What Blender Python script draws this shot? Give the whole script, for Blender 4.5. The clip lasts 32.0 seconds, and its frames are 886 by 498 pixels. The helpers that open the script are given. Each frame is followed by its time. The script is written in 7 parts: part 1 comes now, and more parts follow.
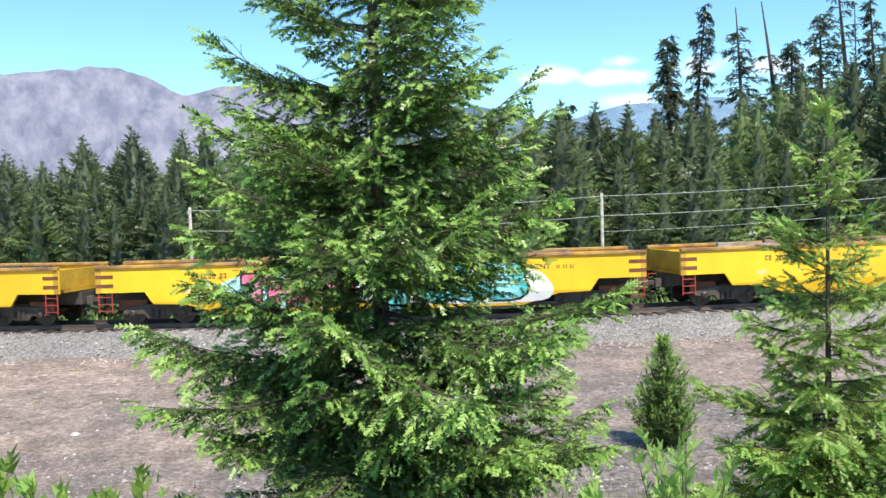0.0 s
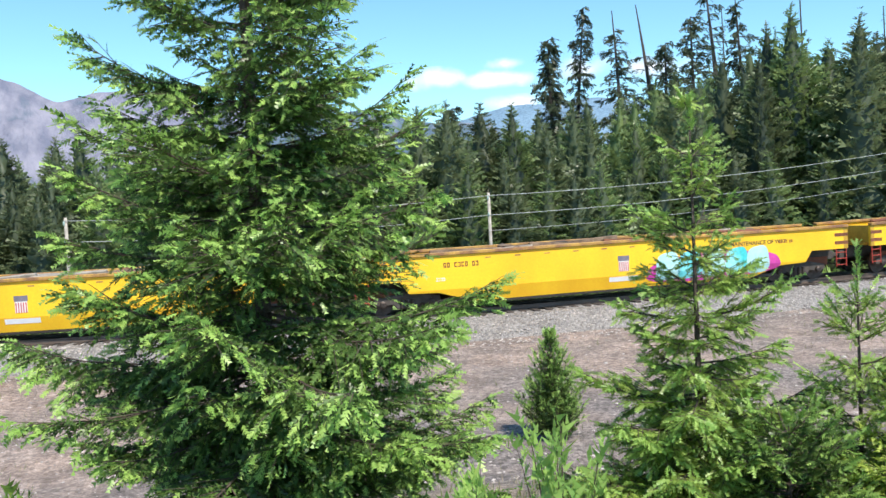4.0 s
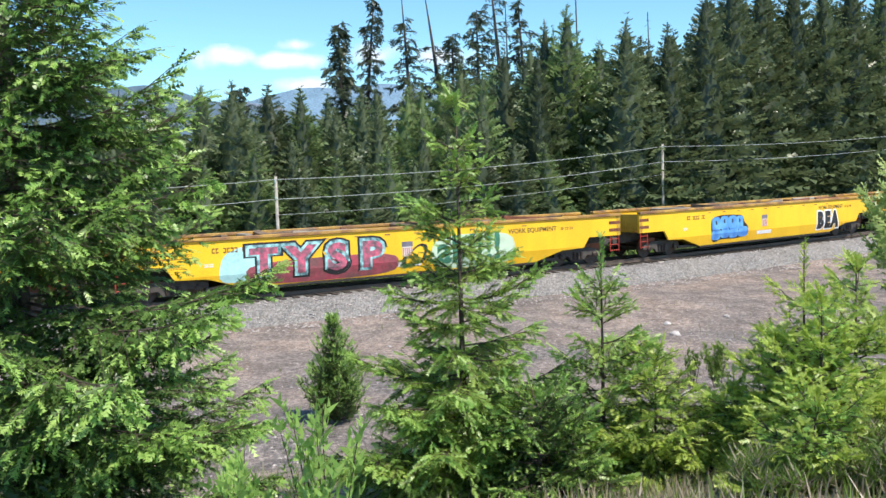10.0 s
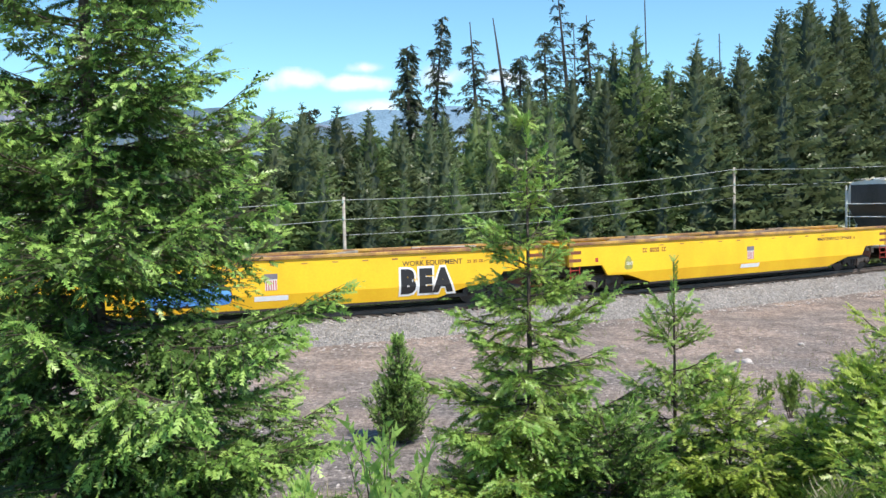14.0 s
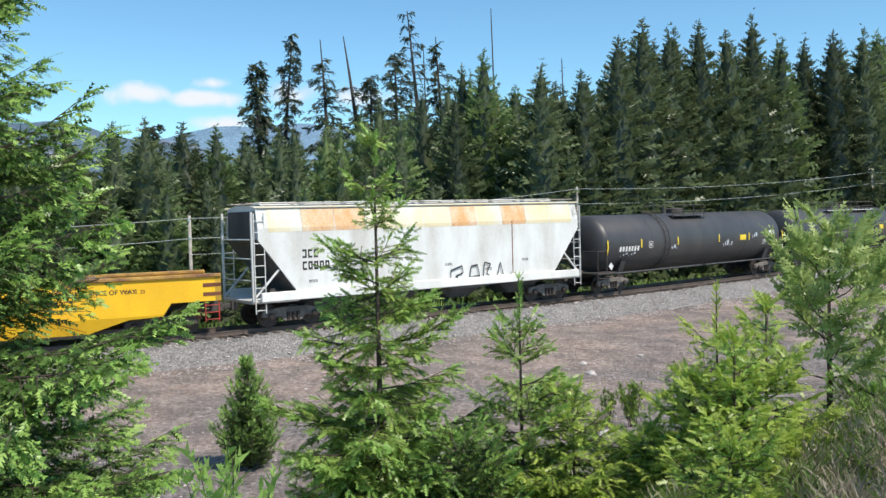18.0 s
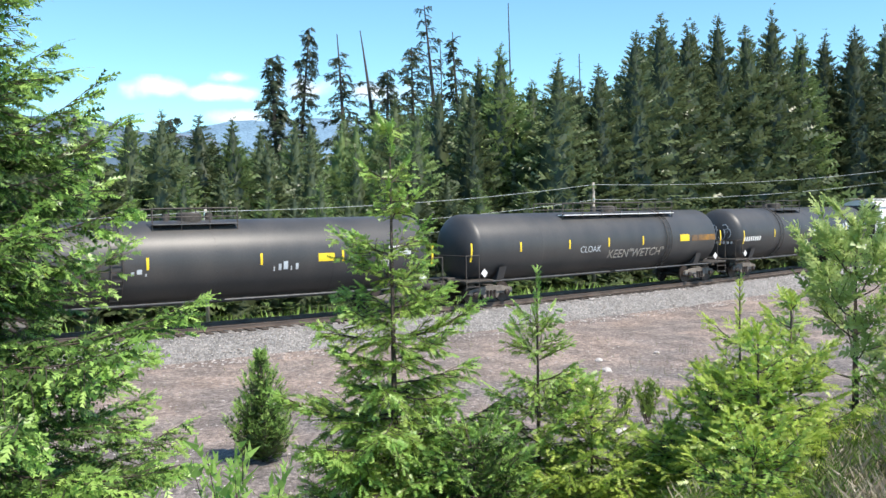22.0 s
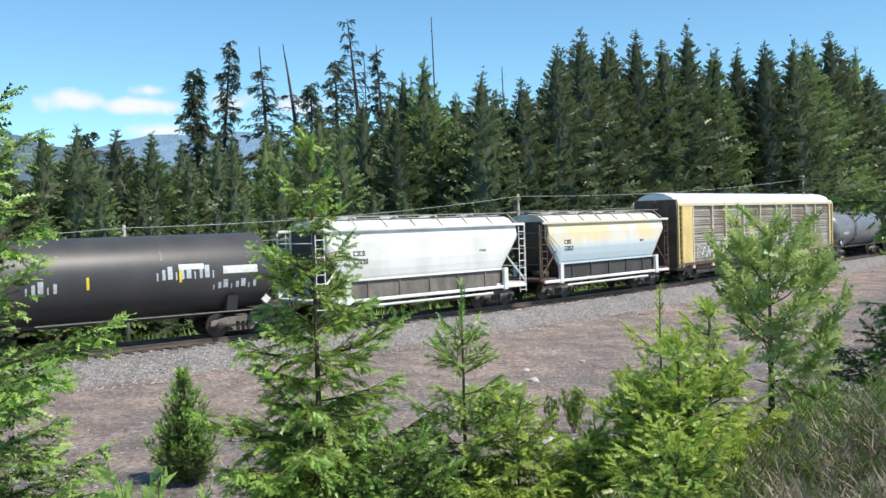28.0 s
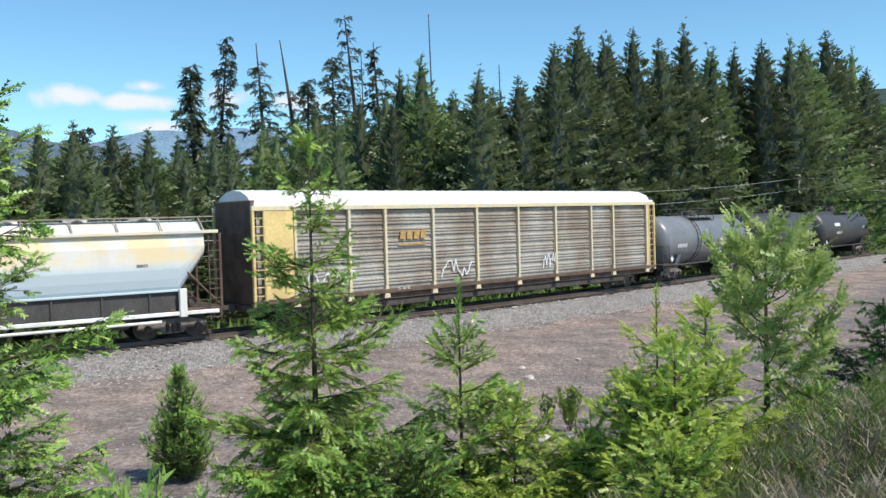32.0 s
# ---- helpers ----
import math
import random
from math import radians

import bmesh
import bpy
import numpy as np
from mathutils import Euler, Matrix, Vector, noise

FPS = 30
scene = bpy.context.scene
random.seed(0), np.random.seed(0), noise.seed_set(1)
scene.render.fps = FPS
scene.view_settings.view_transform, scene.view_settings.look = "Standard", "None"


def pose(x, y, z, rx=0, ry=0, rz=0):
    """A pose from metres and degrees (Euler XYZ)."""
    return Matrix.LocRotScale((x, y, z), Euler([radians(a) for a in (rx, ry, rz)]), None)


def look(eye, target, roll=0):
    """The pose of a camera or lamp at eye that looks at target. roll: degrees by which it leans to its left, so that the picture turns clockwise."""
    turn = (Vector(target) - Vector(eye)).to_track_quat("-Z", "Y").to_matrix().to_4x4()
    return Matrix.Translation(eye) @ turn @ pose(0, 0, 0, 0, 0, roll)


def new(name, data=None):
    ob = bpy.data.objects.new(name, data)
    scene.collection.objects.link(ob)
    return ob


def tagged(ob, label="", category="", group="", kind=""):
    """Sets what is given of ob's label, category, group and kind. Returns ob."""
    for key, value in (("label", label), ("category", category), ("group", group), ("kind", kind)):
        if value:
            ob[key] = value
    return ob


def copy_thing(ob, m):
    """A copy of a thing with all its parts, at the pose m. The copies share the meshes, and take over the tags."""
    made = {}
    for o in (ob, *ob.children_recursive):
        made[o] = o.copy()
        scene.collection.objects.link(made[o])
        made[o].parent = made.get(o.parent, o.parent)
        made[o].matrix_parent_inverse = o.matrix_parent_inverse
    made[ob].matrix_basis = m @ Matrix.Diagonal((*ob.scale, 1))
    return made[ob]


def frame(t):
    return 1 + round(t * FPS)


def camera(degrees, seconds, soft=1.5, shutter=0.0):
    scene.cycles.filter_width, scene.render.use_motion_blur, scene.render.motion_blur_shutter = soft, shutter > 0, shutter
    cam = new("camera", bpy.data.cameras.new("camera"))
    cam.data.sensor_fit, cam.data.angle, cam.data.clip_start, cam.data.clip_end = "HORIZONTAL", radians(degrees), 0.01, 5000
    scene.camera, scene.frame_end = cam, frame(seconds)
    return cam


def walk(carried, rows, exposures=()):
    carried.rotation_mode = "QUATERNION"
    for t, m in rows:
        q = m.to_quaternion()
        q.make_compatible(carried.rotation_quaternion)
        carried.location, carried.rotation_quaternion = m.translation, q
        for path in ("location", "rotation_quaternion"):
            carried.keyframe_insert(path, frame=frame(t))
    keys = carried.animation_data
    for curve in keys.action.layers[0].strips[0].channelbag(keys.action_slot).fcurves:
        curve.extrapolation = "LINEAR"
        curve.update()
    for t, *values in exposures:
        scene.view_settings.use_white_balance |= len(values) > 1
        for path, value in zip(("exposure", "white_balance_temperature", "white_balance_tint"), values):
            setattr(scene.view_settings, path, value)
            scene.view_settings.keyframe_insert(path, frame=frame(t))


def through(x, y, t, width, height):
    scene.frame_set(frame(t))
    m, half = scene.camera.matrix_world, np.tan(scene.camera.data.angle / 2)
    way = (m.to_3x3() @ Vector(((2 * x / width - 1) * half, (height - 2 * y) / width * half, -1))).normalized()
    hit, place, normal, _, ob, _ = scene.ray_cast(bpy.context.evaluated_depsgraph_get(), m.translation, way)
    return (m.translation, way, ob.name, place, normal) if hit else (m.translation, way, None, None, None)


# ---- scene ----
LENS = 52.9
cam = camera(LENS, 32.0, soft=1.5)
# seconds, place, tilt, lean, heading
PATH = [
    (0, -0.33, -0.00, 3.82, 87.26, 1.43, 28.45),
    (0.5, -0.34, 0.02, 3.78, 86.64, 1.23, 32.82),
    (1, -0.32, -0.16, 3.80, 86.14, 0.85, 37.80),
    (1.5, -0.34, -0.18, 3.76, 86.50, 0.97, 41.73),
    (2, -0.34, -0.14, 3.75, 87.04, 1.27, 46.23),
    (2.5, -0.42, -0.14, 3.77, 87.59, 1.13, 50.16),
    (3, -0.36, -0.08, 3.80, 87.54, 1.68, 44.22),
    (3.5, -0.24, -0.05, 3.78, 87.43, 3.23, 31.71),
    (4, -0.24, 0.01, 3.77, 87.18, 2.91, 21.41),
    (4.5, -0.17, -0.06, 3.80, 87.13, 3.19, 15.71),
    (6.5, -0.03, -0.09, 3.80, 87.45, 4.18, -0.13),
    (7, -0.03, -0.09, 3.80, 87.09, 3.10, -3.14),
    (7.5, -0.02, -0.09, 3.80, 86.25, 1.92, -5.33),
    (8, -0.03, -0.11, 3.80, 85.57, 1.99, -6.01),
    (8.5, -0.04, -0.09, 3.80, 85.36, 1.84, -4.42),
    (9, -0.05, -0.11, 3.81, 85.61, 1.92, -0.06),
    (9.5, -0.05, -0.10, 3.80, 85.76, 1.76, 4.58),
    (10, -0.05, -0.15, 3.81, 85.64, 1.69, 8.02),
    (10.5, -0.03, -0.13, 3.81, 85.61, 2.47, 9.81),
    (11, -0.04, -0.06, 3.81, 85.86, 2.46, 6.34),
    (11.5, -0.04, -0.12, 3.82, 86.00, 2.53, 4.15),
    (12, -0.04, -0.10, 3.81, 86.46, 2.09, 3.84),
    (12.5, -0.06, -0.08, 3.80, 86.84, 1.72, 5.17),
    (13, -0.06, -0.08, 3.81, 86.77, 1.79, 7.53),
    (13.5, -0.06, -0.09, 3.80, 86.89, 1.42, 9.39),
    (14, -0.09, -0.09, 3.81, 87.13, 1.22, 12.24),
    (14.5, -0.15, -0.03, 3.82, 87.50, 1.07, 19.14),
    (16.5, -0.09, -0.07, 3.82, 88.04, 1.86, 11.22),
    (17, -0.08, -0.03, 3.81, 88.24, 1.99, 6.85),
    (17.5, -0.07, -0.03, 3.80, 88.42, 1.39, 3.92),
    (18, -0.06, -0.06, 3.81, 88.10, 1.30, 2.76),
    (18.5, -0.08, -0.02, 3.79, 87.84, 1.82, 3.82),
    (19, -0.06, -0.10, 3.82, 87.62, 1.97, 4.81),
    (19.5, -0.08, -0.03, 3.81, 87.65, 1.70, 4.86),
    (20, -0.11, 0.11, 3.78, 88.00, 1.64, 5.28),
    (20.5, -0.08, 0.07, 3.80, 88.20, 1.85, 6.19),
    (21, -0.08, 0.04, 3.80, 88.28, 1.90, 6.25),
    (21.5, -0.06, -0.05, 3.82, 88.20, 1.23, 5.30),
    (22, -0.08, 0.09, 3.78, 87.82, 0.89, 3.75),
    (22.5, -0.07, 0.08, 3.79, 87.57, 0.75, 1.99),
    (23, -0.04, -0.04, 3.82, 87.44, 0.29, 0.52),
    (23.5, -0.08, 0.09, 3.78, 87.50, 0.86, -0.93),
    (24, -0.04, -0.05, 3.81, 87.58, 1.07, -1.99),
    (24.5, -0.06, 0.03, 3.80, 88.01, 0.80, -2.35),
    (25, -0.07, 0.09, 3.79, 88.24, 1.22, -1.87),
    (25.5, -0.06, 0.04, 3.80, 88.45, 1.32, -1.61),
    (27.5, -0.03, 0.05, 3.79, 88.46, 1.78, -1.42),
    (28, -0.05, 0.13, 3.79, 88.53, 1.65, -0.96),
    (28.5, -0.04, 0.13, 3.79, 88.63, 1.77, 0.43),
    (29, -0.05, 0.09, 3.79, 88.56, 1.69, 2.06),
    (29.5, -0.04, 0.01, 3.82, 88.41, 1.45, 2.82),
    (30, -0.04, 0.07, 3.80, 88.24, 1.02, 2.08),
    (30.5, -0.04, 0.05, 3.82, 88.25, 1.28, 0.85),
    (31, -0.04, -0.01, 3.83, 88.40, 1.56, 0.26),
    (31.5, -0.05, 0.03, 3.82, 88.25, 1.65, -0.33),
    (32, -0.06, 0.12, 3.80, 88.35, 1.40, -1.20),
]
walk(cam, [(t, pose(x, y, z, rx, ry, rz)) for t, x, y, z, rx, ry, rz in PATH],
     [(0, 0.64), (4.5, 0.58), (9, 0.52), (14, 0.48), (16.5, 0.42), (18, 0.22), (20, 0.23), (22, 0.66), (25.5, 0.62), (28, 0.28), (30, 0.15), (32, 0.22)])

# ---- sky and sun ----
SUN_DIR = Vector((0.74, -0.58, 1.30)).normalized()
world = bpy.data.worlds.new("sky")
scene.world = world
world.use_nodes = True
wn = world.node_tree.nodes
sky = wn.new("ShaderNodeTexSky")
sky.sky_type, sky.sun_disc = "NISHITA", False
sky.sun_elevation, sky.sun_rotation = math.asin(SUN_DIR.z), math.atan2(SUN_DIR.x, SUN_DIR.y)
sky.altitude, sky.air_density, sky.dust_density, sky.ozone_density = 900, 1.0, 0.1, 1.0
wn["Background"].inputs["Strength"].default_value = 0.135
tint = wn.new("ShaderNodeMix")
tint.data_type, tint.blend_type = "RGBA", "MULTIPLY"
tint.inputs[0].default_value, tint.inputs[7].default_value = 1.0, (0.70, 1.0, 1.08, 1)
world.node_tree.links.new(sky.outputs[0], tint.inputs[6])
world.node_tree.links.new(tint.outputs[2], wn["Background"].inputs["Color"])
sun = new("sun", bpy.data.lights.new("sun", "SUN"))
sun.data.energy, sun.data.angle, sun.data.color = 4.7, radians(0.53), (1.0, 0.925, 0.82)
sun.matrix_world = look(SUN_DIR * 50, (0, 0, 0))
scene.view_settings.exposure = 0.5


# ---- materials ----
def mat(name, color, rough=0.6, metal=0.0, spread=0.25, scale=3.0, fine=40.0, bump=0.2, dark=None, streak=0.0):
    """A surface with broad stains and fine grain. dark: the colour of the stains; streak: how far they are drawn out downwards."""
    m = bpy.data.materials.new(name)
    m.use_nodes = True
    n, l = m.node_tree.nodes, m.node_tree.links
    b = n["Principled BSDF"]
    b.inputs["Roughness"].default_value, b.inputs["Metallic"].default_value = rough, metal
    co = n.new("ShaderNodeTexCoord")
    mp = n.new("ShaderNodeMapping")
    mp.inputs["Scale"].default_value = (1, 1, 1 - 0.9 * streak)
    l.new(co.outputs["Object"], mp.inputs["Vector"])
    big, small = n.new("ShaderNodeTexNoise"), n.new("ShaderNodeTexNoise")
    big.inputs["Scale"].default_value, big.inputs["Detail"].default_value = scale, 6
    small.inputs["Scale"].default_value, small.inputs["Detail"].default_value = fine, 4
    l.new(mp.outputs[0], big.inputs["Vector"])
    l.new(co.outputs["Object"], small.inputs["Vector"])
    ramp = n.new("ShaderNodeValToRGB")
    d = dark or tuple(c * (1 - spread) for c in color)
    ramp.color_ramp.elements[0].position, ramp.color_ramp.elements[1].position = 0.36, 0.62
    ramp.color_ramp.elements[0].color, ramp.color_ramp.elements[1].color = (*d, 1), (*color, 1)
    l.new(big.outputs["Fac"], ramp.inputs[0])
    mix = n.new("ShaderNodeMix")
    mix.data_type, mix.blend_type = "RGBA", "OVERLAY"
    mix.inputs[0].default_value = min(0.8, spread * 1.4)
    l.new(ramp.outputs[0], mix.inputs[6])
    l.new(small.outputs["Fac"], mix.inputs[7])
    l.new(mix.outputs[2], b.inputs["Base Color"])
    bp = n.new("ShaderNodeBump")
    bp.inputs["Strength"].default_value, bp.inputs["Distance"].default_value = bump, 0.02
    l.new(small.outputs["Fac"], bp.inputs["Height"])
    l.new(bp.outputs[0], b.inputs["Normal"])
    return m


def leaf_mat(name, color, tip, through=0.35, spread=0.5):
    """Foliage: colour varies from leaf to leaf and from plant to plant, and light comes through."""
    m = bpy.data.materials.new(name)
    m.use_nodes = True
    n, l = m.node_tree.nodes, m.node_tree.links
    n.remove(n["Principled BSDF"])
    geo, inf = n.new("ShaderNodeNewGeometry"), n.new("ShaderNodeObjectInfo")
    mix = n.new("ShaderNodeMix")
    mix.data_type = "RGBA"
    mix.inputs[6].default_value, mix.inputs[7].default_value = (*color, 1), (*tip, 1)
    l.new(geo.outputs["Random Per Island"], mix.inputs[0])
    hue = n.new("ShaderNodeHueSaturation")
    vm = n.new("ShaderNodeMapRange")
    vm.inputs[3].default_value, vm.inputs[4].default_value = 1 - spread / 2, 1 + spread / 2
    l.new(inf.outputs["Random"], vm.inputs[0])
    l.new(vm.outputs[0], hue.inputs["Value"])
    l.new(mix.outputs[2], hue.inputs["Color"])
    dif, tra, glo, s1, s2 = (n.new("ShaderNodeBsdf" + k) for k in ("Diffuse", "Translucent", "Glossy", "Diffuse", "Diffuse"))
    n.remove(s1), n.remove(s2)
    m1, m2 = n.new("ShaderNodeMixShader"), n.new("ShaderNodeMixShader")
    glo.inputs["Roughness"].default_value = 0.38
    m1.inputs[0].default_value, m2.inputs[0].default_value = through, 0.03
    l.new(hue.outputs[0], dif.inputs[0])
    l.new(hue.outputs[0], tra.inputs[0])
    l.new(dif.outputs[0], m1.inputs[1])
    l.new(tra.outputs[0], m1.inputs[2])
    l.new(m1.outputs[0], m2.inputs[1])
    l.new(glo.outputs[0], m2.inputs[2])
    l.new(m2.outputs[0], n["Material Output"].inputs[0])
    return m


M = dict(
    yellow=mat("yellow_paint", (0.86, 0.52, 0.02), 0.42, spread=0.12, scale=0.7, fine=14, bump=0.05, dark=(0.78, 0.43, 0.016), streak=0.6),
    yellow_inner=mat("brownish_yellow_paint", (0.55, 0.33, 0.03), 0.6, spread=0.3, scale=1.2, fine=20),
    rust=mat("rust", (0.20, 0.07, 0.035), 0.85, spread=0.4, scale=2, fine=30),
    red=mat("red_paint", (0.42, 0.05, 0.03), 0.6, spread=0.3, scale=2, fine=30),
    black=mat("black_paint", (0.042, 0.042, 0.044), 0.46, spread=0.2, scale=0.6, fine=18, bump=0.03, streak=0.6, dark=(0.066, 0.062, 0.060)),
    undercar=mat("grimy_shaded_steel", (0.075, 0.064, 0.055), 0.7, spread=0.4, scale=4, fine=40),
    dusty=mat("dusty_steel", (0.20, 0.175, 0.15), 0.8, spread=0.4, scale=4, fine=40),
    wheel=mat("wheel_steel", (0.09, 0.07, 0.06), 0.5, 0.6, spread=0.4, scale=5, fine=40),
    rail=mat("rail_steel", (0.15, 0.115, 0.095), 0.55, 0.3, spread=0.3, scale=2, fine=50),
    tie=mat("creosoted_wood", (0.07, 0.055, 0.045), 0.9, spread=0.4, scale=6, fine=60),
    oldtie=mat("weathered_timber", (0.22, 0.15, 0.10), 0.9, spread=0.5, scale=2.5, fine=40),
    greytie=mat("grey_timber", (0.33, 0.29, 0.24), 0.9, spread=0.4, scale=2.5, fine=40),
    white=mat("white_paint", (0.80, 0.80, 0.77), 0.5, spread=0.10, scale=0.8, fine=12, bump=0.05, dark=(0.64, 0.64, 0.60), streak=0.7),
    dirtywhite=mat("dirty_white_paint", (0.72, 0.73, 0.71), 0.55, spread=0.12, scale=0.9, fine=10, bump=0.05, dark=(0.54, 0.53, 0.49), streak=0.7),
    orange=mat("orange_rust_stain", (0.64, 0.36, 0.16), 0.75, spread=0.3, scale=1.6, fine=16, dark=(0.68, 0.54, 0.38), streak=0.3),
    grey=mat("dark_grey_paint", (0.12, 0.12, 0.12), 0.6, spread=0.3, scale=2, fine=20, streak=0.5),
    cream=mat("stained_cream_paint", (0.70, 0.68, 0.58), 0.55, spread=0.15, scale=0.5, fine=10, dark=(0.70, 0.60, 0.36), streak=0.2),
    galv=mat("galvanised_steel", (0.40, 0.38, 0.34), 0.55, 0.15, spread=0.4, scale=0.6, fine=12, dark=(0.25, 0.205, 0.16), streak=0.5),
    alu=mat("roof_sheet", (0.80, 0.80, 0.79), 0.5, 0.0, spread=0.08, scale=1, fine=15),
    rackyellow=mat("faded_yellow_paint", (0.66, 0.56, 0.34), 0.6, spread=0.25, scale=1.4, fine=14, dark=(0.58, 0.52, 0.40), streak=0.6),
    endyellow=mat("dirty_yellow_paint", (0.70, 0.54, 0.22), 0.6, spread=0.25, scale=1.4, fine=14, dark=(0.55, 0.40, 0.18), streak=0.6),
    ochre=mat("rusty_ochre_stain", (0.26, 0.13, 0.025), 0.7, spread=0.5, scale=2.5, fine=16, dark=(0.10, 0.07, 0.05), streak=0.6),
    dustgrey=mat("dusty_brown_grey_paint", (0.20, 0.18, 0.155), 0.8, spread=0.35, scale=2, fine=20, dark=(0.11, 0.10, 0.09), streak=0.6),
    darkgap=mat("shadowed_steel", (0.03, 0.025, 0.022), 0.8, spread=0.3),
    ink=mat("black_lettering", (0.03, 0.028, 0.025), 0.6, spread=0.2),
    decal=mat("white_lettering", (0.70, 0.70, 0.68), 0.6, spread=0.2, scale=6),
    tape=mat("reflective_yellow_tape", (0.80, 0.58, 0.03), 0.4, spread=0.1),
    pole=mat("weathered_pole", (0.42, 0.38, 0.33), 0.9, spread=0.3, scale=3, fine=60),
    wire=mat("line_wire", (0.36, 0.38, 0.37), 0.6, 0.1, spread=0.1),
    glass=mat("insulator", (0.35, 0.45, 0.42), 0.2, spread=0.1),
    bark=mat("fir_bark", (0.10, 0.075, 0.06), 0.95, spread=0.5, scale=6, fine=50, bump=0.6),
    straw=mat("dry_stems", (0.48, 0.40, 0.27), 0.9, spread=0.3, scale=4),
    stone=mat("field_stone", (0.34, 0.30, 0.28), 0.9, spread=0.4, scale=5, fine=40, bump=0.5),
    palestone=mat("pale_stone", (0.55, 0.50, 0.47), 0.9, spread=0.3, scale=5, fine=40, bump=0.5),
    cloud=mat("cloud_white", (0.86, 0.87, 0.88), 1.0, spread=0.04, scale=0.01),
    firlight=leaf_mat("light_fir_needles", (0.124, 0.188, 0.068), (0.195, 0.266, 0.096), 0.35),
    lime=leaf_mat("yellow_green_shoots", (0.36, 0.48, 0.08), (0.58, 0.68, 0.17), 0.5, 0.15),
    pine=leaf_mat("pine_needles", (0.24, 0.34, 0.10), (0.48, 0.56, 0.22), 0.45, 0.2),
    fir=leaf_mat("fir_needles", (0.096, 0.128, 0.062), (0.140, 0.176, 0.080), 0.33),
    firdark=leaf_mat("dark_and_core_shade_needles", (0.064, 0.086, 0.046), (0.094, 0.120, 0.060), 0.33),
    firdull=leaf_mat("grey_fir_needles", (0.048, 0.066, 0.040), (0.085, 0.110, 0.062), 0.4),
    fresh=leaf_mat("fresh_fir_shoots", (0.22, 0.40, 0.085), (0.41, 0.58, 0.155), 0.42, 0.15),
    deep=leaf_mat("near_fir_needles", (0.046, 0.092, 0.024), (0.115, 0.195, 0.048), 0.24, 0.2),
    mid=leaf_mat("sapling_needles", (0.150, 0.250, 0.048), (0.33, 0.45, 0.10), 0.40, 0.2),
    shrub=leaf_mat("shrub_leaves", (0.08, 0.15, 0.030), (0.20, 0.30, 0.065), 0.4, 0.4),
    broom=leaf_mat("broom_flowers", (0.55, 0.45, 0.02), (0.75, 0.62, 0.05), 0.3, 0.2),
    grass=leaf_mat("grass_blades", (0.14, 0.19, 0.055), (0.32, 0.32, 0.13), 0.4, 0.3),
    dry=leaf_mat("dry_twigs", (0.22, 0.185, 0.135), (0.40, 0.35, 0.27), 0.2, 0.3),
)


# ---- small builders ----
def part(name, bm, material, parent=None, label="", smooth=False):
    """Links a bmesh as one mesh object under its thing."""
    me = bpy.data.meshes.new(name)
    if smooth:
        for f in bm.faces:
            f.smooth = True
    bm.to_mesh(me)
    bm.free()
    for m in material if isinstance(material, (list, tuple)) else [material]:
        me.materials.append(m)
    ob = new(name, me)
    ob.parent = parent
    return tagged(ob, label) if label else ob


def group(name, label, category, grp="", m=None):
    ob = new(name)
    ob.empty_display_size = 0.3
    if m is not None:
        ob.matrix_basis = m
    return tagged(ob, label, category, grp)


def box(bm, x0, x1, y0, y1, z0, z1, mi=0):
    v = [bm.verts.new((x, y, z)) for x in (x0, x1) for y in (y0, y1) for z in (z0, z1)]
    for q in ((0, 1, 3, 2), (4, 6, 7, 5), (0, 4, 5, 1), (2, 3, 7, 6), (0, 2, 6, 4), (1, 5, 7, 3)):
        bm.faces.new([v[i] for i in q]).material_index = mi
    return bm


def B(*a):
    return box(bmesh.new(), *a)


def prism(poly, y0, y1, bm=None, axis="y", mi=0):
    """A polygon in the xz plane drawn out from y0 to y1 (axis y), or in the yz plane drawn out along x."""
    bm = bm or bmesh.new()
    put = (lambda a, b, c: (a, c, b)) if axis == "y" else (lambda a, b, c: (c, a, b))
    r = [[bm.verts.new(put(a, b, c)) for a, b in poly] for c in (y0, y1)]
    n = len(poly)
    for f in [r[0][::-1], r[1]] + [[r[0][i], r[0][(i + 1) % n], r[1][(i + 1) % n], r[1][i]] for i in range(n)]:
        bm.faces.new(f).material_index = mi
    bmesh.ops.recalc_face_normals(bm, faces=bm.faces)
    return bm


def rod(bm, a, b, r0, r1=None, n=6, caps=True):
    """A tapered round bar from a to b."""
    a, b = Vector(a), Vector(b)
    r1 = r0 if r1 is None else r1
    d = (b - a).normalized()
    u = d.orthogonal().normalized()
    w = d.cross(u)
    ring = []
    for p, r in ((a, r0), (b, r1)):
        ring.append([bm.verts.new(p + r * (math.cos(k * math.tau / n) * u + math.sin(k * math.tau / n) * w)) for k in range(n)])
    for k in range(n):
        bm.faces.new([ring[0][k], ring[0][(k + 1) % n], ring[1][(k + 1) % n], ring[1][k]])
    if caps:
        bm.faces.new(ring[0][::-1]), bm.faces.new(ring[1])
    return bm


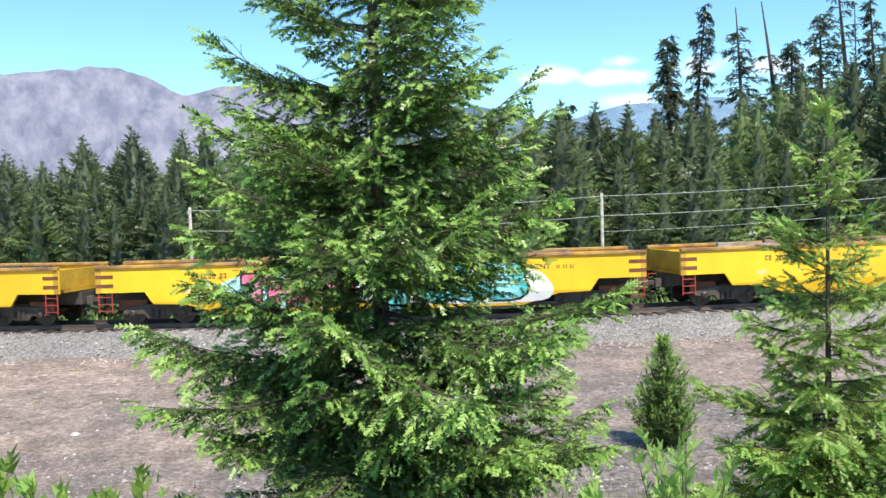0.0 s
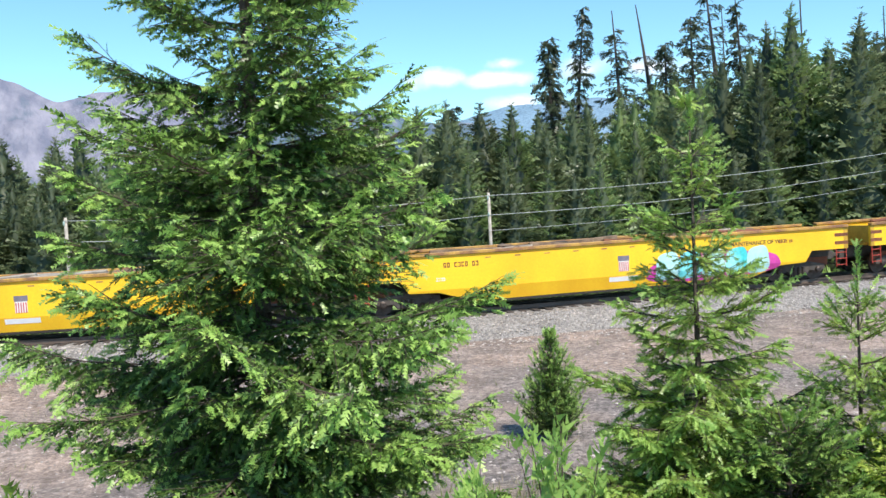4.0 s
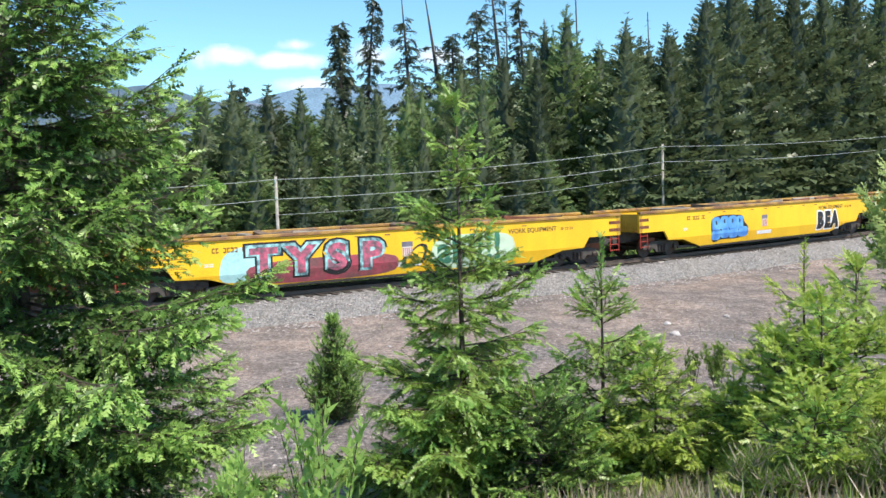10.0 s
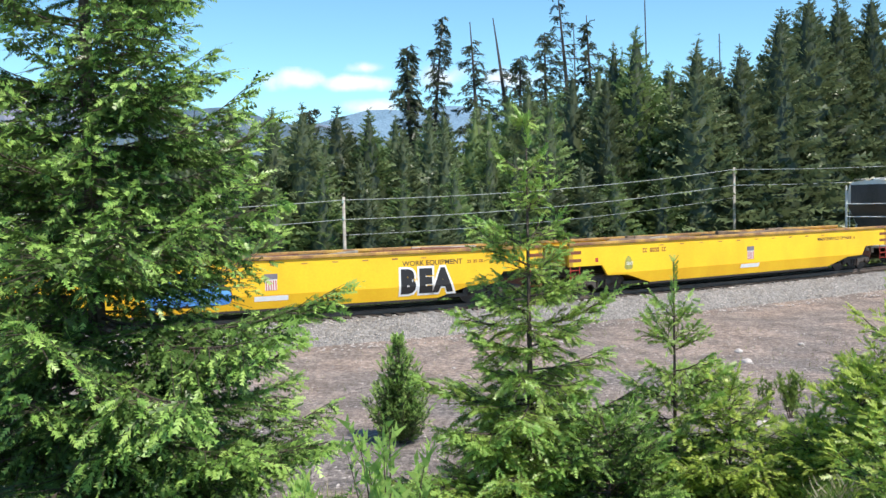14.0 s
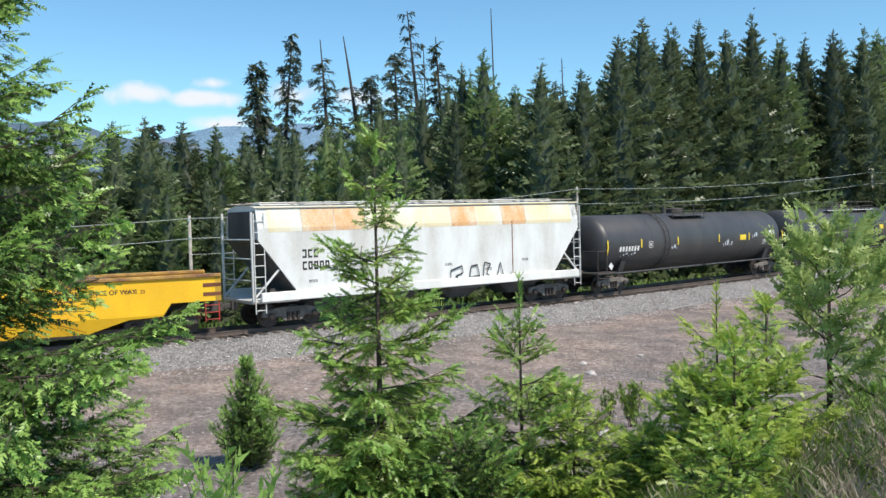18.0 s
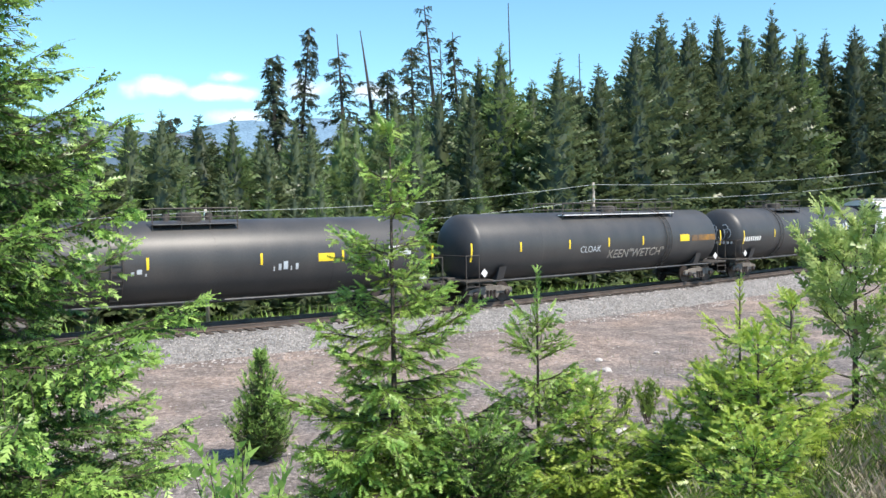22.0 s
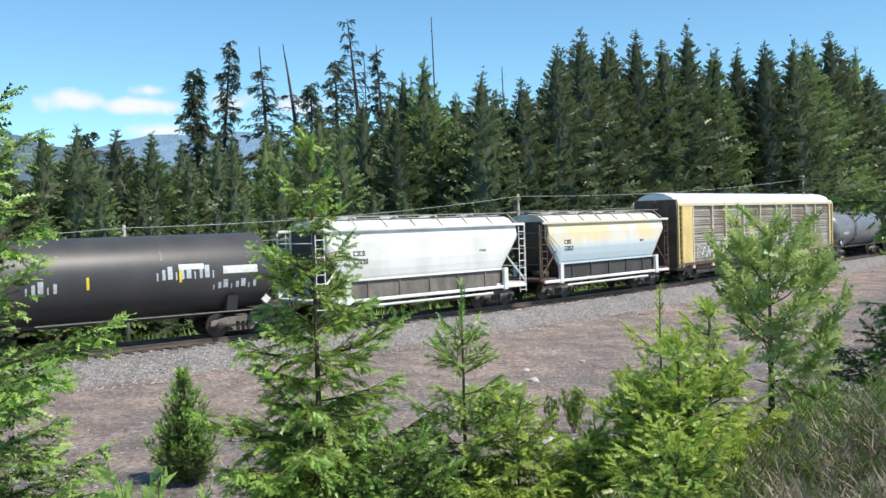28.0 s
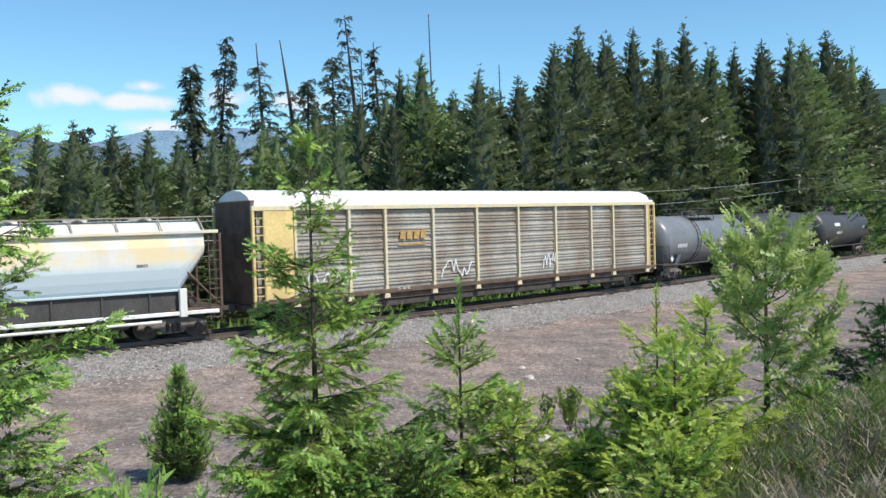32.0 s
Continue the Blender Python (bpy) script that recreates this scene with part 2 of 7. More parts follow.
def lathe(profile, n=32, axis="x", centre=(0, 0, 0), bm=None):
    """Turns (along, radius) pairs round an axis."""
    bm = bm or bmesh.new()
    c = Vector(centre)
    rings = []
    for a, r in profile:
        ring = []
        for k in range(n):
            s, t = r * math.cos(k * math.tau / n), r * math.sin(k * math.tau / n)
            ring.append(bm.verts.new(c + (Vector((a, s, t)) if axis == "x" else Vector((s, a, t)) if axis == "y" else Vector((s, t, a)))))
        rings.append(ring)
    for p, q in zip(rings, rings[1:]):
        for k in range(n):
            bm.faces.new([p[k], p[(k + 1) % n], q[(k + 1) % n], q[k]])
    bm.faces.new(rings[0][::-1]), bm.faces.new(rings[-1])
    bmesh.ops.recalc_face_normals(bm, faces=bm.faces)
    return bm


def bevelled(bm, w=0.02, seg=1):
    bmesh.ops.bevel(bm, geom=[e for e in bm.edges], offset=w, segments=seg, affect="EDGES", clamp_overlap=True)
    return bm


def tri_mesh(name, tris, materials, mats=None, parent=None, label=""):
    """A mesh of loose triangles, (n, 3, 3)."""
    n = len(tris)
    me = bpy.data.meshes.new(name)
    me.vertices.add(3 * n)
    me.vertices.foreach_set("co", np.asarray(tris, np.float32).ravel())
    me.loops.add(3 * n)
    me.loops.foreach_set("vertex_index", np.arange(3 * n, dtype=np.int32))
    me.polygons.add(n)
    me.polygons.foreach_set("loop_start", np.arange(0, 3 * n, 3, dtype=np.int32))
    for m in materials:
        me.materials.append(m)
    if mats is not None:
        me.polygons.foreach_set("material_index", np.asarray(mats, np.int32))
    me.update()
    me.validate()
    ob = new(name, me)
    ob.parent = parent
    return tagged(ob, label) if label else ob


def letters(text, size, material, parent, m, name="lettering", fat=0.0, label=""):
    """Words laid flat on a surface: m takes the text's plane to its place."""
    cu = bpy.data.curves.new(name, "FONT")
    cu.body, cu.size, cu.offset, cu.extrude, cu.resolution_u = text, size, fat, 0.002, 3
    cu.align_x, cu.align_y = "CENTER", "CENTER"
    tmp = new(name, cu)
    bpy.context.view_layer.update()
    me = bpy.data.meshes.new_from_object(tmp.evaluated_get(bpy.context.evaluated_depsgraph_get()))
    bpy.data.objects.remove(tmp)
    bpy.data.curves.remove(cu)
    me.materials.clear()
    me.materials.append(material)
    ob = new(name, me)
    ob.parent, ob.matrix_basis = parent, m
    return tagged(ob, label) if label else ob


# ---- the line of the track ----
STEP = 0.5
TS = np.arange(-340, 345, STEP)
tc = np.clip(TS, -70, 55)
TH = 0.700386 + 0.00670999 * tc - 8.41437e-5 * tc ** 2 - 2.72058e-7 * tc ** 3
zero = int(np.argmin(abs(TS)))
TX, TY = np.cumsum(np.cos(TH)) * STEP, np.cumsum(np.sin(TH)) * STEP
TX, TY = TX - TX[zero] + 0.507, TY - TY[zero] + 40.492
TZ = -0.01 + 0.0047 * np.clip(TS, -80, 120)   # the line climbs gently


def on_track(s, side=0.0):
    """The place at s metres along the centre line, side metres towards the camera's side, and the heading."""
    h = np.interp(s, TS, TH)
    return np.interp(s, TS, TX) + side * np.sin(h), np.interp(s, TS, TY) - side * np.cos(h), h


def rise(s):
    """The height of the rails at s metres along the line."""
    return np.interp(s, TS, TZ)


def offset(x, y, along=False):
    """Metres from the centre line, positive on the camera's side; with along, the place along the line too."""
    x, y = np.atleast_1d(np.asarray(x, float)), np.atleast_1d(np.asarray(y, float))
    out, ss = np.empty(x.shape), np.empty(x.shape)
    for i in range(0, x.size, 4000):
        a, b = x.flat[i:i + 4000], y.flat[i:i + 4000]
        k = np.argmin((a[:, None] - TX[::4]) ** 2 + (b[:, None] - TY[::4]) ** 2, 1) * 4
        out.flat[i:i + 4000] = (a - TX[k]) * np.sin(TH[k]) - (b - TY[k]) * np.cos(TH[k])
        ss.flat[i:i + 4000] = TS[k]
    return (out, ss) if along else out


def lumps(x, y, size, amp, seed=0.0):
    return np.array([amp * noise.noise(Vector((a / size + seed, b / size, seed))) for a, b in zip(x.flat, y.flat)]).reshape(x.shape)


def ground_z(x, y):
    """The height of the ground: a flat bench by the track, and a bank that climbs to where the camera stands."""
    x, y = np.atleast_1d(np.asarray(x, float)), np.atleast_1d(np.asarray(y, float))
    e, along = offset(x, y, True)
    z = rise(along) * np.interp(e, [-40, -8, 6, 22], [0, 1, 1, 0]) + np.interp(e, [-60, -14, -6, -3.5, 3.0, 8, 13, 17.5, 24, 29, 34, 60], [-2.5, -2.2, -1.6, -1.25, -0.84, -0.92, -1.1, -1.05, 0.6, 1.7, 2.15, 2.6])
    r = np.hypot(x, y)
    z = z + np.clip((r - 110) / 300, 0, 1) * np.where(e < 0, 3.0, 0.0)
    near = r < 120
    if near.any():
        amp = np.interp(e[near], [-30, -5, 3, 9, 20, 35], [0.5, 0.15, 0.04, 0.09, 0.22, 0.15])
        z[near] += lumps(x[near], y[near], 3.5, 1.0) * amp + lumps(x[near], y[near], 0.9, 0.25, 7) * amp
    return z

# ---- the ground ----
def ground_mat():
    m = bpy.data.materials.new("gravelly_earth")
    m.use_nodes = True
    n, l = m.node_tree.nodes, m.node_tree.links
    b = n["Principled BSDF"]
    b.inputs["Roughness"].default_value = 0.95
    co = n.new("ShaderNodeTexCoord")

    def tex(scale, detail=6, kind="Noise"):
        t = n.new("ShaderNodeTex" + kind)
        t.inputs["Scale"].default_value = scale
        if kind == "Noise":
            t.inputs["Detail"].default_value = detail
        l.new(co.outputs["Object"], t.inputs["Vector"])
        return t

    def ramp(src, p0, c0, p1, c1):
        r = n.new("ShaderNodeValToRGB")
        r.color_ramp.elements[0].position, r.color_ramp.elements[1].position = p0, p1
        r.color_ramp.elements[0].color, r.color_ramp.elements[1].color = (*c0, 1), (*c1, 1)
        l.new(src, r.inputs[0])
        return r.outputs[0]

    def mix(fac, a, c, kind="MIX"):
        x = n.new("ShaderNodeMix")
        x.data_type, x.blend_type = "RGBA", kind
        for s, i in ((fac, 0), (a, 6), (c, 7)):
            if isinstance(s, (int, float)):
                x.inputs[i].default_value = s
            else:
                l.new(s, x.inputs[i])
        return x.outputs[2]

    zone = n.new("ShaderNodeAttribute")
    zone.attribute_name = "zone"
    sep = n.new("ShaderNodeSeparateColor")
    l.new(zone.outputs["Color"], sep.inputs[0])
    gravel = ramp(tex(9, 8).outputs["Fac"], 0.35, (0.110, 0.099, 0.095), 0.68, (0.295, 0.264, 0.252))
    earth = ramp(tex(5, 8).outputs["Fac"], 0.35, (0.245, 0.184, 0.152), 0.68, (0.47, 0.375, 0.32))
    duff = ramp(tex(3, 8).outputs["Fac"], 0.35, (0.05, 0.05, 0.028), 0.65, (0.14, 0.13, 0.06))
    turf = ramp(tex(6, 8).outputs["Fac"], 0.35, (0.21, 0.185, 0.115), 0.65, (0.44, 0.39, 0.28))
    wob = ramp(tex(0.35, 5).outputs["Fac"], 0.42, (0, 0, 0), 0.58, (1, 1, 1))
    red = mix(sep.outputs[0], gravel, mix(0.12, earth, gravel))
    red = mix(mix(0.5, wob, sep.outputs[0], "MULTIPLY"), red, earth)
    c = mix(sep.outputs[1], red, turf)
    c = mix(sep.outputs[2], c, duff)
    vor = tex(38, kind="Voronoi")
    speck = ramp(vor.outputs["Color"], 0.15, (0.55, 0.55, 0.55), 0.9, (1.45, 1.42, 1.38))
    c = mix(0.65, c, speck, "MULTIPLY")
    patch = ramp(tex(0.9, 9).outputs["Fac"], 0.36, (0.66, 0.65, 0.65), 0.64, (1.28, 1.25, 1.22))
    c = mix(0.75, c, patch, "MULTIPLY")
    clod = ramp(tex(11, kind="Voronoi").outputs["Color"], 0.1, (0.45, 0.44, 0.43), 0.95, (1.5, 1.48, 1.46))
    c = mix(0.55, c, clod, "MULTIPLY")
    l.new(c, b.inputs["Base Color"])
    bp = n.new("ShaderNodeBump")
    bp.inputs["Strength"].default_value, bp.inputs["Distance"].default_value = 0.7, 0.04
    l.new(vor.outputs["Distance"], bp.inputs["Height"])
    l.new(bp.outputs[0], b.inputs["Normal"])
    return m


def spread_axis(lo, hi, step, reach):
    a = np.arange(lo, hi + step / 2, step)
    g = np.cumsum(step * 1.25 ** np.arange(1, 60))
    g = g[g < reach]
    return np.concatenate([lo - g[::-1], a, hi + g])


def build_ground():
    xs, ys = spread_axis(-75, 70, 0.6, 4300), spread_axis(-8, 75, 0.6, 4300)
    gx, gy = np.meshgrid(xs, ys)
    z = ground_z(gx, gy)
    nx, ny = len(xs), len(ys)
    idx = np.arange(nx * ny).reshape(ny, nx)
    quads = np.stack([idx[:-1, :-1], idx[:-1, 1:], idx[1:, 1:], idx[1:, :-1]], -1).reshape(-1, 4)
    me = bpy.data.meshes.new("ground")
    me.from_pydata(np.stack([gx, gy, z], -1).reshape(-1, 3).tolist(), [], quads.tolist())
    e = offset(gx, gy).ravel()
    # red: earthy bench; green: turf on the bank; blue: forest floor
    w = lumps(gx.ravel(), gy.ravel(), 9.0, 2.2, 3)
    a = np.interp(e + w, [3.2, 4.2, 8.5, 11], [0.1, 0.42, 0.30, 0.0])
    lf = np.clip((-gx.ravel() - 9) / 16, 0, 1)
    a = np.maximum(a, lf * np.interp(e, [3.4, 4.4, 24, 28], [0, 1.0, 1.0, 0.3]))
    g = np.interp(e + w * 0.8, [17.5, 21, 25], [0, 0.2, 0.6])
    f = np.interp(e, [-9, -4.5], [1, 0])
    col = me.color_attributes.new("zone", "FLOAT_COLOR", "POINT")
    col.data.foreach_set("color", np.stack([a, g, f, np.ones_like(a)], -1).astype(np.float32).ravel())
    me.materials.append(ground_mat())
    for p in me.polygons:
        p.use_smooth = True
    tagged(new("ground", me), "gravelly reddish-grey bench and grassy bank beside the track", "ground", kind="structure")


def strip(name, sides, s0, s1, step, material, jitter=0.0):
    """A band along the track whose section is a row of (side, height)."""
    ss = np.arange(s0, s1 + step / 2, step)
    rows = []
    for side, h in sides:
        x, y, _ = on_track(ss, side)
        rows.append(np.stack([x, y, rise(ss) + h + np.random.uniform(-jitter, jitter, ss.size)], -1))
    v = np.stack(rows, 1)
    k = len(sides)
    idx = np.arange(len(ss) * k).reshape(-1, k)
    q = np.stack([idx[:-1, :-1], idx[:-1, 1:], idx[1:, 1:], idx[1:, :-1]], -1).reshape(-1, 4)[:, ::-1]
    me = bpy.data.meshes.new(name)
    me.from_pydata(v.reshape(-1, 3).tolist(), [], q.tolist())
    me.materials.append(material)
    return new(name, me)


def ballast_mat():
    m = mat("crushed_stone", (0.30, 0.282, 0.268), 0.95, spread=0.35, scale=0.8, fine=26, bump=1.0)
    n, l = m.node_tree.nodes, m.node_tree.links
    co = n.new("ShaderNodeTexCoord")
    v = n.new("ShaderNodeTexVoronoi")
    v.inputs["Scale"].default_value = 15
    l.new(co.outputs["Object"], v.inputs["Vector"])
    r = n.new("ShaderNodeValToRGB")
    r.color_ramp.elements[0].color, r.color_ramp.elements[1].color = (0.08, 0.078, 0.075, 1), (0.42, 0.395, 0.375, 1)
    r.color_ramp.elements[0].position, r.color_ramp.elements[1].position = 0.1, 0.9
    l.new(v.outputs["Color"], r.inputs[0])
    mx = n.new("ShaderNodeMix")
    mx.data_type = "RGBA"
    mx.inputs[0].default_value = 0.6
    b = n["Principled BSDF"]
    l.new(b.inputs["Base Color"].links[0].from_socket, mx.inputs[6])
    l.new(r.outputs[0], mx.inputs[7])
    l.new(mx.outputs[2], b.inputs["Base Color"])
    bp = n.new("ShaderNodeBump")
    bp.inputs["Strength"].default_value, bp.inputs["Distance"].default_value = 1.0, 0.08
    bp.invert = True
    l.new(v.outputs["Distance"], bp.inputs["Height"])
    l.new(bp.outputs[0], b.inputs["Normal"])
    return m


BALLAST = ballast_mat()


def stones(name, pts, size, materials, parent=None, seed=1):
    """Loose angular stones, joined."""
    rng = np.random.default_rng(seed)
    base = np.array([[1, 0, 0], [-1, 0, 0], [0, 1, 0], [0, -1, 0], [0, 0, 0.8], [0, 0, -0.8]], float)
    faces = np.array([[0, 2, 4], [2, 1, 4], [1, 3, 4], [3, 0, 4], [2, 0, 5], [1, 2, 5], [3, 1, 5], [0, 3, 5]])
    n = len(pts)
    v = base[None] * rng.uniform(0.6, 1.3, (n, 6, 1)) * (np.asarray(size) * rng.uniform(0.5, 1.5, n))[:, None, None]
    a = rng.uniform(0, math.tau, n)
    c, s = np.cos(a)[:, None], np.sin(a)[:, None]
    v = np.stack([v[..., 0] * c - v[..., 1] * s, v[..., 0] * s + v[..., 1] * c, v[..., 2] * 0.7], -1) + np.asarray(pts)[:, None]
    f = (faces[None] + 6 * np.arange(n)[:, None, None]).reshape(-1, 3)
    me = bpy.data.meshes.new(name)
    me.from_pydata(v.reshape(-1, 3).tolist(), [], f.tolist())
    for m in materials:
        me.materials.append(m)
    me.polygons.foreach_set("material_index", np.repeat(rng.integers(0, len(materials), n), 8).astype(np.int32))
    ob = new(name, me)
    ob.parent = parent
    return ob


def build_track():
    tagged(strip("ballast_bed", [(-3.6, -1.45), (-1.9, -0.22), (-0.4, -0.20), (0.4, -0.20), (1.9, -0.22), (2.5, -0.55), (3.1, -0.93)], -330, 335, 0.5, BALLAST, 0.035),
           "light grey crushed stone ballast shoulder", "ballast", kind="structure")
    rng = np.random.default_rng(4)
    n = 7000
    s, e = rng.uniform(-75, 60, n), rng.uniform(1.2, 4.3, n)
    x, y, _ = on_track(s, e)
    z = np.interp(e, [1.2, 1.9, 2.5, 3.1, 4.3], [-0.20, -0.22, -0.55, -0.84, -0.83]) + rise(s)
    tagged(stones("ballast_stones", np.stack([x, y, z], -1), 0.045, [M["stone"], M["palestone"], M["palestone"]], seed=5), "loose grey ballast stones along the shoulder", "stones", kind="stuff")
    track = group("railway_track", "single railway track of steel rails on dark timber ties", "track")
    for side in (-0.75, 0.75):
        ob = strip("rail", [(side - 0.07, -0.16), (side - 0.02, -0.14), (side - 0.02, -0.05), (side - 0.036, -0.04), (side - 0.036, 0), (side + 0.036, 0), (side + 0.036, -0.04), (side + 0.02, -0.05), (side + 0.02, -0.14), (side + 0.07, -0.16)], -330, 335, 1.0, M["rail"])
        ob.parent = track
        tagged(ob, "polished steel rail")
    me = bpy.data.meshes.new("tie")
    bm = bevelled(B(-0.115, 0.115, -1.3, 1.3, -0.34, -0.165), 0.012)
    bm.to_mesh(me), bm.free()
    me.materials.append(M["tie"])
    for i in range(290):
        x, y, h = on_track(-72 + i * 0.5)
        t = new("tie", me)
        t.parent, t.matrix_basis = track, pose(float(x), float(y), float(rise(-72 + i * 0.5)), 0, 0, math.degrees(h))


build_ground()
build_track()


# ---- distance: mountains, hills, clouds ----
def aim(az, el, d):
    a, e = radians(az), radians(el)
    return Vector((-math.sin(a) * math.cos(e) * d, math.cos(a) * math.cos(e) * d, 3.8 + math.sin(e) * d))


def rock_mat(name, rock, wood, scale):
    m = mat(name, rock, 1.0, spread=0.3, scale=scale, fine=scale * 9, bump=0.4, dark=wood)
    n = m.node_tree.nodes
    for k in n:
        if k.type == "BUMP":
            k.inputs["Distance"].default_value = 20
    return m


def ridge(name, label, crest, dist, deep, material, rough, seed, foot=0.0, bald=None):
    """A range whose crest follows (bearing, elevation) and which falls towards the valley."""
    az = np.linspace(crest[0][0], crest[-1][0], 260)
    lo, hi = (crest[0][0], crest[-1][0]) if crest[0][0] < crest[-1][0] else (crest[-1][0], crest[0][0])
    cs = sorted(crest)
    top = np.interp(az, [c[0] for c in cs], [c[1] for c in cs])
    vs, rows = [], 40
    for j in range(rows):
        u = j / (rows - 1)
        d = dist - deep * (1 - u)
        for a, e in zip(az, top):
            z = math.tan(radians(e)) * dist * (u ** 1.25)
            p = Vector((a * dist / 57.3 / 300 + seed, u * (1.7 if bald else deep / 300), seed))
            q = noise.fractal(p * 1.2, 1.0, 2.1, 6) * rough * (0.25 + 0.75 * u) * (1 - 0.75 * u ** 6)
            g = abs(noise.noise(p * 2.2)) * rough * 0.6 * (1 - u ** 4)
            w = aim(a, 0, d + q * 0.8)
            vs.append((w.x, w.y, 3.8 + foot + z + (q - g) * min(1, u * 3)))
    n = len(az)
    fs = [(j * n + i, j * n + i + 1, (j + 1) * n + i + 1, (j + 1) * n + i) for j in range(rows - 1) for i in range(n - 1)]
    me = bpy.data.meshes.new(name)
    me.from_pydata(vs, [], fs)
    me.materials.append(material)
    if bald:
        # how bare the rock is, along the range and up it
        val = []
        for j in range(rows):
            for i, a in enumerate(az):
                k = noise.fractal(Vector((a * 0.22, j * 0.10, 1.5)), 1.0, 2.0, 5)
                v = float(np.interp(a, [c[0] for c in bald], [c[1] for c in bald])) + 0.5 * k + 0.35 * (j / rows - 0.6)
                val += [v, a * dist / 57300, vs[j * len(az) + i][2] / 1000, 1]
        me.color_attributes.new("bald", "FLOAT_COLOR", "POINT").data.foreach_set("color", np.array(val, np.float32))
    for p in me.polygons:
        p.use_smooth = True
    return tagged(new(name, me), label, "mountain", kind="structure")


def crag_mat():
    """Rock with pale gullies, woods where it is not bare; haze tints both colours."""
    m = bpy.data.materials.new("haze_tinted_crags")
    m.use_nodes = True
    n, l = m.node_tree.nodes, m.node_tree.links
    b = n["Principled BSDF"]
    b.inputs["Roughness"].default_value = 1.0
    mp, at = n.new("ShaderNodeMapping"), n.new("ShaderNodeAttribute")
    at.attribute_name = "bald"
    mp.inputs["Scale"].default_value = (0, 1000, 800)
    l.new(at.outputs["Color"], mp.inputs[0])
    sp = n.new("ShaderNodeSeparateColor")
    l.new(at.outputs["Color"], sp.inputs[0])

    def ramp(scale, detail, p0, c0, p1, c1, src=None):
        t, r = n.new("ShaderNodeTexNoise"), n.new("ShaderNodeValToRGB")
        t.inputs["Scale"].default_value, t.inputs["Detail"].default_value, t.inputs["Roughness"].default_value = scale, detail, 0.65
        r.color_ramp.elements[0].position, r.color_ramp.elements[1].position = p0, p1
        r.color_ramp.elements[0].color, r.color_ramp.elements[1].color = (*c0, 1), (*c1, 1)
        l.new(mp.outputs[0], t.inputs["Vector"])
        l.new(t.outputs["Fac"], r.inputs[0])
        return r.outputs[0], t.outputs["Fac"]

    # lilac and blue are air haze, put into the base colours
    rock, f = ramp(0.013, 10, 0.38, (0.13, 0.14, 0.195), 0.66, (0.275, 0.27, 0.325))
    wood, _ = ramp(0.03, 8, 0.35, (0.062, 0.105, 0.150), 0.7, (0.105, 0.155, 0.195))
    ad, mr, mx = n.new("ShaderNodeMath"), n.new("ShaderNodeMapRange"), n.new("ShaderNodeMix")
    ad.operation = "MULTIPLY_ADD"
    ad.inputs[1].default_value = 1.6
    l.new(f, ad.inputs[0])
    l.new(sp.outputs[0], ad.inputs[2])
    mr.inputs[1].default_value, mr.inputs[2].default_value = 1.0, 1.45
    l.new(ad.outputs[0], mr.inputs[0])
    mx.data_type = "RGBA"
    l.new(mr.outputs[0], mx.inputs[0])
    l.new(wood, mx.inputs[6])
    l.new(rock, mx.inputs[7])
    l.new(mx.outputs[2], b.inputs["Base Color"])
    bp = n.new("ShaderNodeBump")
    bp.inputs["Strength"].default_value, bp.inputs["Distance"].default_value = 0.7, 30
    l.new(f, bp.inputs["Height"])
    l.new(bp.outputs[0], b.inputs["Normal"])
    return m


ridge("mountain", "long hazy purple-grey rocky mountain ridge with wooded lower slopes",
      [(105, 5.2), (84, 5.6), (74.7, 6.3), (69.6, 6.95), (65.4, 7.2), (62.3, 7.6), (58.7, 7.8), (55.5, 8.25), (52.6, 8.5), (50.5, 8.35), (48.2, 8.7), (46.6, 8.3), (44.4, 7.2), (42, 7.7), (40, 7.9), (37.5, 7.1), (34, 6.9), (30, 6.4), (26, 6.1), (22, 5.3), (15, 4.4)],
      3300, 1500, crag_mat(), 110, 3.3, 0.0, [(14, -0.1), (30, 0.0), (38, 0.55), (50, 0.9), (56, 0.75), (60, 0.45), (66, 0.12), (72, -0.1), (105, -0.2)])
# the pale blue of this hill's woods is haze, painted on
ridge("hill", "hazy blue wooded hill far behind the firs", [(36, 4.4), (28, 5.5), (22, 5.0), (17, 5.9), (12, 6.2), (6, 5.6), (-2, 4.4)], 4200, 900, rock_mat("haze_blue_woods", (0.15, 0.24, 0.33), (0.12, 0.20, 0.28), 0.01), 60, 8.1)
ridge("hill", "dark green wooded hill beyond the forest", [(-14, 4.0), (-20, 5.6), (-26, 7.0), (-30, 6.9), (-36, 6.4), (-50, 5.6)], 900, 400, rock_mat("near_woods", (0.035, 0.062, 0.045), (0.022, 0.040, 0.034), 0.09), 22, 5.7)


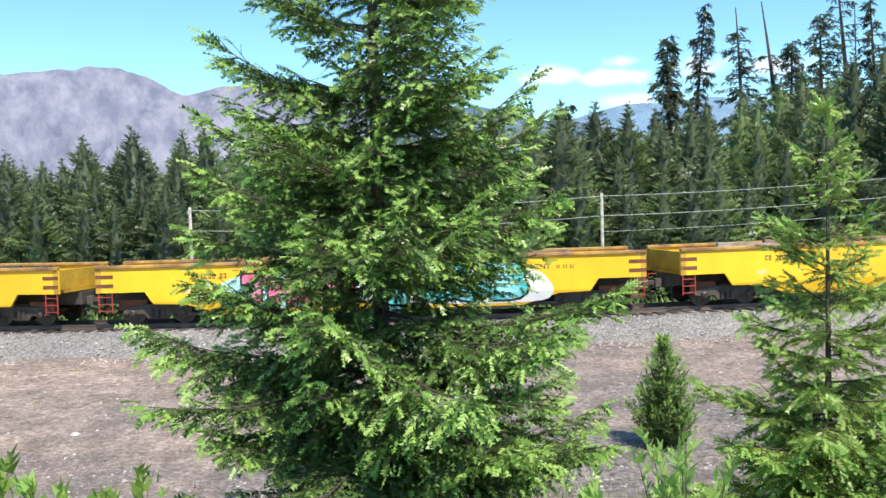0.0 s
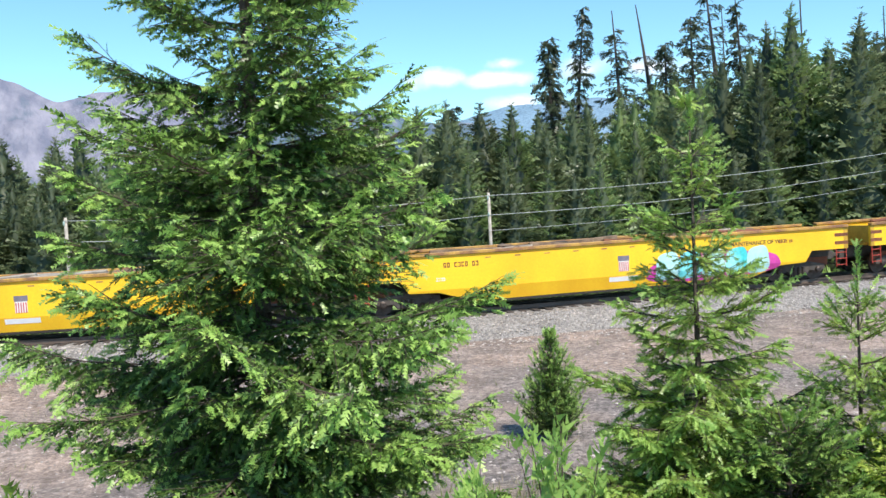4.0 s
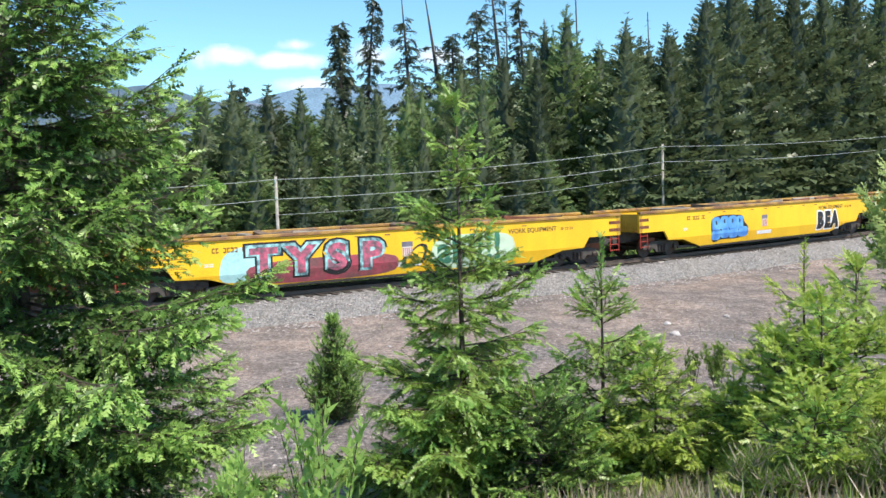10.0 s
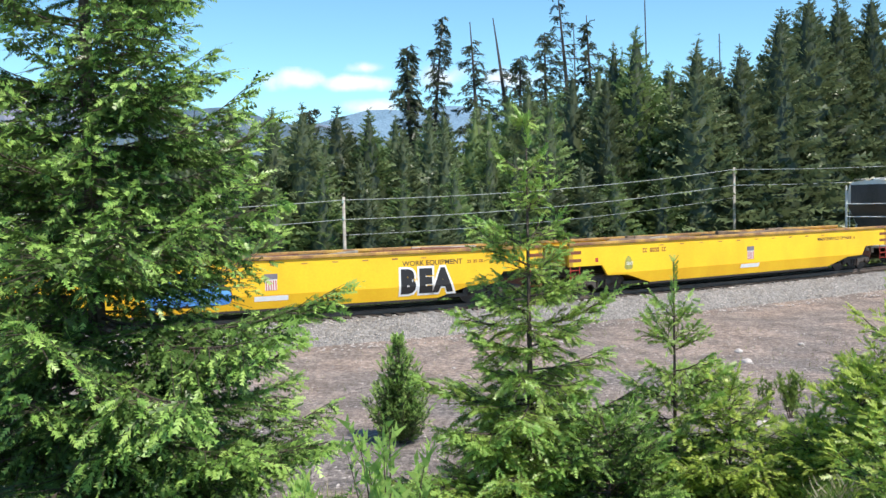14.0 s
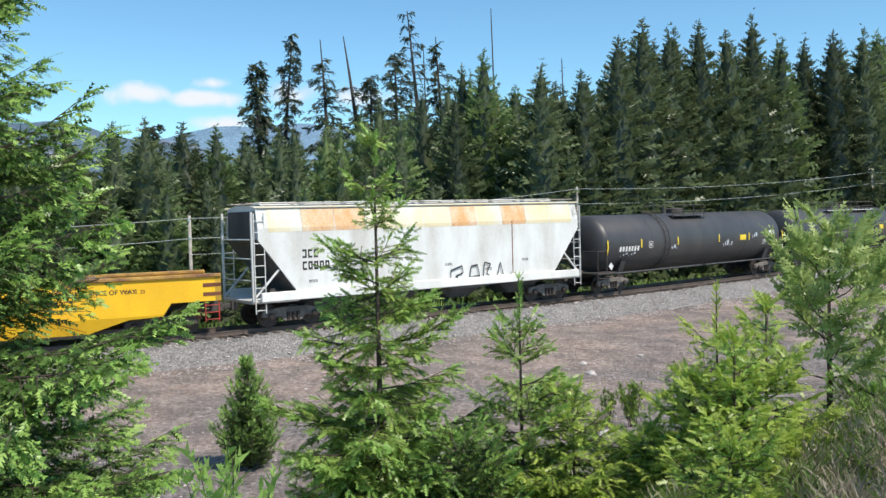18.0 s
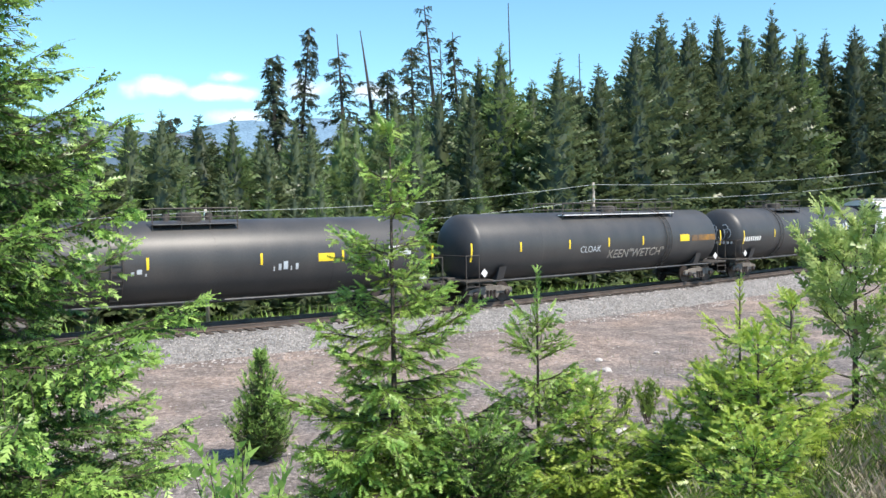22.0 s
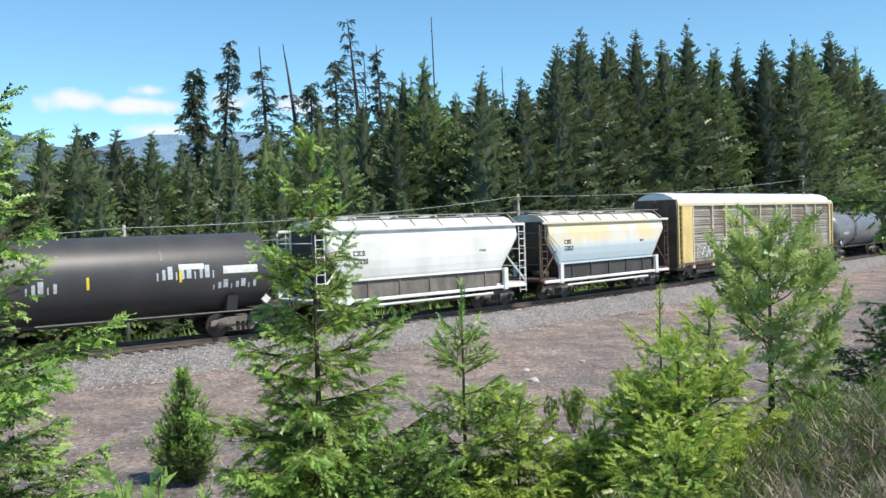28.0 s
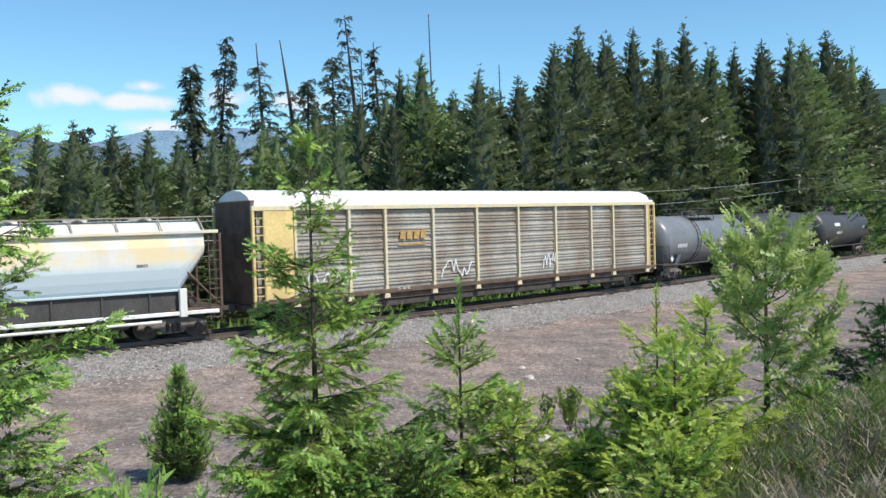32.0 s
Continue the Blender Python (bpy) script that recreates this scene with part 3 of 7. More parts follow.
def cloud_mat():
    """Soft white vapour, thin at the rim, that glows by itself."""
    m = bpy.data.materials.new("cloud_vapour")
    m.use_nodes = True
    n, l = m.node_tree.nodes, m.node_tree.links
    n.remove(n["Principled BSDF"])
    co = n.new("ShaderNodeTexCoord")
    mp = n.new("ShaderNodeMapping")
    mp.inputs["Location"].default_value, mp.inputs["Scale"].default_value = (-1, -1, 0), (2, 2, 0)
    l.new(co.outputs["UV"], mp.inputs["Vector"])
    ln = n.new("ShaderNodeVectorMath")
    ln.operation = "LENGTH"
    l.new(mp.outputs[0], ln.inputs[0])
    nz = n.new("ShaderNodeTexNoise")
    nz.inputs["Scale"].default_value, nz.inputs["Detail"].default_value = 0.006, 7
    l.new(co.outputs["Object"], nz.inputs["Vector"])
    a = n.new("ShaderNodeMath")
    a.operation = "MULTIPLY_ADD"
    a.inputs[1].default_value, a.inputs[2].default_value = 2.2, -0.72
    l.new(nz.outputs["Fac"], a.inputs[0])
    b = n.new("ShaderNodeMath")
    b.operation = "SUBTRACT"
    l.new(a.outputs[0], b.inputs[0])
    l.new(ln.outputs["Value"], b.inputs[1])
    r = n.new("ShaderNodeMapRange")
    r.interpolation_type = "SMOOTHSTEP"
    r.inputs[1].default_value, r.inputs[2].default_value, r.inputs[4].default_value = -0.62, 0.30, 0.95
    l.new(b.outputs[0], r.inputs[0])
    # emission stands in for sunlight on the cloud
    em, tr, mx = n.new("ShaderNodeEmission"), n.new("ShaderNodeBsdfTransparent"), n.new("ShaderNodeMixShader")
    em.inputs[0].default_value, em.inputs[1].default_value = (0.93, 0.95, 1.0, 1), 0.85
    l.new(r.outputs[0], mx.inputs[0])
    l.new(tr.outputs[0], mx.inputs[1])
    l.new(em.outputs[0], mx.inputs[2])
    l.new(mx.outputs[0], n["Material Output"].inputs[0])
    return m


CLOUD = cloud_mat()


def cloud(az, el, wide, tall, d=4400):
    c = [aim(az + sx * wide, el + sy * tall, d) for sx, sy in ((1, -1), (-1, -1), (-1, 1), (1, 1))]
    me = bpy.data.meshes.new("cloud")
    me.from_pydata([tuple(p) for p in c], [], [(0, 1, 2, 3)])
    uv = me.uv_layers.new(name="uv")
    for i, q in enumerate(((0, 0), (1, 0), (1, 1), (0, 1))):
        uv.data[i].uv = q
    me.materials.append(CLOUD)
    tagged(new("cloud", me), "thin soft white fair-weather cloud low over the treetops", "cloud", kind="structure")


for az, el, w, t in [(21.3, 8.0, 2.8, 0.80), (17.5, 7.8, 3.4, 0.62), (17.0, 8.7, 1.4, 0.48), (16.6, 6.2, 2.8, 0.62), (12.2, 8.0, 3.0, 0.95), (7.8, 7.9, 2.4, 0.8)]:
    cloud(az, el, w, t)

# ---- conifers ----
def unit(v):
    return v / np.maximum(np.linalg.norm(v, axis=-1, keepdims=True), 1e-9)


def bars(segs, n=3):
    """Thin tapered bars as triangles, from rows of (a, b, ra, rb)."""
    a, b = np.array([s[0] for s in segs]), np.array([s[1] for s in segs])
    ra, rb = np.array([s[2] for s in segs])[:, None], np.array([s[3] for s in segs])[:, None]
    d = unit(b - a)
    u = unit(np.cross(d, np.where(np.abs(d[:, 2:]) > 0.9, [[1.0, 0, 0]], [[0, 0, 1.0]])))
    w = np.cross(d, u)
    out = []
    for k in range(n):
        c0, s0, c1, s1 = (f(j * math.tau / n) for j in (k, k + 1) for f in (math.cos, math.sin))
        p0, p1 = a + ra * (c0 * u + s0 * w), a + ra * (c1 * u + s1 * w)
        q0, q1 = b + rb * (c0 * u + s0 * w), b + rb * (c1 * u + s1 * w)
        out += [np.stack([p0, p1, q1], 1), np.stack([p0, q1, q0], 1)]
    return np.concatenate(out)


def sprays(pos, dirv, length, rng, needles=6, width=0.16, flat=0.5, spread=0.6):
    """Fans of slim leaves that splay from a twig's line."""
    pos, dirv = np.asarray(pos), unit(np.asarray(dirv))
    n = len(pos)
    side = unit(np.cross(dirv, np.array([[0, 0, 1.0]])) + 1e-4)
    nor = np.cross(side, dirv)
    side = unit(side + nor * rng.normal(0, 1 - flat, (n, 1)))
    nor = np.cross(side, dirv)
    out = []
    for k in range(needles):
        u = (k + 0.5) / needles
        ang = spread * (1 if k % 2 else -1) * (1 - 0.55 * u) + rng.normal(0, 0.15, (n, 1))
        L = (length * (0.9 - 0.35 * u) * rng.uniform(0.7, 1.2, n))[:, None]
        d = unit(dirv * np.cos(ang) + side * np.sin(ang) + nor * rng.normal(0.05, 0.25, (n, 1)))
        base = pos + dirv * (length * 0.75 * u)[:, None]
        wv = unit(np.cross(d, nor + 0.3 * side)) * (L * width)
        out.append(np.stack([base - wv * 0.5, base + wv * 0.5, base + d * L], 1))
    return np.concatenate(out)


def feathers(pos, dirv, nor, length, width, k, rng, sweep=0.6, fall=0.0, cup=0.0, taper=0.85, rough=0.2):
    """Flat sprays: an axis with k pairs of pointed side shoots. pos, dirv, nor: (n, 3); length, width: (n,). Gives vertices (n, 3k+1, 3)."""
    n = len(pos)
    d = unit(dirv)
    s = unit(np.cross(d, nor))
    w = np.cross(s, d)
    L, W = np.asarray(length)[:, None], np.asarray(width)[:, None]
    out = np.empty((n, 3 * k + 1, 3))
    down = np.array([0, 0, -1.0])
    for j in range(k + 1):
        q = j / k
        out[:, j] = pos + d * (L * q) + down * (fall * L * q * q)
    for j in range(k):
        q = (j + 0.5) / k
        reach = W * (1 - taper * q ** 1.3)
        for side, at in ((1, k + 1 + j), (-1, 2 * k + 1 + j)):
            r = rng.uniform(1 - rough, 1 + rough, (n, 1)) * reach
            c = cup + rng.normal(0, 0.12, (n, 1))
            out[:, at] = out[:, j] + d * (L * (0.5 / k) + r * sweep) + s * (side * r) + w * (r * c) + down * (fall * 0.4 * r)
    return out


def feather_faces(k):
    return np.array([(j, j + 1, k + 1 + j) for j in range(k)] + [(j + 1, j, 2 * k + 1 + j) for j in range(k)])


def leaf_mesh(name, blocks, materials, parent, label=""):
    """One mesh of many sprays. blocks: (vertices (n, v, 3), faces (f, 3), material (f,) or (n, f))."""
    vs, fs, ms, base = [], [], [], 0
    for v, f, m in blocks:
        n = len(v)
        vs.append(v.reshape(-1, 3))
        fs.append((f[None] + (base + v.shape[1] * np.arange(n))[:, None, None]).reshape(-1, 3))
        ms.append(np.broadcast_to(m, (n, len(f))).ravel())
        base += n * v.shape[1]
    vs, fs, ms = np.concatenate(vs), np.concatenate(fs), np.concatenate(ms)
    me = bpy.data.meshes.new(name)
    me.vertices.add(len(vs))
    me.vertices.foreach_set("co", vs.astype(np.float32).ravel())
    me.loops.add(fs.size)
    me.loops.foreach_set("vertex_index", fs.astype(np.int32).ravel())
    me.polygons.add(len(fs))
    me.polygons.foreach_set("loop_start", np.arange(0, fs.size, 3, dtype=np.int32))
    for m in materials:
        me.materials.append(m)
    me.polygons.foreach_set("material_index", ms.astype(np.int32))
    me.update()
    me.validate()
    ob = new(name, me)
    ob.parent = parent
    return tagged(ob, label) if label else ob


UP = np.array([0, 0, 1.0])


def forest_fir(name, label, m, mats, grp, seed, H, R, gap=0.6, per=8, shape=0.9, droop=0.1, ragged=0.25, clear=0.03, lift=0.75, sprays_each=5, size=1.0):
    """A full conical forest fir: whorls of rising boughs that end in small needle sprays, round an inner crown coloured
    darker for shade.
    """
    rng = np.random.default_rng(seed)
    O, D, N, L, S = [], [], [], [], []
    lump = rng.uniform(0.86, 1.12, 9)
    lump[8] = lump[0]
    z = clear * H
    while z < H * 0.985:
        u = z / H
        prof = R * (1 - u) ** shape * min(1.0, 0.82 + 1.4 * u)
        cnt = max(4, int(per * (0.55 + 0.45 * (1 - u)) + rng.uniform(-0.4, 0.9)))
        a0 = rng.uniform(0, math.tau)
        for i in range(cnt):
            if rng.random() < ragged * 0.2:
                continue
            az = a0 + (i + rng.uniform(-0.3, 0.3)) * math.tau / cnt
            ln = prof * rng.uniform(1 - ragged, 1.08) * float(np.interp(az % math.tau, np.linspace(0, math.tau, 9), lump)) + 0.003 * H
            el = lift * u ** 0.8 - droop * (1 - u) + rng.normal(0, 0.10)
            h = np.array([math.cos(az), math.sin(az), 0.0])
            O.append((0, 0, z + rng.normal(0, gap * 0.35))), D.append(h * math.cos(el) + UP * math.sin(el)), N.append(h), L.append(ln), S.append(min(1.0, 0.36 + 2.2 * (1 - u)))
        z += gap * (0.35 + 0.75 * (1 - u)) * rng.uniform(0.8, 1.2)
    O, D, N, L, S = (np.array(v) for v in (O, D, N, L, S))
    O[:, 2] -= D[:, 2] * L * 0.75
    n = len(O)
    blocks = []
    for j in range(sprays_each):
        q = np.full(n, 0.74) if j == 0 else rng.uniform(0.40, 0.90, n)
        off = 0.0 if j == 0 else (1.0 if j % 2 else -1.0)
        sd = np.stack([-N[:, 1], N[:, 0], np.zeros(n)], -1)
        turn = (off * rng.uniform(0.35, 0.95, n))[:, None]
        ln = (0.26 * L ** 0.75 + 0.30) * size * S * rng.uniform(0.75, 1.25, n)
        base = O + D * (L * q)[:, None] + sd * (off * (1 - q) * L * rng.uniform(0.1, 0.75, n))[:, None]
        base[:, 2] += 0.10 * L * q * q
        d = D + sd * turn + UP * rng.normal(0.12, 0.22, (n, 1))
        blocks.append((feathers(base, d, UP * 0.7 + N * 0.8 + rng.normal(0, 0.35, (n, 3)), ln, ln * 0.30, 3, rng, 0.85, 0.05, -0.25, 0.55, 0.3), feather_faces(3), np.zeros(6, int)))
    # the leader, and the inner crown, its shade put into darker needles
    e = np.linspace(0.93, 0.985, 7)[:, None] * H * UP
    t = rng.uniform(0, math.tau, 7)
    blocks.append((feathers(e, np.stack([np.cos(t) * 0.35, np.sin(t) * 0.35, np.ones(7)], -1), np.stack([np.cos(t), np.sin(t), t * 0], -1), np.full(7, 0.028 * H), np.full(7, 0.008 * H), 3, rng), feather_faces(3), np.zeros(6, int)))
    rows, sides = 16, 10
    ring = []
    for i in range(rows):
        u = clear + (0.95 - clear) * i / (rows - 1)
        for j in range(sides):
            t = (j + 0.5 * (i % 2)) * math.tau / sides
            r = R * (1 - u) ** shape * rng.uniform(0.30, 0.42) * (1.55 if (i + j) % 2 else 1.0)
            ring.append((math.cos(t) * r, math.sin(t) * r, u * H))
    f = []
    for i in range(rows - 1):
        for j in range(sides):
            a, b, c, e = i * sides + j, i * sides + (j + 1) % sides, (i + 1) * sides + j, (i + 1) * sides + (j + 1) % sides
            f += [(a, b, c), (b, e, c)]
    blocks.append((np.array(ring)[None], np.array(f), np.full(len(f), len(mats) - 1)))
    t = group(name, label, "tree", grp, m)
    segs = [((0, 0, H * i / 6), (0, 0, H * (i + 1) / 6), 0.011 * H * (1 - i / 6) + 0.012, 0.011 * H * (1 - (i + 1) / 6) + 0.012) for i in range(6)]
    tri_mesh("trunk", bars([(np.array(a), np.array(b), r, q) for a, b, r, q in segs], 5), [M["bark"]], parent=t, label="brown tapering trunk with bare limbs")
    leaf_mesh("crown", blocks, mats, t)
    return t


def near_fir(name, label, m, mats, seed, H, R, clear=0.03, gap=0.3, per=7, shape=0.8, droop=0.15, lift=0.7, ragged=0.25, tip_up=0.12, sag=0.05, blet=0.085, bl=0.42, tw=0.045, twl=0.10, tww=0.026, fresh=0.5, bare=0.0, trunk_r=None, hang=0.25, k=4, lean=0.0, side_from=0.12, splay=1.0, thin=0.6):
    """A fir or pine near at hand: limbs, branchlets and twigs, each twig a small spray of needles; the outer twigs end in fresh growth."""
    rng = np.random.default_rng(seed)
    tr = trunk_r or 0.0095 * H
    sway = lambda z: np.array([lean * max(z / H, 0.0) ** 1.5 * H, 0.15 * lean * z, z])
    zs = np.linspace(0, H, 14)
    segs = [(sway(a), sway(b), tr * (1 - a / H) + 0.005, tr * (1 - b / H) + 0.004) for a, b in zip(zs, zs[1:])]
    TP, TD, TN, TL, TT = [], [], [], [], []
    z = clear * H
    while z < H * (1 - bare):
        u = z / H
        reach = R * (1 - u) ** shape
        cnt = max(3, int(per * (0.6 + 0.4 * (1 - u)) + rng.uniform(-0.5, 0.9)))
        a0 = rng.uniform(0, math.tau)
        for i in range(cnt):
            if rng.random() < ragged * 0.4:
                continue
            az = a0 + i * math.tau / cnt + rng.normal(0, 0.18)
            ln = reach * rng.uniform(1 - ragged * 1.5, 1.12) + 0.03 * R + 0.03
            el = lift * u - droop * (1 - u) + rng.normal(0, 0.09)
            h = np.array([math.cos(az), math.sin(az), 0])
            o = sway(z + rng.normal(0, gap * 0.25))
            tu, sg = tip_up * rng.uniform(0.4, 1.5), sag * rng.uniform(0.5, 1.5)
            curve = lambda q: o + h * (ln * math.cos(el) * q)[..., None] + UP * (math.sin(el) * ln * q + tu * ln * q ** 2.6 - sg * ln * 4 * q * (1 - q))[..., None]
            qs = np.linspace(0, 1, max(4, int(ln / 0.3) + 2))
            pts = curve(qs)
            r0 = 0.004 + 0.0042 * ln
            for j in range(len(qs) - 1):
                segs.append((pts[j], pts[j + 1], r0 * (1 - qs[j]) + 0.002, r0 * (1 - qs[j + 1]) + 0.002))
            # branchlets on both sides of the limb
            n2 = max(3, int(ln * (1 - side_from) / blet))
            q = np.repeat(side_from + (1 - side_from) * (np.arange(n2) + rng.uniform(0, 0.5, n2)) / n2, 2)
            q = np.clip(q + rng.normal(0, 0.01, q.size), 0.03, 0.995)
            sg2 = np.tile([-1.0, 1.0], n2)
            axis = unit(curve(np.clip(q + 0.02, 0, 1.02)) - curve(q - 0.02))
            sd = np.cross(axis, UP)
            sd = unit(sd)
            nor = np.cross(sd, axis)
            roll = rng.normal(0, 0.30, (q.size, 1)) + rng.normal(0, 0.25)
            out = sd * sg2[:, None] * np.cos(roll) + nor * np.sin(roll)
            ang = (0.95 - 0.40 * q + rng.normal(0, 0.12, q.size))[:, None] * splay
            bd = unit(axis * np.cos(ang) + out * np.sin(ang) - UP * (hang * rng.uniform(0.2, 1.0, (q.size, 1))))
            tl = bl * ln ** 0.85 * np.clip(1 - q, 0, 1) ** 0.75 * np.minimum(1, 0.6 + q * 2.0) * rng.uniform(0.6, 1.1, q.size) + 0.05
            p0 = curve(q)
            for j in range(0, q.size, 1):
                if tl[j] > 0.16:
                    segs.append((p0[j], p0[j] + bd[j] * tl[j], 0.004, 0.002))
            # twigs on the branchlets, and along the limb's end
            nt = max(2, int(tl.max() / tw))
            r = (np.arange(nt)[None] + rng.uniform(0, 0.8, (q.size, nt))) / nt
            keep = rng.random((q.size, nt)) < np.clip(tl / tw / nt, 0.12, 1.0)[:, None]
            keep[:, -1] = True
            r[:, -1] = 0.97
            bn = unit(np.cross(np.cross(bd, nor), bd) + 1e-6)
            bs = np.cross(bd, bn)
            s3 = np.where(np.arange(nt)[None] % 2 == 0, 1.0, -1.0) * np.ones((q.size, 1))
            a3 = 0.80 - 0.25 * r + rng.normal(0, 0.18, r.shape)
            a3[:, -1] = rng.normal(0, 0.1, q.size)
            d3 = bd[:, None] * np.cos(a3)[..., None] + bs[:, None] * (s3 * np.sin(a3))[..., None] + bn[:, None] * rng.normal(0.02, 0.20, r.shape)[..., None] - UP * (hang * 0.5 * r[..., None])
            p3 = p0[:, None] + bd[:, None] * (tl[:, None] * r)[..., None] - UP * (0.12 * hang * tl[:, None] * r * r)[..., None]
            l3 = twl * (1.15 - 0.45 * r) * rng.uniform(0.65, 1.2, r.shape) * min(1.0, 0.55 + 0.6 * ln / R)
            TP.append(p3[keep]), TD.append(d3[keep]), TL.append(l3[keep])
            TN.append(np.broadcast_to(bn[:, None], d3.shape)[keep])
            TT.append((0.5 * q[:, None] + 0.5 * r)[keep])
            e = np.linspace(0.85, 1.0, 3)
            TP.append(curve(e)), TD.append(np.broadcast_to(h * math.cos(el) + UP * (math.sin(el) + 0.2), (3, 3))), TN.append(np.broadcast_to(UP, (3, 3))), TL.append(np.full(3, twl * 1.1)), TT.append(np.ones(3))
        z += gap * (0.85 + thin * u ** 1.5) * rng.uniform(0.85, 1.15)
    # the leader
    e = np.linspace(H * (1 - bare) * 0.93, H, 10)
    for a in range(3):
        t = rng.uniform(0, math.tau, 10)
        TP.append(np.array([sway(v) for v in e])), TD.append(np.stack([np.cos(t) * 0.6, np.sin(t) * 0.6, np.ones(10)], -1)), TN.append(np.stack([-np.cos(t), -np.sin(t), np.ones(10)], -1)), TL.append(np.full(10, twl * 0.7)), TT.append(np.ones(10))
    P, D, N, L, T = (np.concatenate(v) for v in (TP, TD, TN, TL, TT))
    n = len(P)
    N = unit(N + rng.normal(0, 0.85, (n, 3)))
    v = feathers(P, D, N, L, np.full(n, tww) * rng.uniform(0.8, 1.25, n), k, rng, 0.95, 0.10, -0.15, 0.35, 0.25)
    mi = np.zeros((n, 2 * k), int)
    for j in range(k):
        mi[:, j] = mi[:, k + j] = T + rng.normal(0, 0.10, n) > 1 - fresh * (0.55 + 0.45 * j / (k - 1))
    t = group(name, label, "tree", "", m)
    tri_mesh("trunk", bars(segs, 4), [M["bark"]], parent=t, label="brown tapering trunk with bare limbs")
    leaf_mesh("crown", [(v, feather_faces(k), mi)], mats, t)
    return t


def put(az, d, z=None, dz=0.0):
    p = aim(az, 0, d)
    gz = float(ground_z(p.x, p.y)[0]) if z is None else z
    return p.x, p.y, gz + dz


# the pole line behind the track: bearing, distance, elevation of the top
POLES = [(76, 62, 0.6), (63.3, 52, -0.19), (44.6, 46, 0.35), (18.74, 46, 0.61), (-5.77, 60, 1.90), (-22.95, 88, 2.28), (-33, 118, 2.0)]
# the skyline of the forest: bearing and elevation of the general run of treetops
SKY = [(-60, 7), (-45, 7.0), (-34, 6.8), (-28.5, 6.6), (-27, 7.6), (-25.8, 9.4), (-24, 9.9), (-21, 10.0), (-18.5, 9.7), (-16.3, 10.8), (-12.8, 11.0), (-9.5, 11.2), (-7.6, 10.2), (-6, 8.6), (-4.4, 8.3), (-2.5, 8.0), (-1, 8.4), (0.2, 9.4), (2, 9.0), (4, 8.4), (6, 8.2), (8, 7.2), (10, 6.6), (13, 6.4), (16, 5.7), (19, 5.6), (24, 5.2), (30, 5.0), (36, 4.7), (41, 4.5), (46, 4.8), (49, 4.2), (53, 3.6), (60, 3.7), (66, 4.8), (70, 5.4), (76, 5.8), (84, 5.4), (100, 5.5)]
# the firs that stand out of it
SPIRES = [(-3.4, 9.7), (-7.8, 11.1), (-9.9, 12.1), (-11.0, 11.4), (-12.1, 11.5), (-13.5, 11.7), (-15.2, 11.1), (-16.4, 11.8), (-17.7, 10.3), (-19.1, 10.2), (-20.8, 10.5), (-22.4, 10.4), (-23.6, 10.3), (-24.8, 10.7), (-25.5, 9.7), (-26.2, 8.4), (0.1, 10.8), (1.4, 9.9), (-1.8, 8.7), (-4.5, 8.6), (-6.3, 9.2), (22.8, 6.5), (21.2, 6.7), (18.8, 6.4), (17.0, 6.3), (25.4, 6.1), (61.4, 4.1), (57.8, 3.8), (54.7, 3.9), (50.6, 4.9), (47.8, 5.4), (44.9, 5.2), (43.5, 5.4), (67.0, 5.7), (65.4, 5.4), (31.0, 5.3), (28.0, 5.3), (38.0, 5.0), (34.5, 5.1)]


def skyline(az):
    return np.interp(az, [a for a, _ in SKY], [e for _, e in SKY])


def edge_of_track(az):
    """How far the track is along a bearing."""
    d = np.arange(20, 330, 1.0)
    x, y = -math.sin(radians(az)) * d, math.cos(radians(az)) * d
    e = offset(x, y)
    k = np.argmax(e < 0)
    return d[k] if e[k] < 0 else 330.0


def behind_wires(az, d, room):
    """Keeps a tree of that width behind the pole line."""
    return max(d, float(np.interp(az, [p[0] for p in POLES[::-1]], [p[1] for p in POLES[::-1]])) + room) if -36 < az < 70 else d


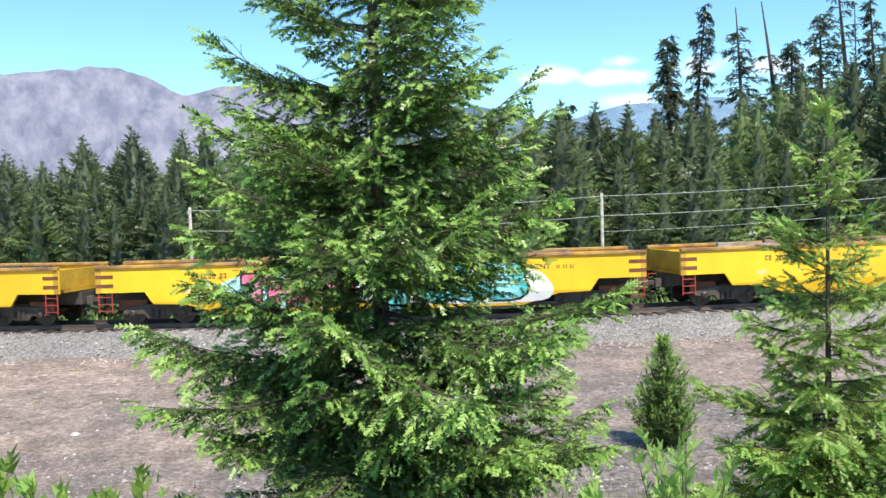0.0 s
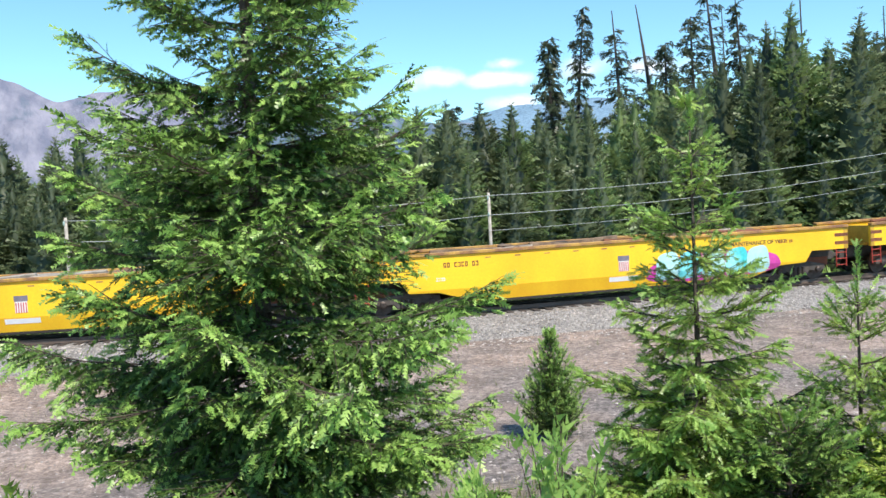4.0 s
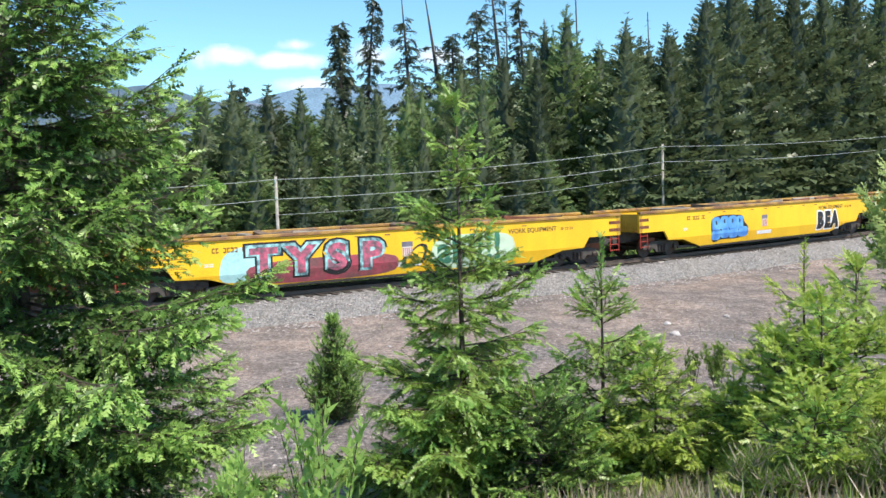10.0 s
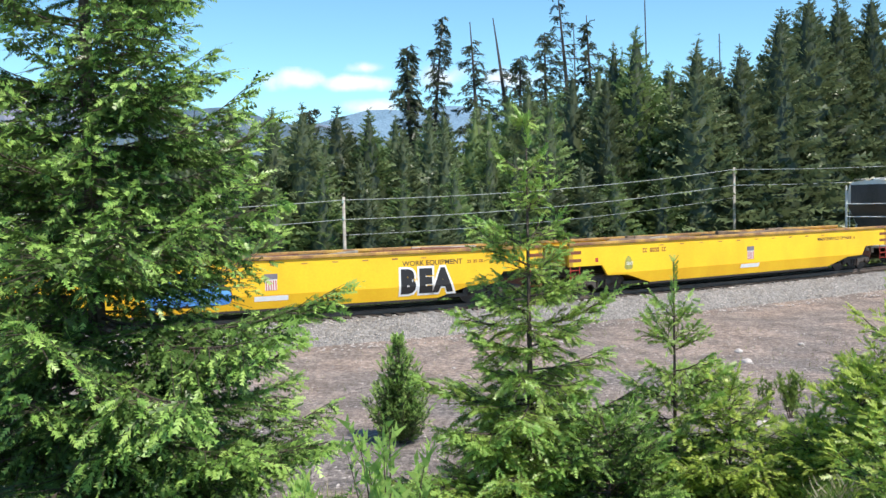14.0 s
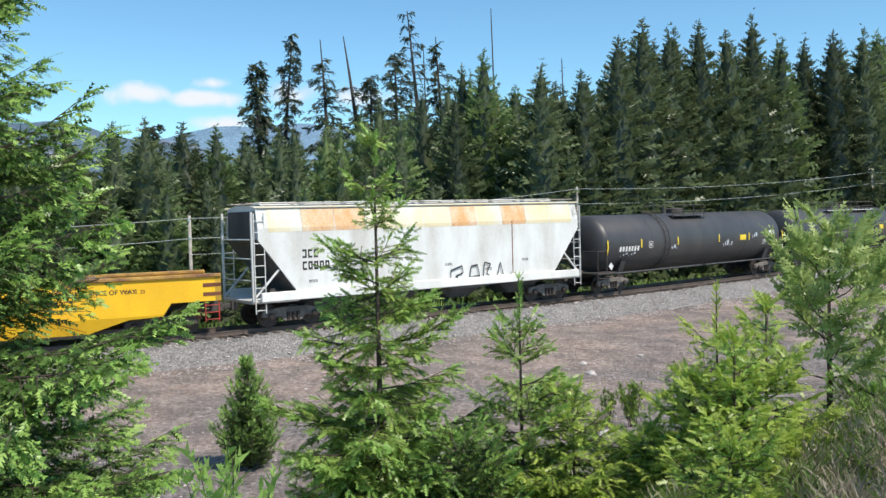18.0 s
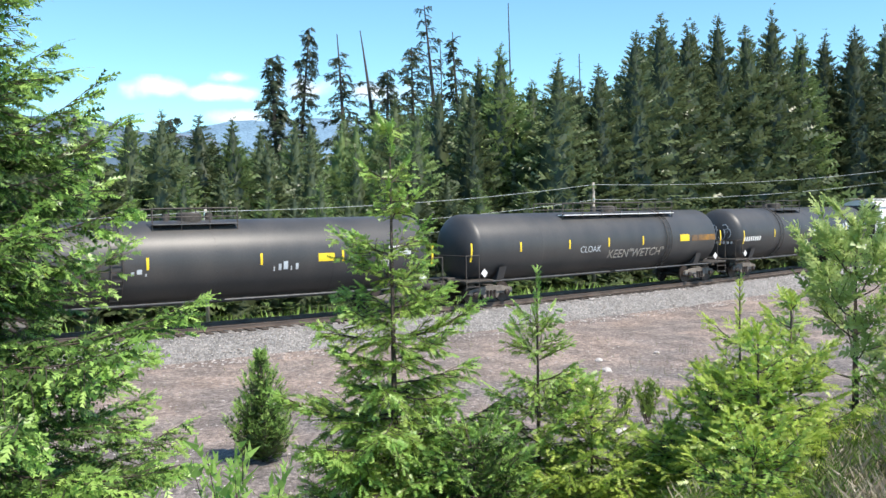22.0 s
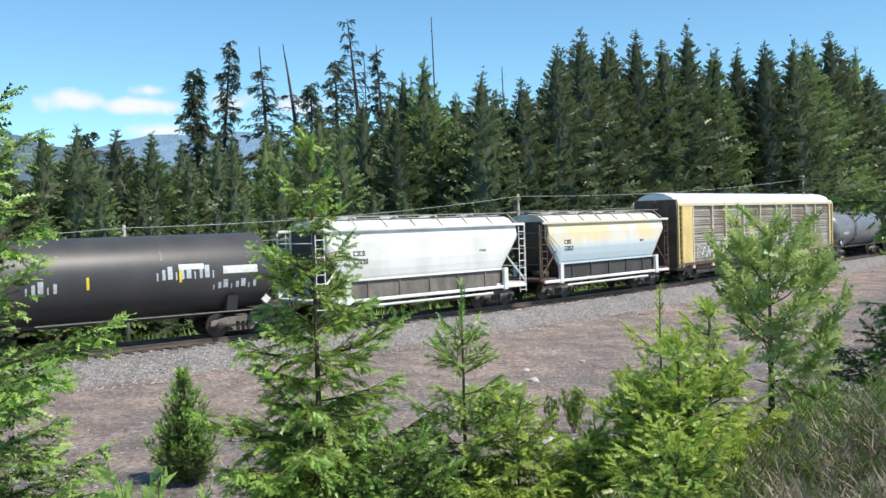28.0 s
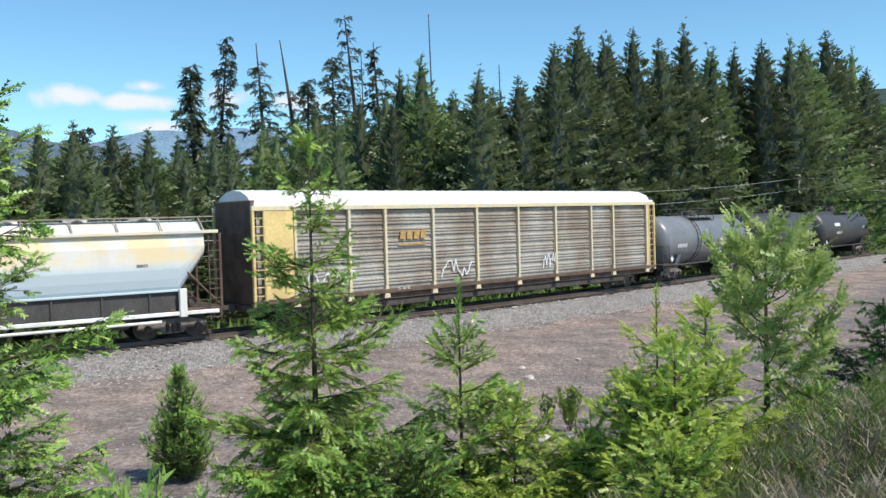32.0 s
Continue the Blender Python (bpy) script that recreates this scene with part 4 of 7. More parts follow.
def forest():
    rng = np.random.default_rng(11)
    kinds = []
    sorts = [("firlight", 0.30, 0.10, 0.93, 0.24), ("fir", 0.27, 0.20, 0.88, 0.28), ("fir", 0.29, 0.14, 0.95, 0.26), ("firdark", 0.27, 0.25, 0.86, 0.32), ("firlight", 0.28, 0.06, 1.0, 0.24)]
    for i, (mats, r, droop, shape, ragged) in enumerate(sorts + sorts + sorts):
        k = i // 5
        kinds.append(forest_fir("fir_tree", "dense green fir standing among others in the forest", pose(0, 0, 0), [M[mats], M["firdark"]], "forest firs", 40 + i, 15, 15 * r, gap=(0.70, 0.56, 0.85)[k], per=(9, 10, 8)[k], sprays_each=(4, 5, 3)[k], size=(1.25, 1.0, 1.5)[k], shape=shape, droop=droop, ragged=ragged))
    spots = []

    far = []

    def plant(az, d, h, slim=1.0, near=1.7, rear=False):
        x, y, z = put(az, d)
        if any((x - a) ** 2 + (y - b) ** 2 < near for a, b in spots):
            return False
        spots.append((x, y))
        k = int(rng.choice(5, p=[0.30, 0.24, 0.20, 0.06, 0.20] if az > -2 else [0.10, 0.30, 0.26, 0.24, 0.10])) + (5 if h > 15 else 0)
        s = h / 15
        m = pose(x, y, z - 0.15, float(rng.normal(0, 1.2)), float(rng.normal(0, 1.2)), float(rng.uniform(0, 360)))
        w = s ** 0.9 * float(rng.uniform(0.88, 1.18)) * slim * (1.25 if h < 9 else 1.12 if az > 6 else 1.0)
        if rear:
            far.append((k % 5, np.array(m @ Matrix.Diagonal((w, w, s, 1)))))
        else:
            copy_thing(kinds[k], m).scale = (w, w, s)
        return True

    # the firs of the skyline first, then ranks from the edge of the clearing back
    for az, el in SPIRES:
        d = min(edge_of_track(az), 130) + float(rng.uniform(16, 26))
        for _ in range(20):
            d = behind_wires(az, d, 4.0)
            x, y, z = put(az, d)
            if plant(az, d, 3.8 + d * math.tan(radians(el)) - z, 1.22, 4.0):
                break
            d += 1.2
    for back, deep, ea, eb, pitch in [(9.0, 3.0, 0.20, 0.66, 0.30), (12, 4, 0.45, 0.82, 0.27), (17, 6, 0.62, 0.95, 0.25), (24, 9, 0.80, 1.03, 0.19), (35, 12, 0.88, 1.06, 0.18)]:
        az = 86.0
        while az > -46:
            d0 = min(edge_of_track(az), 130)
            h0 = float(np.interp(d0, [30, 60, 130], [1.0, 1.25, 1.5]))
            d = d0 + (back + float(rng.uniform(0, deep))) * h0
            for _ in range(12):
                x, y, z = put(az, d)
                if offset(x, y)[0] < -(back - 1):
                    break
                d += 3.0
            el = float(skyline(az)) * float(rng.uniform(ea, eb)) - 0.2
            d = behind_wires(az, d, 1.2 + 0.28 * d * math.tan(radians(el)) + float(rng.uniform(0, 1.5)))
            x, y, z = put(az, d)
            h = 3.8 + d * math.tan(radians(el)) - z
            if h > 2.2:
                plant(az, d, h, rear=back > 20)
            az -= 57.3 * max(1.5, pitch * h) / d * float(rng.uniform(0.7, 1.25))
    # a far close-set rank that closes the gaps along the bend
    az = 27.0
    while az > -3:
        d = min(edge_of_track(az), 130) + 58 + float(rng.uniform(0, 12))
        x, y, z = put(az, d)
        h = 3.8 + d * math.tan(radians(float(skyline(az)) * float(rng.uniform(0.72, 0.98)))) - z
        plant(az, d, h, rear=True)
        az -= 57.3 * 3.4 / d * float(rng.uniform(0.7, 1.2))
    # the ranks behind, of which the tops alone show, joined
    crowns = []
    for t in kinds[10:]:
        me = next(o for o in t.children if o.name.startswith("crown")).data
        co, fs = np.empty(len(me.vertices) * 3), np.empty(len(me.polygons) * 3, np.int32)
        me.vertices.foreach_get("co", co)
        me.polygons.foreach_get("vertices", fs)
        crowns.append((co.reshape(-1, 3), fs.reshape(-1, 3)))
    blocks = [((crowns[k][0] @ m[:3, :3].T + m[:3, 3])[None], crowns[k][1], np.full(len(crowns[k][1]), (0, 1, 1, 2, 0)[k])) for k, m in far]
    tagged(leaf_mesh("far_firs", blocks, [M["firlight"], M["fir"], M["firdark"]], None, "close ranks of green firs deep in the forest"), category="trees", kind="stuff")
    for k in kinds:
        for o in (*k.children_recursive, k):
            bpy.data.objects.remove(o)


forest()


def old_tree(az, el, d, lab, seed, foot_az=None, crown=0.5, limbs=34, reach=2.0, low=0.9, bare=0.0, leafage=1.0, r=0.24, pitch=-0.15, clump=0.75, mats=None):
    """A ragged old conifer whose top shows at that bearing and elevation: a bare leaning trunk, drooping limbs and hanging tufts.
    crown: how far down the crown goes, as a share of the height; low: the reach of its lowest limbs against its widest; bare: the dead spike above it."""
    rng = np.random.default_rng(seed)
    foot_az = az if foot_az is None else foot_az
    x, y, z = put(foot_az, d)
    tip = aim(az, el, d / math.cos(radians(el)))
    top = np.array([tip.x - x, tip.y - y, tip.z - z])
    H = float(top[2])
    at = lambda u: top * u + np.array([0.12 * math.sin(u * 5 + seed), 0, 0])
    us = np.linspace(0, 1, 12)
    segs = [(at(a), at(b), r * 2.1 * (1 - a) + 0.06, r * 2.1 * (1 - b) + 0.06) for a, b in zip(us, us[1:])]
    P, D, L = [], [], []
    for i in range(limbs):
        v = (i + rng.random()) / limbs
        u = 1 - bare - (crown - bare) * v
        ln = reach * min(1.0, 0.35 + 1.6 * v) * (1 - (1 - low) * v) * rng.uniform(0.35, 1.15)
        a = i * 2.4 + rng.normal(0, 0.5)
        o = at(u)
        h = np.array([math.cos(a), math.sin(a), 0])
        slope = pitch + 0.35 * (1 - v) * rng.random() + rng.normal(0, 0.12)
        e = o + h * ln + UP * slope * ln
        mid = o + h * ln * 0.55 + UP * (slope * 0.55 + 0.06) * ln
        segs += [(o, mid, 0.075, 0.055), (mid, e, 0.055, 0.025)]
        n = int(leafage * (4 + 8 * ln) * rng.uniform(0.3, 1.3))
        for j in range(n):
            q = rng.uniform(0.22, 1.0)
            p = o + (mid - o) * min(q / 0.55, 1) + (e - mid) * max((q - 0.55) / 0.45, 0)
            P.append(p + rng.normal(0, 0.12, 3)), D.append(h * rng.uniform(0.2, 1.0) + np.array([-h[1], h[0], 0]) * rng.normal(0, 0.7) - UP * rng.uniform(-0.2, 0.9)), L.append(clump * rng.uniform(0.5, 1.3))
    t = group("old_conifer", lab, "tree", "old snags", pose(x, y, z - 0.2))
    tri_mesh("trunk", bars(segs, 5), [M["oldbark"]], parent=t, label="dark weathered trunk with bare drooping limbs")
    P, D, L = np.array(P), np.array(D), np.array(L)
    v = feathers(P, D, UP + rng.normal(0, 0.6, (len(P), 3)), L, L * 0.34, 4, rng, 0.6, 0.25, -0.2, 0.6, 0.35)
    leaf_mesh("crown", [(v, feather_faces(4), np.zeros(8, int))], mats or [M["firdull"]], t, "thin grey-green foliage in hanging tufts")
    return t


M["oldbark"] = mat("dark_weathered_bark", (0.085, 0.075, 0.068), 0.95, spread=0.5, scale=4, fine=40, bump=0.5)
OLD = "tall ragged old conifer with gaps in its thin crown"
DEAD = "tall old conifer with a bare dead spike top"
SPARSE = "tall old conifer with sparse level limbs on a bare trunk"
old_tree(14.35, 10.05, 118, OLD, 1, 14.2, crown=0.52, limbs=70, reach=2.0, low=1.0, leafage=2.0, clump=0.85)
old_tree(12.1, 11.8, 120, OLD, 2, 13.3, crown=0.52, limbs=60, reach=1.75, low=1.0, leafage=1.5, clump=0.75)
old_tree(10.4, 11.5, 116, DEAD, 3, 9.5, crown=0.56, limbs=52, reach=2.7, low=0.9, bare=0.09, leafage=1.5, pitch=-0.22)
old_tree(8.9, 11.7, 118, DEAD, 4, 7.1, crown=0.58, limbs=22, reach=2.8, low=1.0, bare=0.20, leafage=1.0, pitch=-0.1, r=0.30)
old_tree(4.75, 13.2, 122, SPARSE, 5, 3.6, crown=0.56, limbs=36, reach=2.8, low=0.9, bare=0.0, leafage=0.9, pitch=-0.02, r=0.30)
old_tree(2.95, 11.6, 124, OLD, 6, 2.4, crown=0.5, limbs=46, reach=2.2, low=1.0, bare=0.03, leafage=1.6, pitch=-0.2)
old_tree(5.6, 10.7, 116, OLD, 7, 5.4, crown=0.62, limbs=90, reach=3.2, low=1.0, leafage=1.2, clump=0.7, pitch=-0.25)
old_tree(7.2, 9.3, 112, OLD, 8, 7.2, crown=0.6, limbs=80, reach=3.0, low=1.0, leafage=1.3, clump=0.7, pitch=-0.25)
old_tree(20.6, 6.2, 118, OLD, 13, 20.6, crown=0.5, limbs=50, reach=2.0, low=1.0, leafage=1.6)
old_tree(70.5, 8.4, 95, OLD, 9, 70.4, crown=0.62, limbs=70, reach=1.5, low=1.0, leafage=1.7, clump=0.6)
old_tree(71.7, 8.3, 95, DEAD, 10, 71.6, crown=0.55, limbs=40, reach=1.0, low=0.9, bare=0.14, leafage=1.0, clump=0.5)
old_tree(69.4, 7.1, 95, OLD, 11, 69.4, crown=0.7, limbs=70, reach=1.7, low=1.0, leafage=1.7, clump=0.6)
old_tree(77.5, 7.1, 92, OLD, 12, 77.5, crown=0.7, limbs=70, reach=1.8, low=1.0, leafage=1.7, clump=0.6)


def bare_pole_tree(az, el, d, r, lab):
    x, y, z = put(az, d)
    h = 3.8 + d * math.tan(radians(el)) - z
    t = group("dead_snag", lab, "tree", "", pose(x, y, z - 0.2, 0.6, -1.0, 0))
    bm = rod(bmesh.new(), (0, 0, 0), (0, 0, h), r, 0.05, 7)
    part("trunk", bm, M["oldbark"], t)
    rng = random.Random(int(az * 10))
    for i in range(22):
        zz, a, q = h * rng.uniform(0.55, 0.97), rng.uniform(0, math.tau), rng.uniform(0.1, 0.45)
        part("limb", rod(bmesh.new(), (0, 0, zz), (math.cos(a) * q, math.sin(a) * q, zz + rng.uniform(-0.2, 0.1)), 0.03, 0.012, 4), M["oldbark"], t)


bare_pole_tree(-0.85, 13.2, 110, 0.22, "slim bare dead tree trunk standing above the firs")
bare_pole_tree(-5.2, 10.0, 105, 0.2, "slim bare dead tree trunk among the firs")
bare_pole_tree(3.55, 11.0, 118, 0.2, "pale bare dead trunk among old conifers")

# ---- rolling stock: x runs back along the train, -y is the side that faces the camera, z = 0 at the rails ----
CARS = []
WHEELSETS = []


def bogie(parent, x, frames="dusty"):
    bg = new("bogie")
    bg.parent, bg.matrix_basis = parent, pose(x, 0, 0)
    half = 0.89
    for side in (-1, 1):
        bm = prism([(-1.25, 0.42), (-1.2, 0.62), (-0.55, 0.74), (0.55, 0.74), (1.2, 0.62), (1.25, 0.42), (0.95, 0.36), (0.5, 0.40), (0.36, 0.22), (-0.36, 0.22), (-0.5, 0.40), (-0.95, 0.36)], side * 0.99 - 0.07, side * 0.99 + 0.07)
        part("side_frame", bevelled(bm, 0.012), M[frames], bg)
        bm = bmesh.new()
        for k in (-0.2, 0, 0.2):
            lathe([(0.26, 0.07), (0.56, 0.07)], 8, "z", (k, side * 1.07, 0), bm)
        part("spring", bm, M["wheel"], bg)
        for k in (-half, half):
            part("bearing_cap", lathe([(0, 0.13), (side * 0.09, 0.13), (side * 0.12, 0.07)], 10, "y", (k, side * 1.06, 0.43)), M["wheel"], bg)
    part("bolster", bevelled(B(-0.2, 0.2, -1.0, 1.0, 0.46, 0.80), 0.02), M["undercar"], bg)
    for k in (-half, half):
        bm = lathe([(-0.79, 0.0), (-0.79, 0.43), (-0.70, 0.44), (-0.69, 0.36), (-0.72, 0.33), (-0.73, 0.15), (-0.66, 0.09), (0.66, 0.09), (0.73, 0.15), (0.72, 0.33), (0.69, 0.36), (0.70, 0.44), (0.79, 0.43), (0.79, 0.0)][1:-1], 20, "y")
        ws = part("wheelset", bm, M["wheel"], bg)
        ws.matrix_basis = pose(k, 0, 0.43)
        WHEELSETS.append((ws, k))
    return bg


def coupler(parent, x, d):
    bm = B(min(x, x + d * 0.75), max(x, x + d * 0.75), -0.09, 0.09, 0.78, 0.95)
    box(bm, min(x + d * 0.62, x + d * 0.86), max(x + d * 0.62, x + d * 0.86), -0.17, 0.17, 0.70, 1.02)
    part("coupler", bevelled(bm, 0.02), M["undercar"], parent)
    bm = bmesh.new()
    pts = [(x, 0.35, 0.85), (x + d * 0.3, 0.36, 0.55), (x + d * 0.6, 0.2, 0.45), (x + d * 0.85, 0.1, 0.6)]
    for a, b in zip(pts, pts[1:]):
        rod(bm, a, b, 0.03, n=5)
    part("brake_hose", bm, M["ink"], parent)


def ladder(parent, x0, x1, y, z0, z1, material, rungs=4, name="ladder", r=0.022):
    bm = bmesh.new()
    rod(bm, (x0, y, z0), (x0, y, z1), r), rod(bm, (x1, y, z0), (x1, y, z1), r)
    for i in range(rungs):
        z = z0 + (z1 - z0) * (i + 0.3) / rungs
        rod(bm, (x0, y, z), (x1, y, z), r * 0.8)
    return part(name, bm, material, parent)


def plate(parent, name, x0, x1, z0, z1, y, material, thick=0.006, label=""):
    return part(name, B(x0, x1, y - thick, y, z0, z1), material, parent, label)


def bars_of_text(parent, x, z, h, n, y, material, w=0.55, name="car_number", space=1.35):
    """A row of small blocks in place of a number."""
    bm = bmesh.new()
    rng = random.Random(int(x * 100 + z * 10))
    for i in range(n):
        if n > 7 and i in (2, n - 3):
            continue
        a = x + i * h * w * space
        box(bm, a, a + h * w, y - 0.004, y, z, z + h * 0.24)
        box(bm, a, a + h * w, y - 0.004, y, z + h * 0.76, z + h)
        k = rng.choice((0, 1, 2))
        if k != 1:
            box(bm, a, a + h * w * 0.32, y - 0.005, y, z, z + h)
        if k != 0:
            box(bm, a + h * w * 0.68, a + h * w, y - 0.005, y, z, z + h)
    return part(name, bm, material, parent)


FACE = Matrix.Rotation(math.pi / 2, 4, "X")   # lays lettering on the camera's side


def words(parent, text, size, x, z, y, material, fat=0.0, name="lettering", stretch=1.0, label="", lean=0.0):
    m = Matrix.Translation((x, y, z)) @ FACE @ Matrix.Rotation(lean, 4, "Z") @ Matrix.Diagonal((stretch, 1, 1, 1))
    return letters(text, size, material, parent, m, name, fat, label)


def blob(parent, name, pts, y, material, label="", wobble=0.06, seed=0):
    """A painted shape with soft corners, from its corner points."""
    rng = random.Random(seed)
    n, out = len(pts), []
    for i in range(n):
        a, b, c = Vector(pts[i - 1]), Vector(pts[i]), Vector(pts[(i + 1) % n])
        p, q = b.lerp(a, 0.35), b.lerp(c, 0.35)
        for k in range(5):
            t = k / 4
            out.append((1 - t) ** 2 * p + 2 * t * (1 - t) * b + t * t * q)
    return part(name, prism([(v.x, v.y) for v in out], y - 0.003, y), material, parent, label)


def emblem(parent, x, z, h, y):
    """A railway emblem, drawn as plain shapes."""
    w = h * 0.72
    plate(parent, "emblem", x - w / 2, x + w / 2, z, z + h * 0.66, y - 0.002, M["decal"])
    plate(parent, "emblem_band", x - w * 0.56, x + w * 0.56, z + h * 0.66, z + h, y - 0.002, M["navy"])
    for i in range(5):
        a = x - w / 2 + w * (i + 0.3) / 5
        plate(parent, "emblem_stripe", a, a + w * 0.09, z, z + h * 0.6, y - 0.009, M["redmark"])


M.update(
    navy=mat("faded_navy_paint", (0.17, 0.16, 0.20), 0.6), redmark=mat("faded_red_paint", (0.50, 0.10, 0.10), 0.6),
    pink=mat("pink_spray_paint", (0.62, 0.09, 0.18), 0.5, spread=0.35, scale=2.0, fine=8, dark=(0.78, 0.30, 0.42)),
    crimson=mat("crimson_spray_paint", (0.38, 0.06, 0.09), 0.5, spread=0.4, scale=1.5, fine=8, dark=(0.16, 0.07, 0.07)),
    teal=mat("teal_spray_paint", (0.05, 0.50, 0.52), 0.5, spread=0.3, scale=1.2, fine=8, dark=(0.30, 0.70, 0.74)),
    aqua=mat("pale_aqua_spray_paint", (0.42, 0.72, 0.72), 0.5, spread=0.2, scale=1.5, fine=8),
    blue=mat("blue_spray_paint", (0.06, 0.22, 0.62), 0.5, spread=0.35, scale=2.0, fine=8, dark=(0.15, 0.42, 0.75)),
    silver=mat("silver_spray_paint", (0.50, 0.54, 0.58), 0.45, spread=0.2, scale=2.0, fine=8),
    darkgreen=mat("dark_green_spray_paint", (0.05, 0.20, 0.12), 0.5, spread=0.3), pale=mat("pale_green_spray_paint", (0.52, 0.66, 0.50), 0.5, spread=0.2, scale=2),
    mixpink=mat("blotched_pink_spray", (0.58, 0.12, 0.20), 0.5, spread=0.4, scale=4, fine=9, dark=(0.14, 0.09, 0.11)), mixaqua=mat("blotched_aqua_spray", (0.36, 0.66, 0.68), 0.5, spread=0.4, scale=5, fine=9, dark=(0.06, 0.12, 0.14)),
    moss=mat("grey_green_spray_paint", (0.36, 0.35, 0.08), 0.6, spread=0.4, scale=4), limepaint=mat("lime_spray_paint", (0.30, 0.60, 0.08), 0.5, spread=0.2), magenta=mat("magenta_spray_paint", (0.62, 0.06, 0.36), 0.5, spread=0.3, scale=3),
    chalk=mat("white_spray_paint", (0.80, 0.80, 0.80), 0.5, spread=0.08), soot=mat("black_spray_paint", (0.02, 0.02, 0.022), 0.5, spread=0.2),
    bluegrey=mat("blue_grey_paint", (0.19, 0.20, 0.215), 0.35, spread=0.25, scale=0.6, fine=14, bump=0.04),
)


def daub(c, name, pts, y, material, label="", seed=0):
    return blob(c, name, [(x * 0.93, z) for x, z in pts], y, material, label, seed=seed)


def spray(c, text, size, x, z, y, material, fat=0.0, name="lettering", stretch=1.0, label=""):
    return words(c, text, size, x * 0.93, z, y, material, fat, name, stretch * 0.93, label)


def put_graffiti(c, style, a, y):
    """Spray-painted panels of one car; a: half its side's length."""
    if style == "letters_pink_teal":
        for x, t, w in ((-4.4, "T", 1.1), (-3.4, "H", 1.1), (-2.35, "U", 1.1), (-1.3, "N", 1.1)):
            spray(c, t, 1.32, x, 1.12, y - 0.004, M["soot"], 0.17, "graffiti_outline", w)
            spray(c, t, 1.32, x, 1.12, y - 0.009, M["pink"], 0.10, "graffiti_letter", w, "pink spray-painted letter with a black outline")
        for x, t, w in ((1.0, "J", 1.45), (2.3, "G", 1.35), (3.75, "U", 1.4), (5.15, "B", 1.4)):
            spray(c, t, 1.52, x, 1.16, y - 0.004, M["soot"], 0.22, "graffiti_outline", w)
            spray(c, t, 1.52, x, 1.16, y - 0.009, M["teal"], 0.14, "graffiti_letter", w, "teal spray-painted letter with a black outline")
        daub(c, "graffiti_cloud", [(-0.9, 0.5), (-0.9, 1.8), (0.3, 2.0), (6.3, 1.7), (7.0, 0.9), (6.6, 0.4)], y - 0.001, M["chalk"])
        daub(c, "graffiti_cloud", [(-5.9, 0.5), (-5.9, 1.5), (-3.2, 2.04), (-0.8, 1.5), (-0.7, 0.5)], y - 0.001, M["aqua"])
    elif style == "aqua_magenta":
        daub(c, "graffiti_cloud", [(1.1, 0.5), (1.4, 1.2), (4.4, 1.55), (7.3, 1.3), (7.6, 0.6), (4.0, 0.36)], y - 0.001, M["magenta"])
        for i, x in enumerate((2.2, 3.2, 4.3, 5.4, 6.4)):
            daub(c, "graffiti_shape", [(x - 0.6, 0.5), (x - 0.5, 1.5), (x + 0.45, 1.65), (x + 0.6, 0.55)], y - 0.005, M["teal" if i % 2 else "aqua"], seed=i)
    elif style == "silver":
        w = lambda pts: [(-0.8 + (u + 0.8) * 0.72, v) for u, v in pts]
        daub(c, "graffiti_outline", w([(-7.5, 0.62), (-7.4, 1.15), (-6.3, 1.22), (-6.3, 1.92), (-3.2, 1.98), (-1.2, 1.86), (-0.75, 1.6), (-0.8, 0.36), (-6.4, 0.40)]), y - 0.001, M["soot"])
        daub(c, "graffiti_shape", w([(-7.35, 0.70), (-7.25, 1.05), (-6.3, 1.12), (-6.25, 0.74)]), y - 0.005, M["silver"], "silver spray-painted letters with thin black outlines")
        for i, (u, v) in enumerate(((-6.2, -5.15), (-5.1, -4.2), (-4.15, -3.3), (-3.25, -2.2), (-2.15, -1.25), (-1.2, -0.85))):
            t = 0.05 * (i % 3)
            daub(c, "graffiti_shape", w([(u, 0.44), (u - 0.03, 1.2), (u + 0.02, 1.84 - t), (u + 0.3, 1.78), (v - 0.2, 1.90 - t), (v, 1.82 - t), (v + 0.02, 1.1), (v - 0.02, 0.44)] if i < 5 else [(u, 0.5), (u, 1.7), (v, 1.5), (v - 0.02, 0.5)]), y - 0.005, M["silver"], seed=i)
        for x, z0, z1 in ((-5.6, 1.3, 1.5), (-4.62, 0.46, 1.25), (-3.7, 1.2, 1.85), (-2.7, 0.46, 1.0), (-1.75, 1.35, 1.6)):
            plate(c, "graffiti_mark", -0.8 + (x + 0.8) * 0.72 - 0.03, -0.8 + (x + 0.8) * 0.72 + 0.03, z0, z1, y - 0.008, M["soot"], 0.003)
        daub(c, "graffiti_shape", [(1.2, 0.5), (1.3, 0.9), (2.5, 1.5), (2.4, 0.5)], y - 0.001, M["limepaint"])
        daub(c, "graffiti_panel", [(2.3, 0.45), (2.4, 1.5), (3.5, 1.45), (4.7, 1.55), (4.75, 0.5)], y - 0.003, M["chalk"])
        spray(c, "N", 1.15, 2.9, 1.0, y - 0.006, M["soot"], 0.07, "graffiti_letter", 1.2)
        daub(c, "graffiti_shape", [(3.3, 0.65), (3.3, 1.45), (3.95, 1.45), (3.95, 0.65)], y - 0.005, M["cream"], seed=3)
        spray(c, "S", 1.15, 4.25, 1.05, y - 0.008, M["soot"], 0.07, "graffiti_letter", 1.2)
